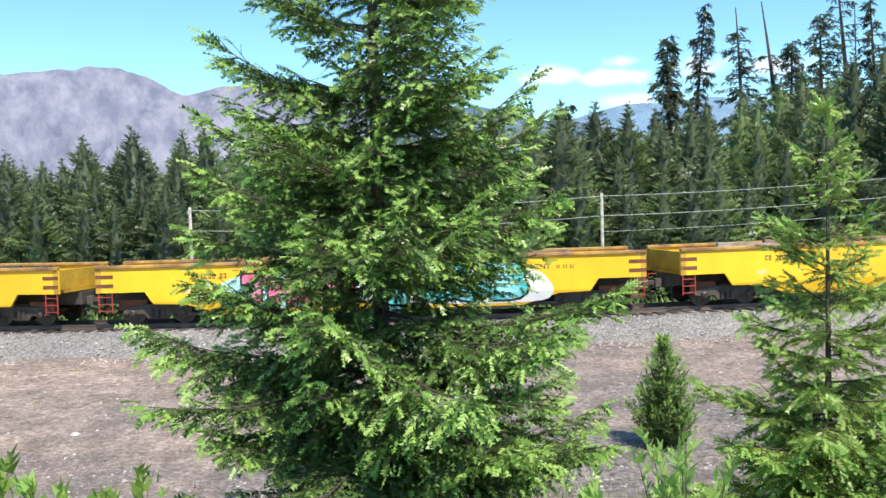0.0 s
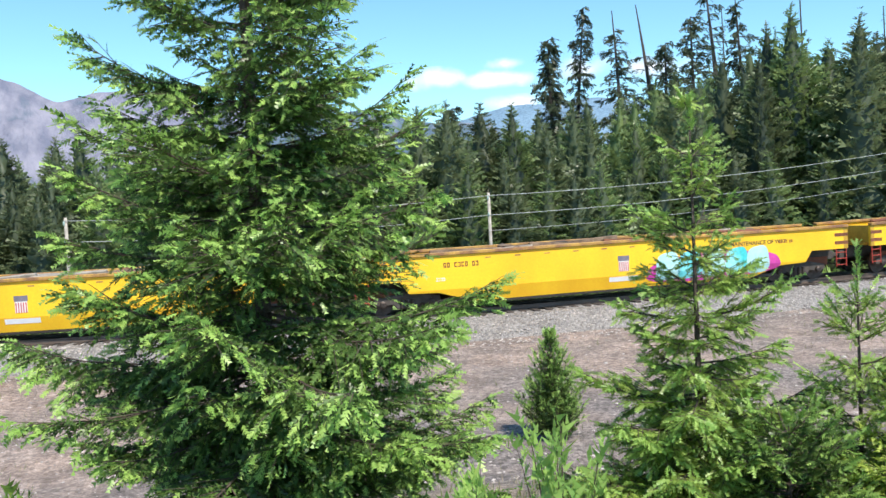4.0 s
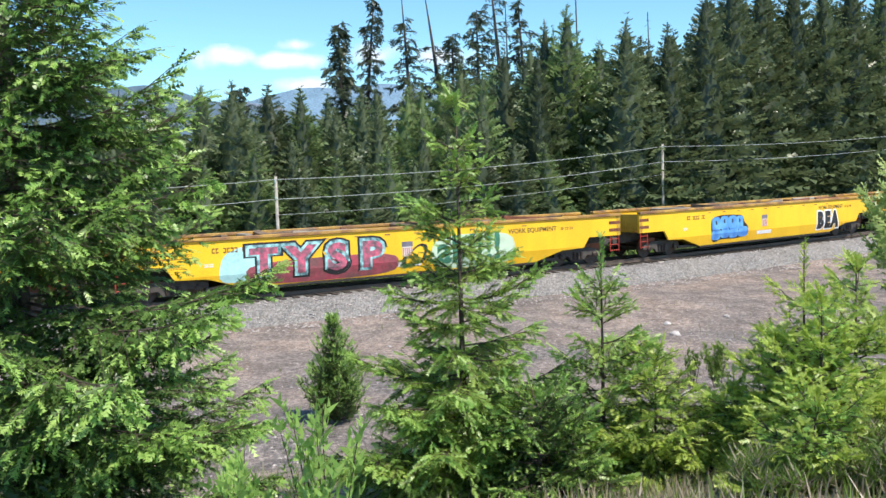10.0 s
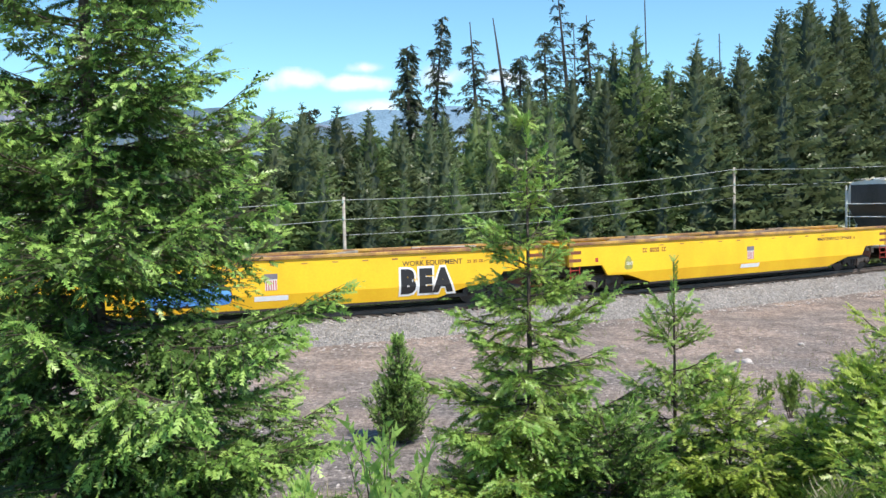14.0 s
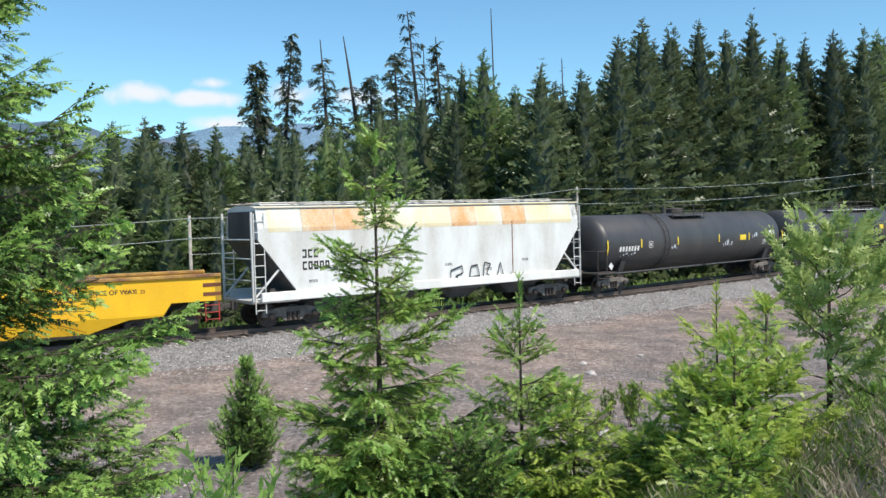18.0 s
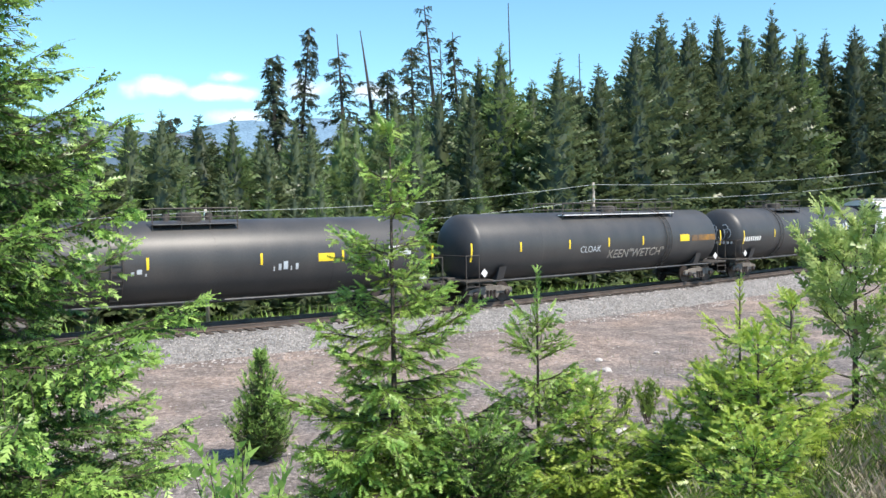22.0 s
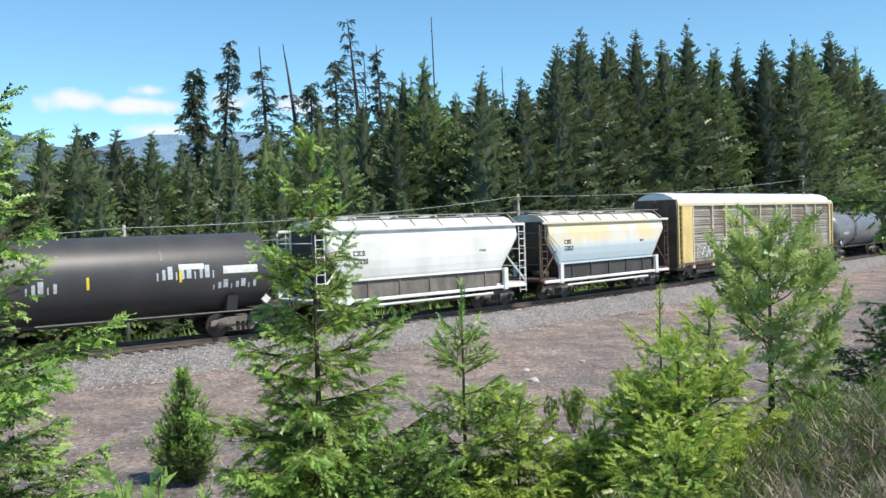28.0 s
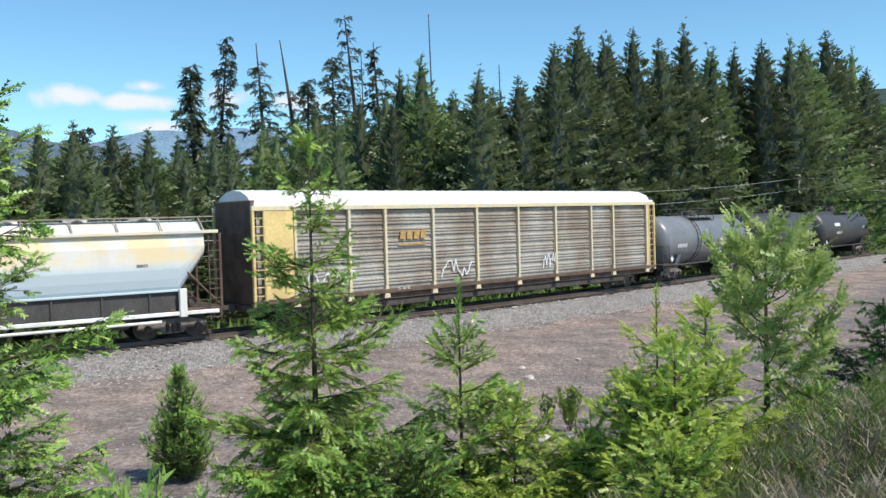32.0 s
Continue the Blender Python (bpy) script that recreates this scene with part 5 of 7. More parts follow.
        daub(c, "graffiti_mark", [(5.9, 1.24), (6.0, 1.34), (7.6, 1.36), (7.6, 1.26)], y - 0.001, M["soot"])
    elif style == "crimson":
        daub(c, "graffiti_cloud", [(-7.7, 0.5), (-7.5, 1.55), (-6.4, 1.9), (-5.7, 0.6)], y - 0.001, M["aqua"])
        daub(c, "graffiti_panel", [(-6.6, 0.36), (-6.6, 1.2), (-0.2, 1.25), (-0.2, 0.36)], y - 0.002, M["crimson"])
        for i, (x, t) in enumerate(((-5.9, "T"), (-4.4, "Y"), (-2.9, "S"), (-1.4, "P"))):
            spray(c, t, 1.42, x, 1.16, y - 0.005, M["soot"], 0.20, "graffiti_outline", 1.3)
            spray(c, t, 1.38, x, 1.16, y - 0.010, M["mixaqua"], 0.14, "graffiti_outline", 1.3)
            spray(c, t, 1.30, x, 1.16, y - 0.015, M["mixpink"], 0.06, "graffiti_letter", 1.3, "pink spray-painted letter edged in aqua and black")
        daub(c, "graffiti_shape", [(0.0, 0.6), (-0.1, 0.9), (0.8, 1.5), (1.2, 1.4), (1.0, 0.7)], y - 0.002, M["soot"])
        daub(c, "graffiti_shape", [(0.15, 0.68), (0.1, 0.9), (0.75, 1.4), (1.05, 1.3), (0.85, 0.76)], y - 0.006, M["yellow"])
        daub(c, "graffiti_panel", [(1.3, 0.36), (1.4, 1.7), (5.4, 1.75), (5.6, 0.4)], y - 0.001, M["pale"])
        spray(c, "aN!!!", 1.5, 3.2, 1.1, y - 0.006, M["darkgreen"], 0.05, "graffiti_letters", 1.05)
    elif style == "blue":
        daub(c, "graffiti_outline", [(-5.16, 0.5), (-5.35, 1.15), (-5.24, 1.62), (-4.55, 1.74), (-3.41, 1.72), (-2.65, 1.66), (-2.5, 1.3), (-2.16, 1.1), (-2.16, 0.62), (-3.11, 0.52), (-4.48, 0.56), (-4.86, 0.42)], y - 0.001, M["soot"], "blue bubble letters with a black outline")
        for i, (x, z, w, h) in enumerate(((-4.89, 1.3, 0.35, 0.36), (-4.21, 1.34, 0.35, 0.34), (-3.53, 1.34, 0.35, 0.34), (-2.92, 1.32, 0.31, 0.32), (-4.86, 0.8, 0.39, 0.26), (-4.13, 0.84, 0.35, 0.24), (-3.41, 0.82, 0.37, 0.26), (-2.61, 0.84, 0.42, 0.26))):
            daub(c, "graffiti_shape", [(x - w, z - h), (x - w, z + h), (x + w, z + h), (x + w, z - h)], y - 0.005, M["blue"], seed=i)
            if i < 4:
                daub(c, "graffiti_mark", [(x - 0.06, z - 0.02), (x - 0.06, z + 0.18), (x + 0.06, z + 0.18), (x + 0.06, z - 0.02)], y - 0.009, M["soot"], seed=i)
        for x, t in ((4.75, "B"), (5.5, "E"), (6.25, "A")):
            spray(c, t, 1.18, x, 0.98, y - 0.004, M["chalk"], 0.15, "graffiti_outline", 0.95)
            spray(c, t, 1.12, x, 0.98, y - 0.010, M["soot"], 0.09, "graffiti_letter", 0.9)


FOLD, CANT = 0.84, 0.30


def fold(bm, side):
    """Turns what lies below the fold line of a car's side inwards."""
    bmesh.ops.bisect_plane(bm, geom=bm.verts[:] + bm.edges[:] + bm.faces[:], plane_co=(0, 0, FOLD), plane_no=(0, 0, 1))
    for v in bm.verts:
        if v.co.z < FOLD:
            v.co.y -= side * CANT * (FOLD - v.co.z)


def fold_paint(c):
    """Lays the paint and markings of the near side over the fold."""
    for o in c.children:
        if o.name.startswith(("graffiti", "white_patch", "stencil", "emblem")) and o.type == "MESH":
            o.data.transform(o.matrix_basis)
            o.matrix_basis = Matrix.Identity(4)
            if min(v.co.z for v in o.data.vertices) < FOLD:
                bm = bmesh.new()
                bm.from_mesh(o.data)
                fold(bm, -1)
                bm.to_mesh(o.data)
                bm.free()


def well_car(L, style, text, seed):
    c = group("well_car", "long yellow well car with graffiti, loaded with old ties" if style else "long plain yellow well car loaded with old timber ties", "rail car", "yellow maintenance cars")
    rng = random.Random(seed)
    a, y, top = L / 2 - 0.50, 1.46, 2.06
    k1, k2 = a - 3.1, a - 4.4
    prof = [(-a, 1.22), (-a, top), (a, top), (a, 1.22), (a - 1.7, 1.22), (a - 2.0, 0.78), (k1, 0.74), (k2, 0.34), (-k2, 0.34), (-k1, 0.74), (-a + 2.0, 0.78), (-a + 1.7, 1.22)]
    for s in (-1, 1):
        bm = prism(prof, s * y - 0.05, s * y + 0.05)
        fold(bm, s)
        part("side_panel", bm, M["yellow"], c)
        part("top_chord", bevelled(B(-a, a, s * y - 0.13, s * y + 0.09, top + 0.002, top + 0.12), 0.02), M["chord"], c, "scuffed brown-yellow top chord")
        # near-black sill: shade below the car's side is in its colour
        part("bottom_sill", bevelled(B(-k2, k2, s * (y - 0.15) - 0.05, s * (y - 0.15) + 0.05, 0.24, 0.335), 0.015), M["darkgap"], c)
        for x in (-a + 1.15, a - 1.15):
            e = a if x > 0 else -a
            for z in (1.40, 1.72):
                plate(c, "slot", min(e, e - 0.62 * math.copysign(1, x)), max(e, e - 0.62 * math.copysign(1, x)), z, z + 0.13, s * y - 0.055 if s < 0 else s * y + 0.061, M["rust"])
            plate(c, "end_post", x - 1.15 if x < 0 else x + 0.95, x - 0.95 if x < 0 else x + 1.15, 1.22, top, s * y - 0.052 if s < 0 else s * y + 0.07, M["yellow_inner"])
    for i in range(10):
        x = -k2 + (i + 0.5) * 2 * k2 / 10
        plate(c, "stake_pocket", x - 0.11, x + 0.11, 1.87, 1.92, -y - 0.052, M["chord"])
    part("floor", bevelled(B(-k1, k1, -y + 0.32, y - 0.32, 0.30, 0.42), 0.01), M["undercar"], c)
    for s in (-1, 1):
        bm = prism([(s * (k1 - 1.0), 0.42), (s * k1, 1.20), (s * (a + 0.02), 1.24), (s * (a + 0.02), 1.34), (s * (k1 - 0.1), 1.32), (s * (k1 - 1.2), 0.46)], -y + 0.30, y - 0.30)
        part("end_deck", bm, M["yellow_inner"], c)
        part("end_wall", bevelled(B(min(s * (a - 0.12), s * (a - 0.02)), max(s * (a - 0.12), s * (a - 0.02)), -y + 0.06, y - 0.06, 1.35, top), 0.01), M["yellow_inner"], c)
        part("centre_sill", bevelled(B(min(s * k1, s * (a + 0.1)), max(s * k1, s * (a + 0.1)), -0.35, 0.35, 0.72, 1.2), 0.02), M["undercar"], c)
        ladder(c, s * (a - 0.55), s * (a - 0.08), -y - 0.03, 0.50, 1.24, M["red"], 3)
        ladder(c, s * (a - 0.55), s * (a - 0.08), y + 0.03, 0.50, 1.24, M["red"], 3)
        coupler(c, s * (a + 0.02), s)
        # side frames take the darker steel to imitate shade under the car
        bogie(c, s * (a - 2.0), "undercar")
        plate(c, "brake_rigging", s * (a - 1.1) - 0.5, s * (a - 1.1) + 0.5, 0.55, 0.9, -0.9, M["rust"], 0.1)
    # the load of old ties, heaped unevenly
    n = 34
    for i in range(n):
        x = -k1 + (i + rng.random()) * 2 * k1 / n
        if rng.random() < 0.16:
            continue
        ln, lie = rng.uniform(2.3, 2.75), rng.random()
        z = 1.96 + rng.uniform(-0.10, 0.16)
        bm = bevelled(B(-ln / 2, ln / 2, -0.115, 0.115, -0.09, 0.09), 0.012)
        o = part("timber_tie", bm, M[rng.choice(("oldtie", "oldtie", "tie", "greytie", "rust"))], c)
        o.matrix_basis = pose(x, rng.uniform(-0.9, 0.9) if lie < 0.75 else 0.0, z, rng.uniform(-20, 20), rng.uniform(-5, 5), rng.uniform(-9, 9) if lie < 0.75 else 90 + rng.uniform(-8, 8))
    bm = bmesh.new()
    m = 24
    grid = [[bm.verts.new((-k1 + 2 * k1 * i / m, -y + 0.08 + (2 * y - 0.16) * j / 5, 1.86 + rng.uniform(-0.08, 0.10))) for j in range(6)] for i in range(m + 1)]
    for i in range(m):
        for j in range(5):
            bm.faces.new([grid[i][j], grid[i + 1][j], grid[i + 1][j + 1], grid[i][j + 1]])
    part("timber_heap", bm, M["oldtie"], c, "heaped weathered ties filling the well")
    f = -y - 0.052
    bars_of_text(c, -a + (3.9 if seed == 28 else 3.3), 1.62, 0.18, 10, f, M["rust"])
    if text:
        words(c, text, 0.27 if len(text) < 15 else 0.225, a - (4.6 if len(text) < 15 else 4.1), 1.69, f, M["ink"], 0.004)
    mid = {"letters_pink_teal": -0.75, "blue": -0.65}.get(style, 0.2)
    emblem(c, mid, 1.0, 0.58, f)
    plate(c, "white_patch", mid - 0.6, mid + 0.6, 0.62, 0.80, f, M["chalk"], 0.003)
    bars_of_text(c, -a + 3.0, 1.15, 0.12, 4, f, M["decal"], name="stencil")
    bars_of_text(c, a - 3.2, 1.62, 0.11, 8, f, M["rust"], name="stencil")
    if seed == 28:
        daub(c, "graffiti_mark", [(-a + 2.3, 0.95), (-a + 2.4, 1.4), (-a + 2.58, 1.55), (-a + 2.75, 1.4), (-a + 2.85, 0.95)], f, M["moss"], "small faded grey-green sprayed mark")
        plate(c, "stencil", -a + 1.35, -a + 1.5, 1.35, 1.52, f, M["red"], 0.003)
    if style:
        put_graffiti(c, style, a, f)
    fold_paint(c)
    return c


def shell(sections, material_of=None):
    """A skin through a row of (x, polygon in y, z)."""
    bm = bmesh.new()
    rings = [[bm.verts.new((x, p, q)) for p, q in poly] for x, poly in sections]
    n = len(rings[0])
    for r, s in zip(rings, rings[1:]):
        for k in range(n):
            f = bm.faces.new([r[k], r[(k + 1) % n], s[(k + 1) % n], s[k]])
            if material_of:
                f.material_index = material_of(k)
    bm.faces.new(rings[0][::-1]), bm.faces.new(rings[-1])
    bmesh.ops.recalc_face_normals(bm, faces=bm.faces)
    return bm


def hopper_ends(c, a, y, top, material, frame):
    for s in (-1, 1):
        bm = bmesh.new()
        for yy in (-y + 0.1, y - 0.1):
            rod(bm, (s * (a - 0.05), yy, 1.05), (s * (a - 0.05), yy, top - 0.25), 0.05)
            rod(bm, (s * (a - 0.05), yy, 1.1), (s * (a - 1.5), yy, 2.6), 0.045)
        for z in (1.8, 2.6, 3.3):
            rod(bm, (s * (a - 0.05), -y + 0.1, z), (s * (a - 0.05), y - 0.1, z), 0.025)
        part("end_frame", bm, frame, c)
        ladder(c, s * (a - 0.50), s * (a - 0.10), -y + 0.02, 0.6, top - 0.3, frame, 9)
        ladder(c, s * (a - 0.50), s * (a - 0.10), y - 0.02, 0.6, top - 0.3, frame, 9)
        part("end_platform", bevelled(B(min(s * (a - 1.9), s * a), max(s * (a - 1.9), s * a), -y + 0.12, y - 0.12, 0.95, 1.08), 0.02), frame, c)
        part("brake_valve", lathe([(-0.4, 0.16), (0.4, 0.16)], 10, "y", (s * (a - 1.0), -0.6, 1.3)), M["undercar"], c)
        coupler(c, s * a, s)
        bogie(c, s * (a - 1.75))


def long_hopper(L):
    c = group("covered_hopper", "long pale grey covered hopper with orange rust and black scrawl", "rail car")
    a, y, top = L / 2 - 0.45, 1.47, 4.55
    sec = lambda h, b: [(-y, b), (-y, 3.7), (-1.28, h), (-0.6, h + 0.10), (0.6, h + 0.10), (1.28, h), (y, 3.7), (y, b), (0.8, b - 0.02), (-0.8, b - 0.02)]
    x0 = a - 0.25
    bm = shell([(-x0, sec(top - 0.1, 3.3)), (-x0 + 0.02, sec(top - 0.1, 3.25)), (-x0 + 1.5, sec(top - 0.1, 1.35)), (x0 - 1.5, sec(top - 0.1, 1.35)), (x0 - 0.02, sec(top - 0.1, 3.25)), (x0, sec(top - 0.1, 3.3))])
    part("body", bm, M["dirtywhite"], c, "pale grey slab-sided hopper body")
    for s in (-1, 1):
        part("eave_rail", bevelled(B(-x0 - 0.1, x0 + 0.1, s * 1.33 - 0.04, s * 1.33 + 0.04, top - 0.12, top - 0.06), 0.015), M["cream"], c)
        part("side_sill", bevelled(B(-a + 0.3, a - 0.3, s * y - 0.10, s * y + 0.05, 1.02, 1.36), 0.02), M["white"], c, "white side sill")
    # near-black sheets over the ends and their slopes
    for s in (-1, 1):
        part("end_sheet", bevelled(B(min(s * (x0 + 0.005), s * (x0 + 0.03)), max(s * (x0 + 0.005), s * (x0 + 0.03)), -1.22, 1.22, 3.3, top - 0.22), 0.005), M["nearblack"], c, "dark end sheet")
        part("slope_sheet", prism([(s * (x0 + 0.02), 3.3), (s * (x0 - 1.49), 1.36), (s * (x0 - 1.49), 1.30), (s * (x0 + 0.04), 3.24)], -1.40, 1.40), M["nearblack"], c, "dark sloping end sheet")
    # rust-stained upper panels, set just proud of the sloped top of the side
    n = 11
    for i in range(n):
        u0, u1 = -x0 + 0.4 + (2 * x0 - 0.8) * i / n, -x0 + 0.4 + (2 * x0 - 0.8) * (i + 1) / n
        v = [(u0 + 0.02, -y - 0.006, 3.55), (u1 - 0.02, -y - 0.006, 3.55), (u1 - 0.02, -y - 0.006, 3.71), (u1 - 0.02, -1.31, top - 0.16), (u0 + 0.02, -1.31, top - 0.16), (u0 + 0.02, -y - 0.006, 3.71)]
        bm = bmesh.new()
        w = [bm.verts.new(p) for p in v]
        bm.faces.new([w[0], w[1], w[2], w[5]]), bm.faces.new([w[5], w[2], w[3], w[4]])
        part("upper_panel", bm, M["orange" if i in (1, 2, 6, 8) else "cream"], c)
    bm = bmesh.new()
    for i in range(n + 1):
        u = -x0 + 0.4 + (2 * x0 - 0.8) * i / n
        for s in (-1, 1):
            rod(bm, (u, s * 1.33, top - 0.1), (u, s * 0.62, top + 0.02), 0.03, n=4)
    part("roof_ribs", bm, M["white"], c)
    for i in range(8):
        u = -x0 + 1.4 + (2 * x0 - 2.8) * i / 7
        part("roof_hatch", bevelled(B(u - 0.8, u + 0.8, -0.32, 0.32, top + 0.0, top + 0.12), 0.03), M["white"], c)
    for s in (-1, 1):
        part("roof_walk", bevelled(B(-x0 - 0.2, x0 + 0.2, s * 0.72 - 0.2, s * 0.72 + 0.2, top + 0.05, top + 0.09), 0.01), M["galv"], c)
    for i in range(4):
        u = (-1.5 + i) * 3.3
        bm = shell([(u - 1.45, [(-1.3, 1.34), (1.3, 1.34), (0.5, 1.33), (-0.5, 1.33)]), (u - 0.5, [(-1.2, 1.30), (1.2, 1.30), (0.5, 0.45), (-0.5, 0.45)]), (u + 0.5, [(-1.2, 1.30), (1.2, 1.30), (0.5, 0.45), (-0.5, 0.45)]), (u + 1.45, [(-1.3, 1.34), (1.3, 1.34), (0.5, 1.33), (-0.5, 1.33)])])
        part("discharge_hopper", bm, M["grey"], c)
    plate(c, "seam", x0 * 0.5 - 0.02, x0 * 0.5 + 0.02, 1.4, 3.7, -y - 0.004, M["rust"], 0.01)
    hopper_ends(c, a, y, top, M["white"], M["dirtywhite"])
    bars_of_text(c, -x0 + 1.75, 2.55, 0.32, 3, -y - 0.002, M["ink"])
    bars_of_text(c, -x0 + 1.75, 2.1, 0.32, 5, -y - 0.002, M["ink"])
    for i in range(6):
        bars_of_text(c, -x0 + 2.0 + i * 2.1, 1.62 + 0.3 * (i % 2), 0.10, 5, -y - 0.002, M["grey"], name="stencil")
    # a scrawled tag in black strokes
    bm = bmesh.new()
    strokes = [[(1.0, 1.15), (1.05, 2.0), (2.1, 2.2), (2.2, 1.85), (1.5, 1.7), (2.4, 1.2)], [(2.7, 1.2), (3.0, 2.15), (3.6, 2.2), (3.9, 1.25)], [(2.8, 1.6), (3.8, 1.65)], [(4.1, 1.2), (4.3, 2.3), (4.9, 2.2), (4.5, 1.75), (5.4, 1.25), (5.9, 2.25), (6.3, 1.3)], [(1.0, 1.1), (3.4, 1.12), (6.6, 1.25), (7.0, 1.7)]]
    for st in strokes:
        for (p, q), (r, t) in zip(st, st[1:]):
            rod(bm, (p, -y - 0.055, q), (r, -y - 0.055, t), 0.05, n=4)
    bmesh.ops.scale(bm, vec=(0.55, 0.06, 0.85), verts=bm.verts, space=Matrix.Translation((0, y + 0.055, 0)))
    part("graffiti_scrawl", bm, M["soot"], c)
    return c


def short_hopper(L, body, label):
    c = group("covered_hopper", label, "rail car", "short covered hoppers")
    a, y, top = L / 2 - 0.45, 1.46, 4.27
    arc = []
    for k in range(9):
        t = math.pi * (0.06 + 0.88 * k / 8)
        arc.append((-1.14 * math.cos(t), 3.85 + 0.38 * math.sin(t)))
    rim = lambda b: [(1.24, b), (1.36, b + 0.22 * min(1, (3.3 - b) / 0.9)), (1.42, b + 0.5 * min(1, (3.3 - b) / 0.9)), (y, b + 0.85 * min(1, (3.3 - b) / 0.9)), (y, 3.27), (1.38, 3.74)]
    sec = lambda b: [(-p, q) for p, q in rim(b)] + arc + rim(b)[::-1] + [(0.5, b), (-0.5, b)]
    x0 = a - 0.65
    part("body", shell([(-x0, sec(2.95)), (-x0 + 0.95, sec(1.66)), (x0 - 0.95, sec(1.66)), (x0, sec(2.95))]), body, c, smooth=False)
    for s in (-1, 1):
        part("side_sill", bevelled(B(-a + 0.2, a - 0.2, s * y - 0.07, s * y + 0.05, 0.86, 1.0), 0.02), M["white"], c)
        part("sill_lip", bevelled(B(-x0 + 0.85, x0 - 0.85, s * (y - 0.1) - 0.05, s * (y - 0.1) + 0.05, 1.70, 1.78), 0.015), body, c)
        part("air_pipe", rod(bmesh.new(), (-x0 + 1.4, s * (y - 0.05), 0.68), (x0 - 1.6, s * (y - 0.05), 0.68), 0.055, n=8), M["white"], c)
        for e in (-1, 1):
            part("bolster_post", bevelled(B(e * (x0 - 0.85) - 0.13, e * (x0 - 0.85) + 0.13, s * y - 0.12, s * y + 0.055, 0.80, 1.80), 0.02), M["white"], c)
        part("eave_rail", bevelled(B(-x0 - 0.5, x0 + 0.5, s * 1.47 - 0.05, s * 1.47 + 0.05, 3.72, 3.84), 0.015), body, c)
        part("roof_walk", bevelled(B(-x0 - 0.6, x0 + 0.6, s * 0.62 - 0.2, s * 0.62 + 0.2, top + 0.03, top + 0.07), 0.01), M["galv"], c)
        for i in range(8):
            u = -x0 + (2 * x0) * i / 7
            part("walk_bracket", rod(bmesh.new(), (u, s * 1.45, 3.82), (u, s * 0.85, top), 0.03, n=4), M["galv"], c)
    for e in (-1, 1):
        part("lower_panel", prism([(-x0 + 0.75, 1.69), (-x0 + 0.9, 1.0), (x0 - 0.9, 1.0), (x0 - 0.75, 1.69)], e * (y - 0.22), e * (y - 0.16)), M["dustgrey"] if body is M["white"] else M["nearblack"], c, "dark lower side panel")
        part("end_sheet", bevelled(B(min(e * (x0 + 0.005), e * (x0 + 0.03)), max(e * (x0 + 0.005), e * (x0 + 0.03)), -1.2, 1.2, 2.97, 3.85), 0.005), M["nearblack"], c, "dark end sheet")
        part("slope_sheet", prism([(e * (x0 + 0.02), 2.97), (e * (x0 - 0.94), 1.66), (e * (x0 - 0.94), 1.60), (e * (x0 + 0.04), 2.91)], -1.20, 1.20), M["nearblack"], c, "dark sloping end sheet")
        for i in range(5):
            u = (i - 2) * (x0 - 1.0) / 2.6
            part("side_stiffener", bevelled(B(u - 0.04, u + 0.04, min(e * (y - 0.16), e * (y - 0.10)), max(e * (y - 0.16), e * (y - 0.10)), 1.0, 1.69), 0.01), M["dustgrey"] if body is M["white"] else M["nearblack"], c)
    for i in range(2):
        u = (-0.5 + i) * 4.4
        part("discharge_hopper", shell([(u - 2.0, [(-1.3, 1.7), (1.3, 1.7), (0.5, 1.68), (-0.5, 1.68)]), (u - 0.4, [(-1.25, 1.6), (1.25, 1.6), (0.4, 0.4), (-0.4, 0.4)]), (u + 0.4, [(-1.25, 1.6), (1.25, 1.6), (0.4, 0.4), (-0.4, 0.4)]), (u + 2.0, [(-1.3, 1.7), (1.3, 1.7), (0.5, 1.68), (-0.5, 1.68)])]), M["grey"], c)
        for k in (-1, 1):
            part("roof_hatch", lathe([(top - 0.10, 0.40), (top + 0.03, 0.40), (top + 0.06, 0.3)], 16, "z", (u + k * 1.1, 0, 0)), body, c)
    hopper_ends(c, a, y, 3.97, M["white"], M["white"] if body is M["white"] else M["oxide"])
    bars_of_text(c, -x0 + 1.2, 2.72, 0.20, 4, -y - 0.006, M["ink"])
    bars_of_text(c, -x0 + 1.2, 2.56 - 0.16, 0.20, 5, -y - 0.006, M["ink"])
    bars_of_text(c, x0 - 2.4, 2.62, 0.09, 6, -y - 0.006, M["ink"], name="stencil")
    return c


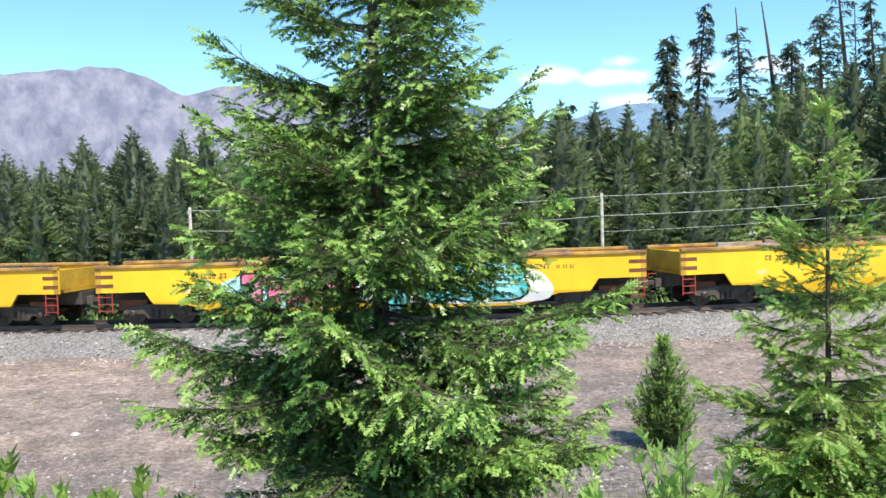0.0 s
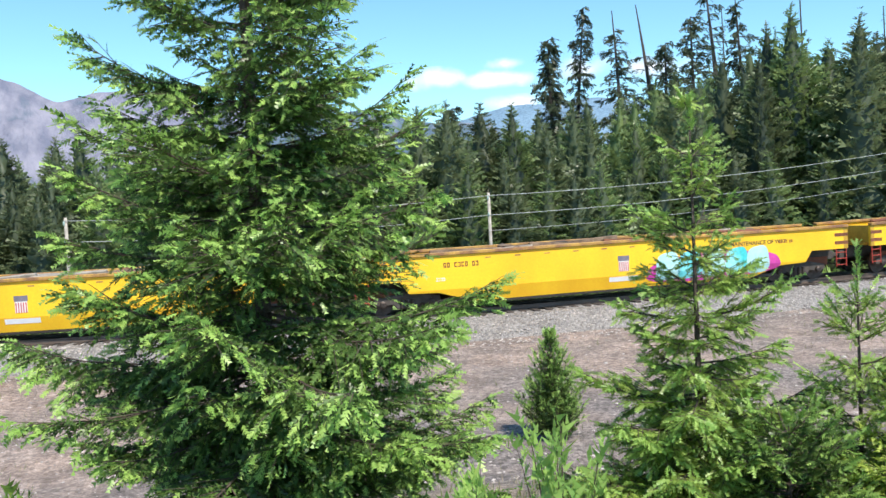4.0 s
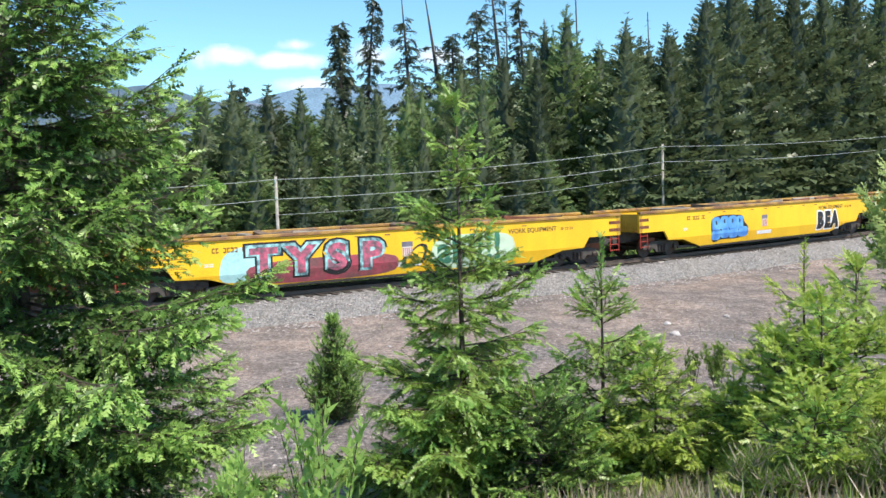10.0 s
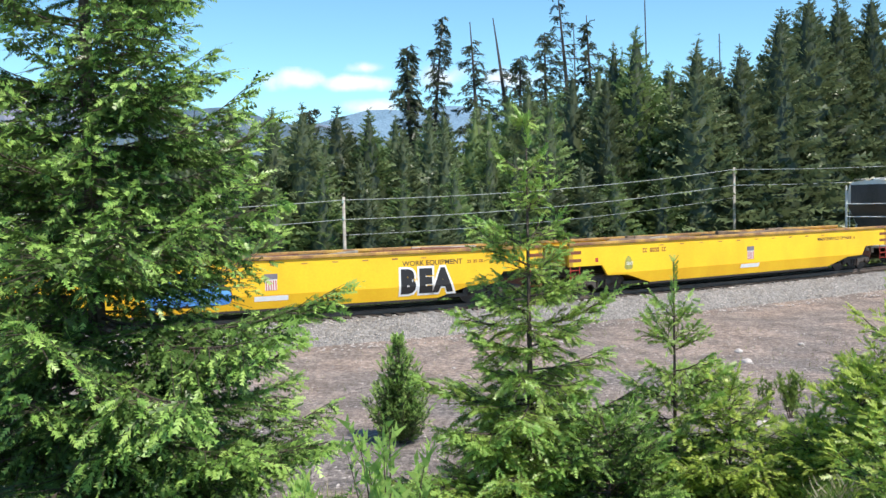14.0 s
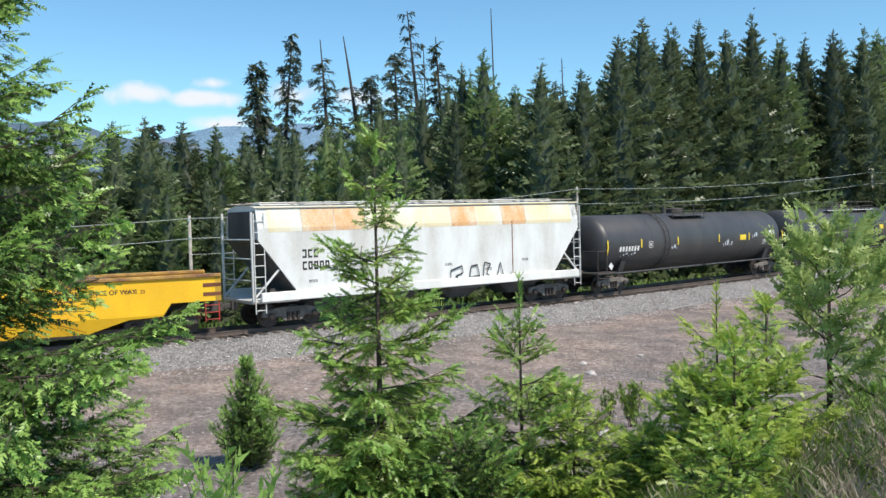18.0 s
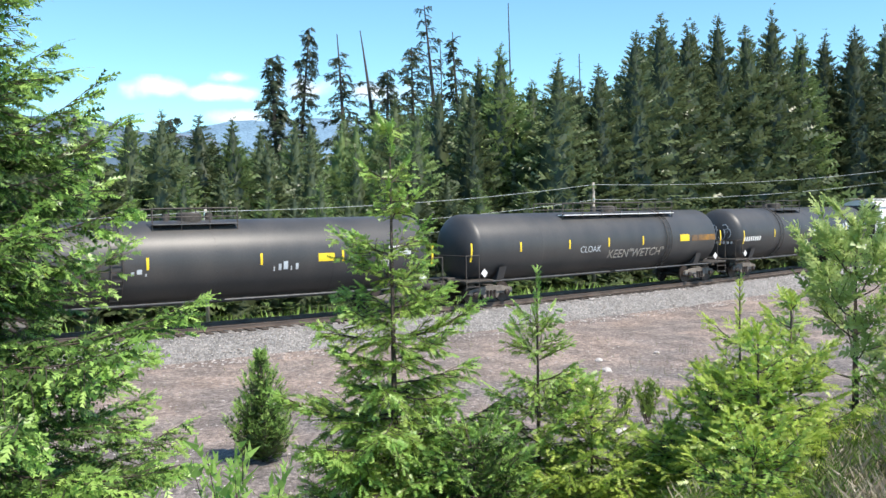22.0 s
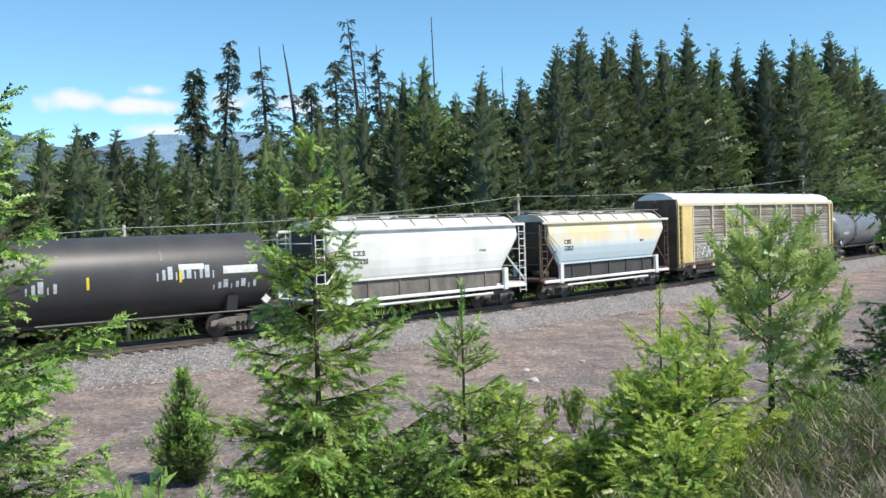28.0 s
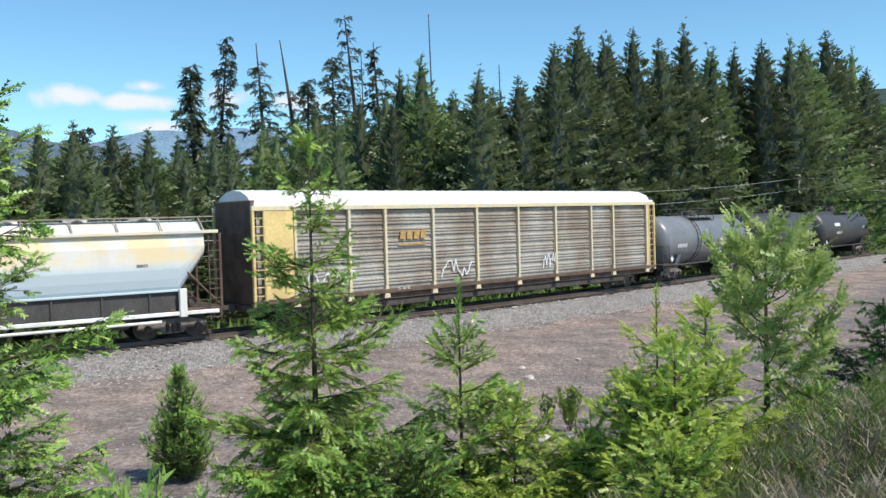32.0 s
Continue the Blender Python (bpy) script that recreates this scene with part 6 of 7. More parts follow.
def stained_mat():
    """Cream paint with a yellow stain high up and faded blue below it."""
    m = mat("stained_cream", (0.72, 0.71, 0.66), 0.55, spread=0.1, scale=0.7, fine=10, bump=0.04, dark=(0.60, 0.58, 0.52), streak=0.6)
    n, l = m.node_tree.nodes, m.node_tree.links
    co, sp = n.new("ShaderNodeTexCoord"), n.new("ShaderNodeSeparateXYZ")
    nz = n.new("ShaderNodeTexNoise")
    nz.inputs["Scale"].default_value, nz.inputs["Detail"].default_value = 0.55, 5
    l.new(co.outputs["Object"], sp.inputs[0])
    l.new(co.outputs["Object"], nz.inputs["Vector"])
    b = n["Principled BSDF"]
    src = b.inputs["Base Color"].links[0].from_socket
    for col, lo, hi, cut in (((0.76, 0.62, 0.36, 1), 2.75, 3.8, 0.38), ((0.44, 0.55, 0.61, 1), 1.6, 2.6, 0.24)):
        a, f, g, mu, mx = (n.new("ShaderNode" + k) for k in ("MapRange", "MapRange", "MapRange", "Math", "Mix"))
        a.interpolation_type = f.interpolation_type = g.interpolation_type = "SMOOTHSTEP"
        a.inputs[1].default_value, a.inputs[2].default_value = lo - 0.25, lo + 0.2
        f.inputs[1].default_value, f.inputs[2].default_value, f.inputs[3].default_value, f.inputs[4].default_value = hi - 0.2, hi + 0.25, 1.0, 0.0
        g.inputs[1].default_value, g.inputs[2].default_value, g.inputs[4].default_value = cut, cut + 0.14, 0.85
        l.new(sp.outputs["Z"], a.inputs[0])
        l.new(sp.outputs["Z"], f.inputs[0])
        l.new(nz.outputs["Fac"], g.inputs[0])
        mu.operation = "MULTIPLY"
        mv = n.new("ShaderNodeMath")
        mv.operation = "MULTIPLY"
        l.new(a.outputs[0], mu.inputs[0])
        l.new(f.outputs[0], mu.inputs[1])
        l.new(mu.outputs[0], mv.inputs[0])
        l.new(g.outputs[0], mv.inputs[1])
        mx.data_type = "RGBA"
        mx.inputs[7].default_value = col
        l.new(mv.outputs[0], mx.inputs[0])
        l.new(src, mx.inputs[6])
        src = mx.outputs[2]
    l.new(src, b.inputs["Base Color"])
    return m


M["stained"] = stained_mat()
M["nearblack"] = mat("near_black_grey_paint", (0.065, 0.062, 0.06), 0.7, spread=0.4, scale=1.2, fine=14, dark=(0.04, 0.037, 0.034), streak=0.5)
M["oxide"] = mat("oxide_brown_paint", (0.14, 0.090, 0.065), 0.7, spread=0.4, scale=2)
M["chord"] = mat("scuffed_chord", (0.46, 0.27, 0.06), 0.7, spread=0.5, scale=1.5, fine=20, dark=(0.20, 0.10, 0.05))


def tank_car(L, body, label, platform=0.0, walkway=False, bands=True, marks=(), radius=1.46, says=(), ladder_at=None, tagged_end=False):
    c = group("tank_car", label, "rail car", "tank cars")
    a = L / 2 - 0.45
    cz = 0.90 + radius
    x0 = a - 0.35
    prof = [(-x0, 0.02)]
    for k in range(1, 7):
        t = k / 6 * math.pi / 2
        prof.append((-x0 + 0.62 * (1 - math.cos(t)), radius * math.sin(t)))
    prof += [(-u, v) for u, v in reversed(prof)]
    shellob = part("tank", lathe(prof, 48, "x", (0, 0, cz)), body, c, smooth=True)
    for u in (-x0 * 0.52, 0.0, x0 * 0.5):
        part("weld_band", lathe([(u - 0.03, radius + 0.004), (u + 0.03, radius + 0.004)], 48, "x", (0, 0, cz)), body, c)
    part("running_sill", bevelled(B(-a, a, -0.3, 0.3, 0.78, 1.14), 0.03), M["undercar"], c)
    for s in (-1, 1):
        part("saddle", prism([(-1.15, 1.0), (-1.36, cz - radius * 0.55), (-0.9, cz - radius * 0.9), (0, 0.88), (0.9, cz - radius * 0.9), (1.36, cz - radius * 0.55), (1.15, 1.0)], s * (a - 2.2) - 0.2, s * (a - 2.2) + 0.2, axis="x"), body, c)
        part("end_platform", bevelled(B(min(s * (a - 1.5), s * a), max(s * (a - 1.5), s * a), -1.5, 1.5, 0.98, 1.06), 0.015), M["undercar"], c)
        bm = bmesh.new()
        for y in (-1.48, 1.48):
            for u in (a - 0.05, a - 0.75):
                rod(bm, (s * u, y, 0.45), (s * u, y, 2.1), 0.022, n=5)
            for z in (0.5, 0.8, 2.1):
                rod(bm, (s * (a - 0.05), y, z), (s * (a - 0.75), y, z), 0.02, n=5)
        rod(bm, (s * (a - 0.05), -1.48, 2.1), (s * (a - 0.05), 1.48, 2.1), 0.022, n=5)
        part("handrail", bm, M["undercar"], c)
        bm = bmesh.new()
        rod(bm, (s * 0.2, -1.44, 0.98), (s * (a - 0.8), -1.44, 0.98), 0.028, n=5)
        rod(bm, (s * 0.2, 1.44, 0.98), (s * (a - 0.8), 1.44, 0.98), 0.028, n=5)
        part("side_rail", bm, M["grey"], c)
        coupler(c, s * a, s)
        bogie(c, s * (a - 1.75))
    # hatch, fittings and the platform on top
    top = cz + radius
    part("dome_hatch", lathe([(top - 0.06, 0.45), (top + 0.22, 0.45), (top + 0.28, 0.36)], 18, "z", (platform, 0, 0)), M["undercar"], c)
    for k in (-0.8, 0.75):
        part("valve", lathe([(top - 0.05, 0.14), (top + 0.25, 0.14)], 10, "z", (platform + k, 0.1, 0)), M["undercar"], c)
    bm = bmesh.new()
    w = 4.0 if walkway else 1.5
    foot = ladder_at if ladder_at is not None else platform - w
    for y in (-0.95, 0.95):
        for u in np.linspace(-w, w, 7 if walkway else 4):
            rod(bm, (platform + u, y, top - 0.35), (platform + u, y, top + 0.42), 0.025, n=5)
        rod(bm, (platform - w, y, top + 0.42), (platform + w, y, top + 0.42), 0.025, n=5)
        rod(bm, (platform - w, y, top + 0.12), (platform + w, y, top + 0.12), 0.02, n=5)
    part("platform_rail", bm, M["undercar"], c)
    for y in (-0.85, 0.85):
        part("platform", bevelled(B(platform - w, platform + w, y - 0.22, y + 0.22, top - 0.16, top - 0.12), 0.01), M["alu"] if walkway else M["grey"], c)
    if bands:
        bm = bmesh.new()
        for u in (foot - 0.2, foot + 0.18):
            prev = None
            for k in range(13):
                p = (u, -math.sin(math.pi * k / 12 * 0.92) * (radius + 0.07), cz + math.cos(math.pi * k / 12 * 0.92) * (radius + 0.07))
                if prev:
                    rod(bm, prev, p, 0.022, n=5)
                prev = p
        for k in range(1, 15):
            t = math.pi * k / 15 * 0.92
            p = (-math.sin(t) * (radius + 0.07), cz + math.cos(t) * (radius + 0.07))
            rod(bm, (foot - 0.2, *p), (foot + 0.18, *p), 0.016, n=4)
        part("side_ladder", bm, M["undercar"], c)

    def onskin(x, ang, w, h, material, name, bent=6):
        """A decal that follows the curve of the tank; ang is measured from the middle height."""
        bm = bmesh.new()
        rows = []
        for k in range(bent + 1):
            t = ang + (k / bent - 0.5) * h / radius
            rows.append([bm.verts.new((x + d * w / 2, -math.cos(t) * (radius + 0.008), cz + math.sin(t) * (radius + 0.008))) for d in (-1, 1)])
        for p, q in zip(rows, rows[1:]):
            bm.faces.new([p[0], p[1], q[1], q[0]])
        return part(name, bm, material, c)

    for kind, x, ang, w, h in marks:
        if kind == "tape":
            onskin(x, ang, w, h, M["tape"], "reflective_strip", 8)
        elif kind == "label":
            onskin(x, ang, w, h, M["decal"], "label_panel")
        elif kind == "ochre":
            onskin(x, ang, w, h, M["ochre"], "rusty_patch")
        elif kind == "frame":
            for u, v, p, q in ((0, h / 2, w, 0.03), (0, -h / 2, w, 0.03), (w / 2, 0, 0.03, h), (-w / 2, 0, 0.03, h), (0, 0, w * 0.4, h * 0.4)):
                onskin(x + u, ang + v / radius, p, q, M["decal"], "stencil_frame", 3)
        elif kind == "yellow":
            onskin(x, ang, w, h, M["tape"], "yellow_placard")
        elif kind == "number":
            for i in range(int(w / 0.24)):
                onskin(x + i * 0.24, ang, 0.15, h, M["decal"], "number_block", 2)
        elif kind == "scrawl":
            for i in range(int(w / 0.22)):
                onskin(x + i * 0.22, ang + 0.04 * ((i * 7) % 3 - 1), 0.05 + 0.06 * (i % 3), h * (0.6 + 0.2 * (i % 3)), M["silver"], "graffiti_stroke", 3)
    for text, size, x, ang in says:
        o = letters(text, size, M["silver" if size < 0.5 else "galv"], c, Matrix.Identity(4), "graffiti_word", 0.0)
        for v in o.data.vertices:
            t = ang + v.co.y / radius
            v.co = (x + v.co.x, -math.cos(t) * (radius + 0.010 + v.co.z), cz + math.sin(t) * (radius + 0.010 + v.co.z))
    if tagged_end:
        rng = random.Random(5)
        dome = lambda y, z: Vector((-x0 + 0.62 * (1 - math.sqrt(max(0.0, 1 - (y * y + z * z) / radius ** 2))) - 0.012, y, cz + z))
        for i in range(9):
            y0, z0, r0 = -0.75 + 0.16 * i, 0.10 + 0.20 * math.sin(i * 1.7), rng.uniform(0.10, 0.24)
            bm = bmesh.new()
            arc = [dome(y0 + r0 * math.cos(i + 0.75 * k), z0 + 1.4 * r0 * math.sin(i + 0.75 * k)) for k in range(rng.randint(5, 8))]
            for p, q in zip(arc, arc[1:]):
                rod(bm, p, q, 0.014, n=4)
            part("graffiti_stroke", bm, M["silver"], c)
        for i in range(10):
            p = dome(-0.95 + 0.19 * i, -0.42 if i % 5 else -0.40)
            part("number_block", B(p.x - 0.004, p.x + 0.004, p.y - 0.06, p.y + 0.06, p.z - 0.07, p.z + 0.07), M["decal"], c)
    placard = M["decal"]
    for s in (-1, 1):
        bm = bmesh.new()
        box(bm, -0.13, 0.13, -0.01, 0.01, -0.13, 0.13)
        o = part("hazard_placard", bm, placard, c)
        o.matrix_basis = pose(s * (a - 1.0), -1.52, 1.35, 0, 45, 0)
    return c


def autorack(L):
    c = group("autorack", "tall car carrier of ribbed galvanised panels with yellow posts", "rail car")
    a, y = L / 2 - 0.45, 1.47
    eave, roof, sill = 4.64, 5.28, 1.0
    part("underframe", bevelled(B(-a, a, -1.38, 1.38, 0.72, sill - 0.02), 0.03), M["oxide"], c, "rusty underframe")
    part("side_sill_beam", bevelled(B(-a + 2.6, a - 2.6, -1.3, 1.3, 0.42, 0.715), 0.03), M["undercar"], c)
    part("inner_body", B(-a + 0.3, a - 0.3, -y + 0.16, y - 0.16, sill, eave - 0.02), M["galv"], c)
    pr = [(-y - 0.02, eave + 0.02), (-y - 0.02, eave + 0.12)]
    for k in range(7):
        t = math.pi * (0.12 + 0.76 * k / 6)
        pr.append((-1.37 * math.cos(t) / math.cos(math.pi * 0.12), eave + 0.02 + (roof - eave) * (math.sin(t) - math.sin(math.pi * 0.12)) / (1 - math.sin(math.pi * 0.12)) * 0.92 + 0.06))
    pr += [(y + 0.02, eave + 0.12), (y + 0.02, eave + 0.02)]
    part("roof", prism(pr, -a + 0.12, a - 0.12, axis="x"), M["alu"], c, "white corrugated roof")
    bm = bmesh.new()
    for i in range(int(2 * a / 0.55)):
        u = -a + 0.4 + i * 0.55
        for (p, q), (r, s) in zip(pr[1:-2], pr[2:-1]):
            rod(bm, (u, p, q), (u, r, s), 0.022, n=4, caps=False)
    part("roof_ribs", bm, M["alu"], c)
    posts = [-10.85, -8.3, -6.45, -3.8, -1.15, 1.6, 4.3, 7.1, 8.95, 11.95]
    for s in (-1, 1):
        part("eave_rail", bevelled(B(-a, a, s * y - 0.07, s * y + 0.07, eave - 0.16, eave + 0.015), 0.015), M["rackyellow"], c, "faded yellow eave rail")
        part("sill_rail", bevelled(B(-a, a, s * y - 0.07, s * y + 0.05, sill - 0.02, sill + 0.16), 0.015), M["oxide"], c)
        for i, (u, v) in enumerate(zip(posts, posts[1:])):
            n = 26
            z0, z1 = sill + 0.17, eave - 0.17
            poly = []
            for k in range(n):
                za, zb = z0 + (z1 - z0) * k / n, z0 + (z1 - z0) * (k + 1) / n
                g = (zb - za)
                d0, d1 = (0.0, 0.055) if k % 4 else (0.0, 0.0)
                poly += [(s * (y - 0.09 + d0), za), (s * (y - 0.09 + d1), za + g * 0.25), (s * (y - 0.09 + d1), za + g * 0.7)]
            poly += [(s * (y - 0.09), z1), (s * (y - 0.14), z1), (s * (y - 0.14), z0)]
            part("ribbed_panel", prism(poly, u + 0.10, v - 0.10, axis="x"), M["galv"], c)
        for u in posts:
            bm = B(u - 0.06, u + 0.06, s * y - 0.07, s * y + 0.06, sill + 0.35, eave - 0.165)
            prism([(u - 0.06, sill + 0.35), (u + 0.06, sill + 0.35), (u + 0.15, sill - 0.2), (u - 0.15, sill - 0.2)], s * y - 0.06, s * y + 0.065, bm)
            part("post", bm, M["rackyellow"], c)
        for e in (-1, 1):
            for w in (0.05, 0.55):
                u = e * (a - w)
                part("corner_post", bevelled(B(u - 0.05, u + 0.05, s * y - 0.07, s * y + 0.06, 0.9, eave - 0.165), 0.01), M["endyellow"], c)
            ladder(c, e * (a - 0.5), e * (a - 0.1), s * (y + 0.03), 0.9, eave - 0.2, M["endyellow"], 11)
            u, v = (-a + 0.6, posts[0] - 0.09) if e < 0 else (posts[-1] + 0.09, a - 0.6)
            part("end_side_sheet", B(u, v, s * y - 0.05, s * y - 0.01, sill + 0.16, eave - 0.17), M["endyellow"], c, "dirty yellow side sheet by the end door")
    for e in (-1, 1):
        for w in (-1, 1):
            part("end_door", bevelled(B(min(e * (a - 0.25), e * (a - 0.05)), max(e * (a - 0.25), e * (a - 0.05)), min(0.02 * w, w * 1.36), max(0.02 * w, w * 1.36), sill, eave + 0.25), 0.03), M["oxide"], c, "brown end door")
        coupler(c, e * a, e)
        bogie(c, e * (a - 2.6))
    f = -y + 0.005
    plate(c, "lettering_panel", -5.75, -4.25, 2.95, 3.03, f - 0.03, M["orangemark"])
    for i in range(4):
        x = -5.7 + i * 0.38
        part("logo_mark", prism([(x, 3.2), (x + 0.30, 3.2), (x + 0.36, 3.58), (x + 0.06, 3.58)], f - 0.04, f - 0.03), M["orangemark"], c)
    bars_of_text(c, -5.9, 1.10, 0.10, 9, -y - 0.075, M["decal"])
    for x, w, h in ((-3.4, 2.0, 0.9), (3.3, 1.0, 0.9), (-10.4, 2.4, 0.8)):
        bm = bmesh.new()
        rng = random.Random(int(x * 10))
        px, pz = x, 1.45
        for i in range(16):
            qx, qz = x + w * (i + 1) / 16, 1.35 + h * rng.random()
            rod(bm, (px, -y - 0.02, pz), (qx, -y - 0.02, qz), 0.03, n=4)
            px, pz = qx, qz
        tagged(part("graffiti_scrawl", bm, M["chalk"], c), kind="stuff")
    return c


M["orangemark"] = mat("faded_orange_paint", (0.52, 0.33, 0.12), 0.6, spread=0.4, scale=4)

# the joints between cars, metres along the track at the start
JOINTS = [-75.6, -54.3, -33.02, -12.57, 8.70, 29.9, 51.3, 73.52, 94.56, 115.93, 133.27, 152.55, 171.64, 190.78, 203.43, 215.9, 242.22, 255.11, 267.6, 280.6]
TAPES = tuple(("tape", x, ang, 0.09, h) for x, ang, h in ((-8.32, -0.10, 0.75), (-5.6, 0.0, 0.42), (-2.4, 0.0, 0.42), (1.6, 0.0, 0.42), (4.8, 0.0, 0.42), (8.7, -0.10, 0.75)))


def build_train():
    def length(i):
        return JOINTS[i + 1] - JOINTS[i]

    make = []
    styles = [(None, "MAINTENANCE OF WAY"), (None, "WORK EQUIPMENT"), ("letters_pink_teal", "WORK EQUIPMENT"), (None, ""), ("aqua_magenta", "MAINTENANCE OF WAY"), ("silver", "MAINTENANCE OF WAY"), ("crimson", "WORK EQUIPMENT"), ("blue", "WORK EQUIPMENT"), (None, "MAINTENANCE OF WAY")]
    for i, (st, tx) in enumerate(styles):
        make.append(well_car(length(i), st, tx, 20 + i))
    make.append(long_hopper(length(9)))
    T = "black cylindrical tank car with yellow strips and white stencils"
    make.append(tank_car(length(10), M["black"], T, -0.6, False, True, TAPES + (("number", -7.32, -0.16, 1.75, 0.24), ("scrawl", -7.22, -0.36, 1.5, 0.10), ("frame", -4.82, -0.06, 0.30, 0.30), ("yellow", 4.13, -0.02, 0.65, 0.30), ("scrawl", 5.18, 0.02, 0.8, 0.22), ("label", 7.23, 0.08, 0.95, 0.36), ("frame", 6.58, -0.25, 0.3, 0.25), ("scrawl", -3.12, -0.22, 0.9, 0.16), ("scrawl", 2.08, -0.22, 1.1, 0.30)), ladder_at=-3.4))
    make.append(tank_car(length(11), M["black"], "black tank car with white top walkway and scratchy graffiti", 1.2, True, True, (("tape", -8.72, -0.10, 0.09, 0.8), ("tape", -5.92, 0.0, 0.09, 0.42), ("tape", -2.88, 0.0, 0.09, 0.42), ("tape", -0.22, 0.0, 0.09, 0.42), ("tape", 2.28, 0.0, 0.09, 0.42), ("tape", 8.68, -0.05, 0.09, 0.8), ("yellow", 5.58, 0.02, 0.75, 0.34), ("ochre", 7.18, 0.0, 2.0, 0.30)), says=(("CLOAK", 0.42, -1.47, -0.20), ('KEEN"WETCH"', 0.62, 1.88, -0.42)), ladder_at=4.28))
    make.append(tank_car(length(12), M["black"], "black cylindrical tank car with white stencils and graffiti scuffs", -2.0, False, True, (("tape", -8.1, -0.10, 0.09, 0.75), ("tape", -4.6, 0.0, 0.09, 0.42), ("tape", -1.8, 0.0, 0.09, 0.42), ("tape", 1.9, -0.05, 0.09, 0.42), ("tape", 5.0, 0.0, 0.09, 0.42), ("number", -8.0, -0.16, 1.95, 0.24), ("scrawl", 0.0, -0.12, 1.3, 0.40), ("scrawl", 4.2, 0.05, 2.2, 0.45), ("label", 7.2, 0.10, 1.3, 0.28), ("label", 5.4, 0.22, 0.9, 0.2), ("scrawl", 6.2, -0.28, 1.8, 0.3)), ladder_at=-3.8, tagged_end=True))
    make.append(short_hopper(length(13), M["white"], "short white covered hopper with a dark grimy lower side"))
    make.append(short_hopper(length(14), M["stained"], "short cream covered hopper stained yellow and blue, dark lower side"))
    make.append(autorack(length(15)))
    make.append(tank_car(length(16), M["bluegrey"], "plain blue-grey tank car", 0.0, False, True, (("number", -4.0, -0.2, 1.4, 0.22),)))
    for i in (17, 18):
        make.append(tank_car(length(i), M["black"], "short black tank car with a white label panel", 0.0, False, False, (("label", -2.4, 0.25, 1.2, 0.26), ("number", 3.6, 0.0, 0.7, 0.3), ("number", -2.4, -0.2, 1.2, 0.2))))
    for i, c in enumerate(make):
        CARS.append((c, (JOINTS[i] + JOINTS[i + 1]) / 2, length(i) / 2 - 2.4))


build_train()


def gone(t):
    """How far the train has run by t seconds."""
    return 7.276 * t - 0.0062 * t * t


def car_pose(mid, pin, t):
    s = mid - gone(t)
    ax, ay, _ = on_track(s - pin)
    bx, by, _ = on_track(s + pin)
    return pose(float(ax + bx) / 2, float(ay + by) / 2, float(rise(s)), 0, -0.27, math.degrees(math.atan2(by - ay, bx - ax)))


def motions():
    for c, mid, pin in CARS:
        walk(c, [(t, car_pose(mid, pin, t)) for t in np.arange(0, 32.01, 1.0).tolist()])
    step = 2 / FPS
    for ws, k in WHEELSETS:
        walk(ws, [(i * step, pose(k, 0, 0.43, 0, -math.degrees(gone(i * step) / 0.43), 0)) for i in range(481)])

# ---- trees and plants near the camera ----
def near_tree(name, label, az, d, top_el, mats, **kw):
    """A tree near the camera whose top shows at that bearing and elevation."""
    x, y, z = put(az, d)
    h = 3.8 + d * math.tan(radians(top_el)) - z
    return near_fir(name, label, pose(x, y, z - 0.05, 0, 0, kw["seed"] * 37 % 360), mats, H=h, **kw)


NEAR = [M["deep"], M["fresh"]]
YOUNG = [M["mid"], M["fresh"]]
BRIGHT = [M["fresh"], M["lime"]]
DARK = [M["deep"], M["mid"]]
SOFT = dict(blet=0.05, bl=0.62, tw=0.034, twl=0.11, tww=0.022, droop=0.05, lift=0.8, tip_up=0.10, hang=0.25)
near_tree("fir_tree", "large bushy bright green young fir with fresh light shoots", 34.6, 8.0, 37, NEAR, seed=1, R=2.6, shape=1.05, thin=0.3, gap=0.215, per=8, droop=0.20, lift=0.75, ragged=0.38, tip_up=0.12, sag=0.05, blet=0.075, bl=0.50, tw=0.048, twl=0.155, tww=0.029, fresh=0.43, hang=0.50, k=4)
near_tree("fir_sapling", "slender green fir sapling with fresh shoots on the bank", 7.6, 7.6, 5.8, YOUNG, seed=2, R=1.36, shape=1.05, thin=2.0, gap=0.15, per=7, ragged=0.38, fresh=0.50, **{**SOFT, "droop": 0.2, "hang": 0.4, "blet": 0.055, "twl": 0.125, "tww": 0.024})
near_tree("fir_sapling", "small open fir sapling with a long bare leader", -1.6, 7.8, -3.5, YOUNG, seed=3, R=0.80, shape=0.95, thin=2.5, gap=0.112, per=6, ragged=0.45, fresh=0.55, bare=0.12, **SOFT)
near_tree("fir_sapling", "low bushy pale green fir sapling", -4.9, 7.6, -11.2, [M["mid"], M["lime"]], seed=4, R=0.78, shape=0.55, gap=0.093, per=6, ragged=0.45, fresh=0.6, **SOFT)
near_tree("juniper", "small dense conical green juniper on the gravel", 15.7, 18.0, -8.6, [M["deep"], M["fresh"]], seed=5, R=0.84, shape=0.75, gap=0.081, per=8, ragged=0.25, fresh=0.32, droop=-0.5, lift=1.2, tip_up=0.35, blet=0.10, bl=0.45, tw=0.06, twl=0.13, tww=0.035, hang=-0.3)
near_tree("fir_sapling", "light green fir sapling with a thin bare leader", -13.9, 7.6, -4.0, BRIGHT, seed=6, R=0.75, shape=0.9, thin=2.0, gap=0.112, per=6, ragged=0.45, fresh=0.85, bare=0.2, **SOFT)
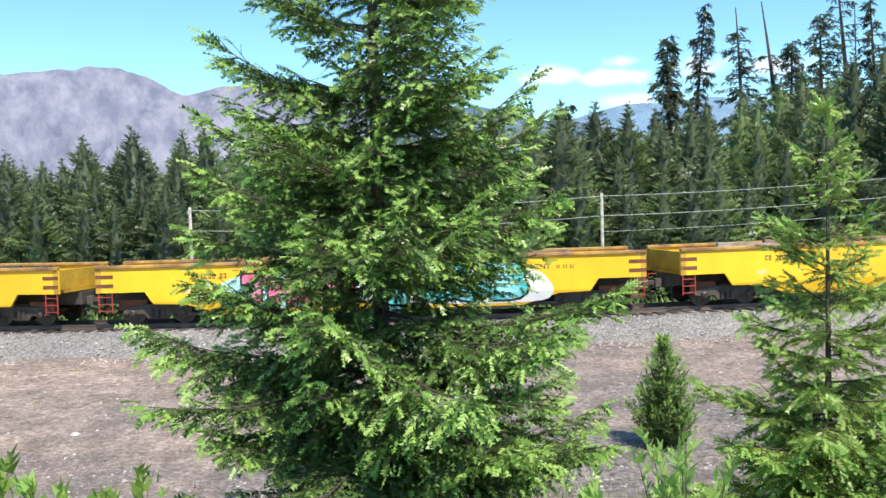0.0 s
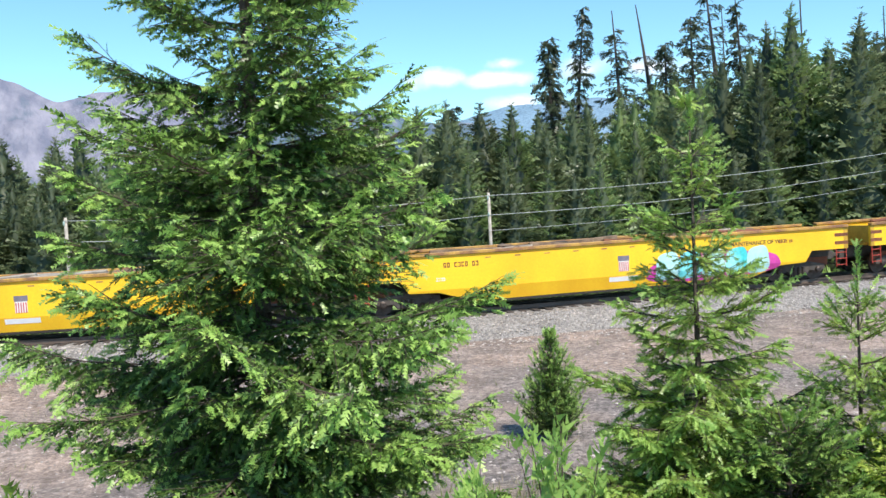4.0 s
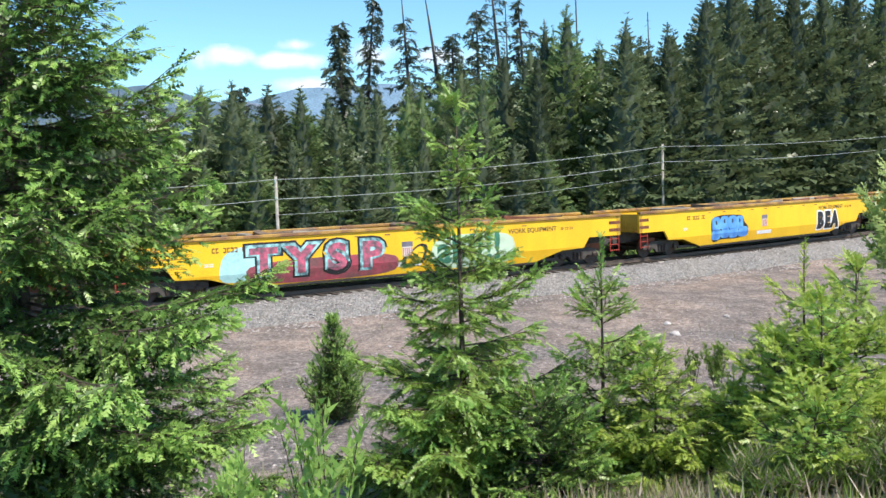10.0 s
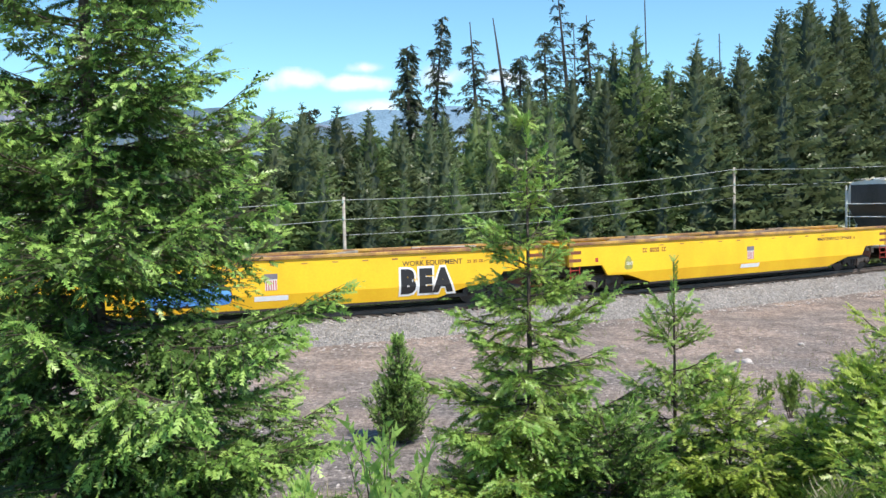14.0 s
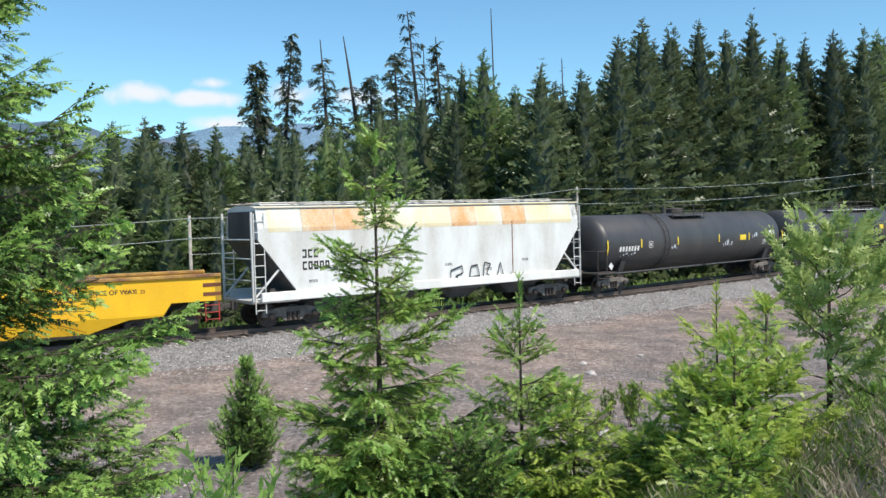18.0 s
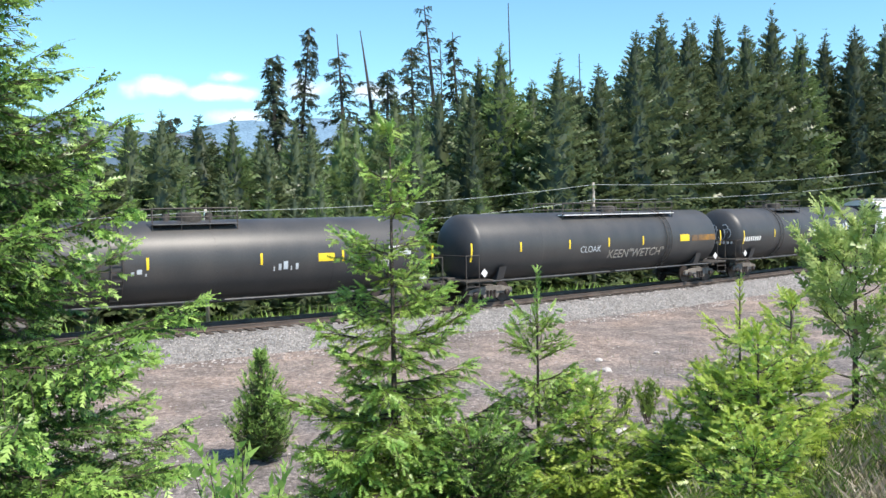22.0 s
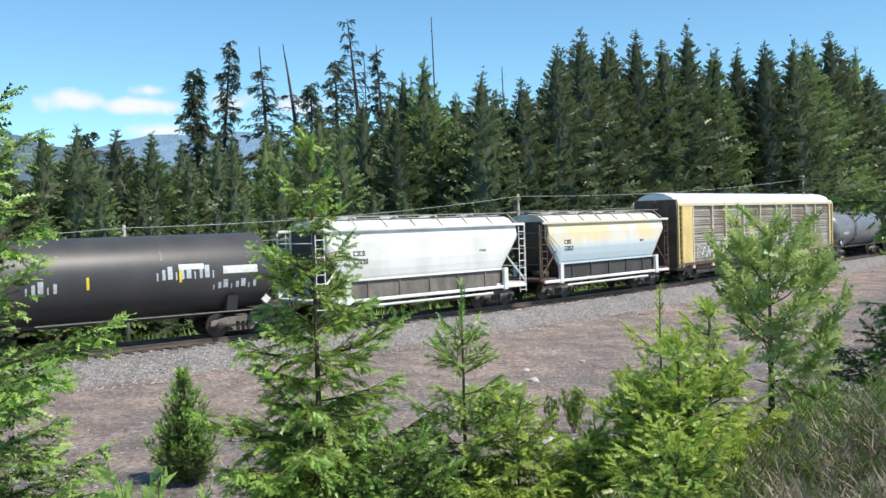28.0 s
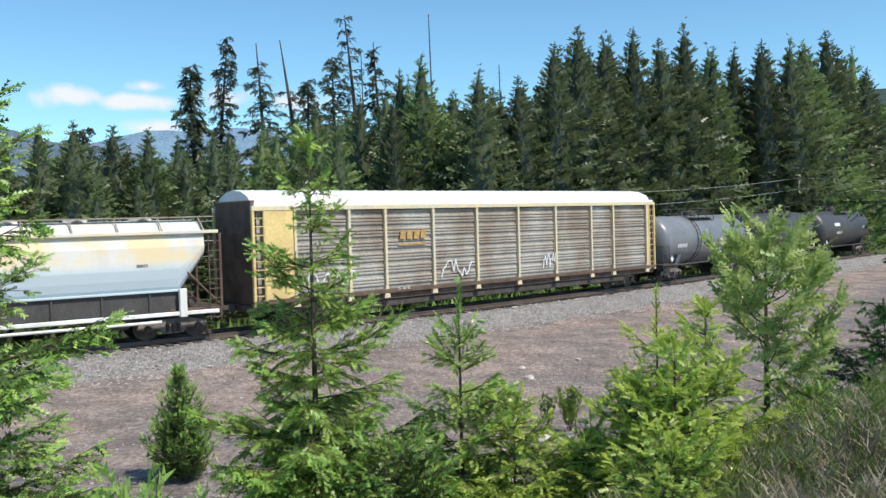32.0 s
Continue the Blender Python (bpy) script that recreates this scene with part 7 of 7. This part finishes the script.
near_tree("fir_sapling", "bushy yellow-green fir sapling in full sun", -14.9, 7.2, -7.0, BRIGHT, seed=17, R=0.72, shape=0.85, gap=0.099, per=6, ragged=0.4, fresh=0.85, **SOFT)
near_tree("fir_sapling", "bushy yellow-green fir sapling in full sun", -16.8, 7.6, -4.9, BRIGHT, seed=7, R=0.75, shape=0.8, gap=0.112, per=6, ragged=0.4, fresh=0.85, **SOFT)
near_tree("fir_sapling", "bushy light green fir sapling", -12.2, 7.4, -9.6, BRIGHT, seed=19, R=0.66, shape=0.75, gap=0.105, per=6, ragged=0.4, fresh=0.6, **SOFT)
near_tree("pine_sapling", "open young pine with a visible trunk and tufted limbs", -20.4, 8.8, -0.8, [M["pine"], M["pine"]], seed=8, R=0.86, shape=0.35, gap=0.15, per=6, clear=0.42, droop=-0.1, lift=0.8, ragged=0.45, tip_up=0.3, blet=0.07, bl=0.45, tw=0.026, twl=0.20, tww=0.036, fresh=0.97, hang=-0.1, trunk_r=0.05, side_from=0.4)
near_tree("fir_sapling", "low light green fir sapling among brush", -9.8, 7.6, -12.9, [M["mid"], M["lime"]], seed=9, R=0.8, shape=0.6, gap=0.099, per=6, ragged=0.4, fresh=0.5, **SOFT)
near_tree("fir_tree", "thin dark young fir with long drooping boughs", -31.8, 13.5, 21, DARK, seed=10, R=1.8, shape=0.30, gap=0.36, per=6, clear=0.10, droop=0.3, lift=0.3, ragged=0.55, fresh=0.35, hang=0.7, trunk_r=0.075, blet=0.13, bl=0.40, tw=0.07, twl=0.18, tww=0.05, tip_up=0.0)
near_tree("fir_tree", "dark young fir at the edge of the bank", -34.0, 12.0, 20, NEAR, seed=18, R=1.6, shape=0.35, gap=0.36, per=6, clear=0.10, droop=0.3, lift=0.3, ragged=0.5, fresh=0.35, hang=0.6, blet=0.13, bl=0.40, tw=0.07, twl=0.18, tww=0.05, tip_up=0.0)
near_tree("fir_sapling", "dark green bushy fir sapling", -27.0, 12.5, -5.4, DARK, seed=11, R=1.2, shape=0.5, gap=0.16, per=7, ragged=0.4, fresh=0.35, **{**SOFT, "blet": 0.10, "tw": 0.06, "twl": 0.12, "tww": 0.034})
near_tree("fir_sapling", "low bushy green fir sapling", -22.8, 8.6, -10.0, YOUNG, seed=14, R=0.8, shape=0.5, gap=0.112, per=6, ragged=0.4, fresh=0.5, **SOFT)
near_tree("fir_sapling", "low bushy green fir sapling", 2.6, 7.0, -13.5, NEAR, seed=15, R=0.7, shape=0.5, gap=0.105, per=6, ragged=0.4, fresh=0.45, **SOFT)
near_tree("fir_sapling", "low bushy light green fir sapling", -14.5, 6.6, -13.0, BRIGHT, seed=16, R=0.66, shape=0.5, gap=0.105, per=6, ragged=0.4, fresh=0.6, **SOFT)
near_tree("fir_sapling", "small dark green fir on the slope", 75.2, 18.0, -4.3, NEAR, seed=12, R=1.1, shape=0.6, gap=0.17, per=7, ragged=0.3, fresh=0.3, **{**SOFT, "blet": 0.11, "tw": 0.07, "twl": 0.14, "tww": 0.04})
near_tree("fir_sapling", "bushy green fir sapling above the slope", 75.0, 9.5, -12.4, NEAR, seed=13, R=0.8, shape=0.6, gap=0.124, per=6, ragged=0.4, fresh=0.45, **SOFT)


def leafy(name, label, az, d, top_el, reach, mats, seed, stems=9, leaf=0.07, count=40, slim=0.45, z=None, up=1.0, flowers=0.0, thick=0.009):
    """A shrub of upright stems with loose leaves."""
    rng = np.random.default_rng(seed)
    x, y, gz = put(az, d, z)
    height = 3.8 + d * math.tan(radians(top_el)) - gz if top_el < 0 else top_el
    segs, P, D, L = [], [], [], []
    for i in range(stems):
        a = rng.uniform(0, math.tau)
        q = reach * rng.uniform(0.2, 1.0)
        h = height * rng.uniform(0.6, 1.05)
        o = np.array([math.cos(a), math.sin(a), 0]) * 0.08 * rng.random()
        e = np.array([math.cos(a) * q, math.sin(a) * q, h])
        m = o + (e - o) * 0.55 + np.array([0, 0, 0.12 * h * up])
        pts = [(1 - t) ** 2 * o + 2 * t * (1 - t) * m + t * t * e for t in np.linspace(0, 1, 6)]
        for j in range(5):
            segs.append((pts[j], pts[j + 1], thick * (1 - j / 6), thick * (1 - (j + 1) / 6)))
        pa = np.array(pts)
        for j in range(count):
            t = rng.uniform(0.2, 1.0)
            p = np.array([np.interp(t, np.linspace(0, 1, 6), pa[:, c]) for c in range(3)])
            off = rng.normal(0, 1, 3) * np.array([1, 1, 0.5]) * 0.10 * reach * (1.2 - t * 0.6)
            P.append(p + off), D.append(off + np.array([0, 0, 0.4 * up]) + rng.normal(0, 0.3, 3) * 0.3), L.append(leaf * rng.uniform(0.6, 1.3))
    t = group(name, label, "shrub", "", pose(x, y, gz - 0.03))
    tagged(tri_mesh("branching", bars(segs, 3), [M["straw"] if mats[0] is M["dry"] else M["bark"]], parent=t), kind="stuff")
    tris = sprays(np.array(P), np.array(D), np.array(L), rng, 3, slim, 0.3, 0.8)
    mi = np.tile((rng.random(len(P)) < flowers).astype(np.int32), 3) if flowers else None
    tagged(tri_mesh("leafage", tris, mats, mi, parent=t), kind="stuff")
    return t


leafy("leafy_shrub", "bright green leafy shrub with upright shoots", 17.6, 4.5, -13.6, 0.32, [M["fresh"]], 21, stems=9, leaf=0.085, count=24)
leafy("leafy_shrub", "bright green leafy shrub with upright shoots", 23.0, 4.5, -15.5, 0.4, [M["fresh"]], 22, stems=11, leaf=0.08, count=26)
leafy("leafy_shrub", "tall leafy green stems on the bank", 58.5, 7.2, -11.4, 0.28, [M["mid"], M["fresh"]], 23, stems=5, leaf=0.13, count=26, slim=0.62, flowers=0.45)
leafy("leafy_shrub", "tall leafy green stems on the bank", 54.5, 6.6, -14.4, 0.35, [M["mid"], M["fresh"]], 24, stems=6, leaf=0.13, count=22, slim=0.62, flowers=0.45)
leafy("leafy_shrub", "loose pale green weeds on the bank", 65, 7.5, -14.0, 0.6, [M["grass"], M["shrub"]], 25, stems=34, leaf=0.06, count=50, slim=0.28, flowers=0.4, thick=0.004)
leafy("leafy_shrub", "loose pale green weeds on the bank", 47, 6.0, -17.0, 0.6, [M["grass"], M["shrub"]], 26, stems=34, leaf=0.055, count=50, slim=0.28, flowers=0.4, thick=0.004)
leafy("leafy_shrub", "loose pale green weeds on the bank", 69, 9.0, -13.5, 0.7, [M["grass"], M["shrub"]], 41, stems=40, leaf=0.06, count=50, slim=0.28, flowers=0.4, thick=0.004)
leafy("leafy_shrub", "leafy green stems on the bank", 50.5, 6.4, -14.8, 0.4, [M["mid"], M["fresh"]], 42, stems=8, leaf=0.11, count=22, slim=0.62, flowers=0.45)
leafy("broom_shrub", "green broom shrub topped with yellow flowers", 71.0, 11.8, -10.1, 0.55, [M["fresh"], M["shrub"]], 27, stems=22, leaf=0.06, count=60, flowers=0.55)
leafy("broom_shrub", "broom shoots covered with yellow flowers", 71.4, 11.4, -9.3, 0.26, [M["broom"], M["shrub"]], 60, stems=10, leaf=0.08, count=26, flowers=0.45, slim=0.7)
leafy("leafy_shrub", "small green tuft of weeds on the gravel", 60.9, 26, 0.62, 0.45, [M["shrub"]], 28, stems=10, leaf=0.10, count=16)
leafy("leafy_shrub", "small green tuft of weeds on the gravel", 71.5, 27, 0.55, 0.3, [M["shrub"]], 29, stems=8, leaf=0.10, count=16)
leafy("leafy_shrub", "small green tuft of weeds on the gravel", 73.0, 28, 0.6, 0.3, [M["shrub"]], 30, stems=8, leaf=0.10, count=16)
leafy("leafy_shrub", "dark green shrub in the gravel", -8.9, 20.5, 1.0, 0.35, [M["mid"]], 31, stems=16, leaf=0.10, count=34)
leafy("leafy_shrub", "small pale shrub in the gravel", -7.4, 20.8, 0.9, 0.25, [M["shrub"]], 32, stems=9, leaf=0.09, count=20)
for i, (az, d, el, reach, green) in enumerate([(-19.0, 7.4, -13.6, 0.55, 0.8), (-21.5, 6.6, -14.4, 0.7, 0.5), (-24.5, 7.4, -11.8, 0.8, 0.6), (-27.0, 6.8, -11.6, 0.8, 0.35), (-29.8, 7.4, -9.8, 0.9, 0.5), (-32.6, 6.6, -10.5, 0.9, 0.35), (-23.0, 5.8, -17.0, 0.5, 0.15), (-28.5, 5.8, -15.5, 0.6, 0.2), (-17.0, 6.6, -16.6, 0.5, 0.7), (-31.5, 9.6, -8.4, 1.0, 0.7), (-25.5, 9.6, -9.8, 0.9, 0.8), (-12.0, 6.4, -17.6, 0.4, 0.6)]):
    leafy("dry_brush", "grey-green twiggy brush on the bank" if green < 0.55 else "green broom brush on the bank", az, d, el, reach, [M["dry"], M["shrub"]], 300 + i, stems=46, leaf=0.13, count=46, slim=0.11, flowers=min(0.9, green + 0.05), thick=0.005)
log = group("fallen_log", "pale weathered log lying in dry grass", "log", "", pose(*put(-25.4, 5.4, dz=0.05), 0, -14, 40))
part("trunk", bevelled(rod(bmesh.new(), (-0.32, 0, 0), (0.32, 0, 0.02), 0.034, 0.024, 10), 0.006), M["palestone"], log)
part("stub", rod(bmesh.new(), (0.1, 0, 0.02), (0.2, 0.05, 0.16), 0.012, 0.008, 6), M["palestone"], log)
leafy("dry_brush", "dark dead brush beside a shrub", -6.6, 19.0, 0.5, 0.5, [M["dry"]], 36, stems=20, leaf=0.10, count=20, slim=0.12)
leafy("dry_stalks", "tall pale dry stalks on the bank", 11.6, 8.3, 1.15, 0.12, [M["dry"]], 37, stems=5, leaf=0.05, count=4, slim=0.1, thick=0.005)
leafy("dry_stalks", "tall pale dry stalks on the bank", 3.2, 7.4, 0.8, 0.5, [M["dry"]], 38, stems=10, leaf=0.06, count=6, slim=0.1, up=0.3, thick=0.005)
leafy("dry_stalks", "pale dry stalks on the bank", -14.5, 6.6, 0.55, 0.4, [M["dry"]], 39, stems=10, leaf=0.06, count=8, slim=0.1, thick=0.005)


def scatter_blades(name, label, n, az, dist, mats, seed, hi=0.28, w=0.05, e_lim=None):
    """Grass: loose blades over a stretch of ground."""
    rng = np.random.default_rng(seed)
    a, d = np.radians(rng.uniform(*az, n)), np.sqrt(rng.uniform(dist[0] ** 2, dist[1] ** 2, n))
    x, y = -np.sin(a) * d, np.cos(a) * d
    e = offset(x, y)
    keep = np.ones(n, bool) if e_lim is None else (e > e_lim[0] + rng.normal(0, 1.0, n)) & (e < e_lim[1])
    clump = np.array([noise.noise(Vector((p / 1.3, q / 1.3, seed))) for p, q in zip(x, y)])
    keep &= clump > rng.uniform(-0.45, 0.25, n)
    x, y, n = x[keep], y[keep], int(keep.sum())
    z = ground_z(x, y) - 0.02
    h = hi * rng.uniform(0.4, 1.3, n)
    t = rng.uniform(0, math.tau, n)
    u = np.stack([np.cos(t), np.sin(t), 0 * t], -1)
    o = np.stack([x, y, z], -1)
    tip = o + np.stack([rng.normal(0, 0.35, n) * h, rng.normal(0, 0.35, n) * h, h], -1)
    tris = np.stack([o - u * (w * h)[:, None], o + u * (w * h)[:, None], tip], 1)
    ob = tri_mesh(name, tris, mats, rng.integers(0, len(mats), n))
    return tagged(ob, label, "grass", kind="stuff")


scatter_blades("grass", "sparse green and straw-coloured grass on the bank", 34000, (-36, 86), (3.0, 14), [M["grass"], M["dry"], M["dry"], M["shrub"]], 51, 0.17, 0.05, (21.5, 60))
scatter_blades("tall_grass", "tall dry and green grass at the top of the bank", 6000, (-34, 30), (3.6, 7.2), [M["dry"], M["dry"], M["grass"], M["shrub"]], 55, 0.17, 0.05)
scatter_blades("weeds", "thin dry weeds on the gravel bench", 9000, (-30, 86), (14, 34), [M["dry"], M["grass"]], 52, 0.16, 0.06, (5.0, 20))
scatter_blades("undergrowth", "bright green undergrowth behind the track", 26000, (-20, 84), (34, 70), [M["shrub"], M["fresh"], M["fresh"]], 53, 0.95, 0.13, (-14, -4.2))
rng = np.random.default_rng(8)
az, dd = np.radians(rng.uniform(-28, 84, 9000)), rng.uniform(13, 34, 9000)
sx, sy = -np.sin(az) * dd, np.cos(az) * dd
ok = (offset(sx, sy) > 3.2) & (offset(sx, sy) < 20)
tagged(stones("gravel", np.stack([sx[ok], sy[ok], ground_z(sx[ok], sy[ok])], -1), 0.035, [M["stone"], M["stone"], M["palestone"]], seed=9), "scattered grey and reddish gravel on the bench", "gravel", kind="stuff")


def rock(az, d, size, seed):
    rng = random.Random(seed)
    bm = bmesh.new()
    bmesh.ops.create_icosphere(bm, subdivisions=2, radius=size)
    for v in bm.verts:
        v.co *= 1 + 0.35 * noise.noise(v.co / size * 1.1 + Vector((seed, 0, 0)))
        v.co.z *= 0.6
    x, y, z = put(az, d)
    ob = part("rock", bm, M["palestone"])
    ob.matrix_basis = pose(x, y, z + size * 0.2, 0, 0, rng.uniform(0, 360))
    tagged(ob, "pale angular rock lying on the gravel bench", "rock", "rocks on the bench")


for i, (a, d, s) in enumerate([(-6.4, 27.5, 0.16), (-5.9, 29.5, 0.14), (-9.5, 31, 0.10), (-2.0, 27, 0.08), (12, 26, 0.07), (40, 27, 0.09), (57, 24, 0.12), (52, 22, 0.09), (66, 27, 0.10), (-7.2, 17.5, 0.16), (30, 24, 0.08), (5, 30, 0.07)]):
    rock(a, d, s, i + 1)


# ---- the pole line ----
tops = []
for az, d, el in POLES:
    x, y, z = put(az, d)
    h = 3.8 + d * math.tan(radians(el)) - z
    t = group("line_pole", "slim weathered wooden pole carrying line wires", "pole", "line poles", pose(x, y, z - 0.1))
    part("shaft", rod(bmesh.new(), (0, 0, 0), (0, 0, h + 0.1), 0.11, 0.075, 10), M["pole"], t, smooth=True)
    for k in (0.12, 0.95):
        part("insulator", lathe([(-0.16, 0.02), (-0.10, 0.05), (-0.03, 0.055), (0.05, 0.03)], 8, "z", (0, -0.12, h - k)), M["glass"], t)
        part("bracket", rod(bmesh.new(), (0, 0, h - k - 0.1), (0, -0.12, h - k - 0.1), 0.015, n=5), M["wire"], t)
    tops.append(Vector((x, y - 0.12, z + h - 0.1)))
for k, drop in enumerate((0.05, 1.05, 1.85)):
    for a, b in zip(tops[1:], tops[2:]):
        if a is tops[1] or (k == 2 and a is not tops[3]):
            continue
        bm = bmesh.new()
        thick = (0.017, 0.017, 0.012)[k]
        sag = 0.009 * (b - a).length + 0.1
        pts = [a.lerp(b, i / 14) - Vector((0, 0, drop + 4 * sag * (i / 14) * (1 - i / 14))) for i in range(15)]
        rings = [[bm.verts.new(p + Vector((0, thick * math.cos(j * 1.5708), thick * math.sin(j * 1.5708)))) for j in range(4)] for p in pts]
        for r, q in zip(rings, rings[1:]):
            for j in range(4):
                bm.faces.new([r[j], r[(j + 1) % 4], q[(j + 1) % 4], q[j]])
        ob = part("line_wire", bm, M["wire"])
        tagged(ob, "thin grey wire sagging between two line poles", "wire", "line wires")


motions()
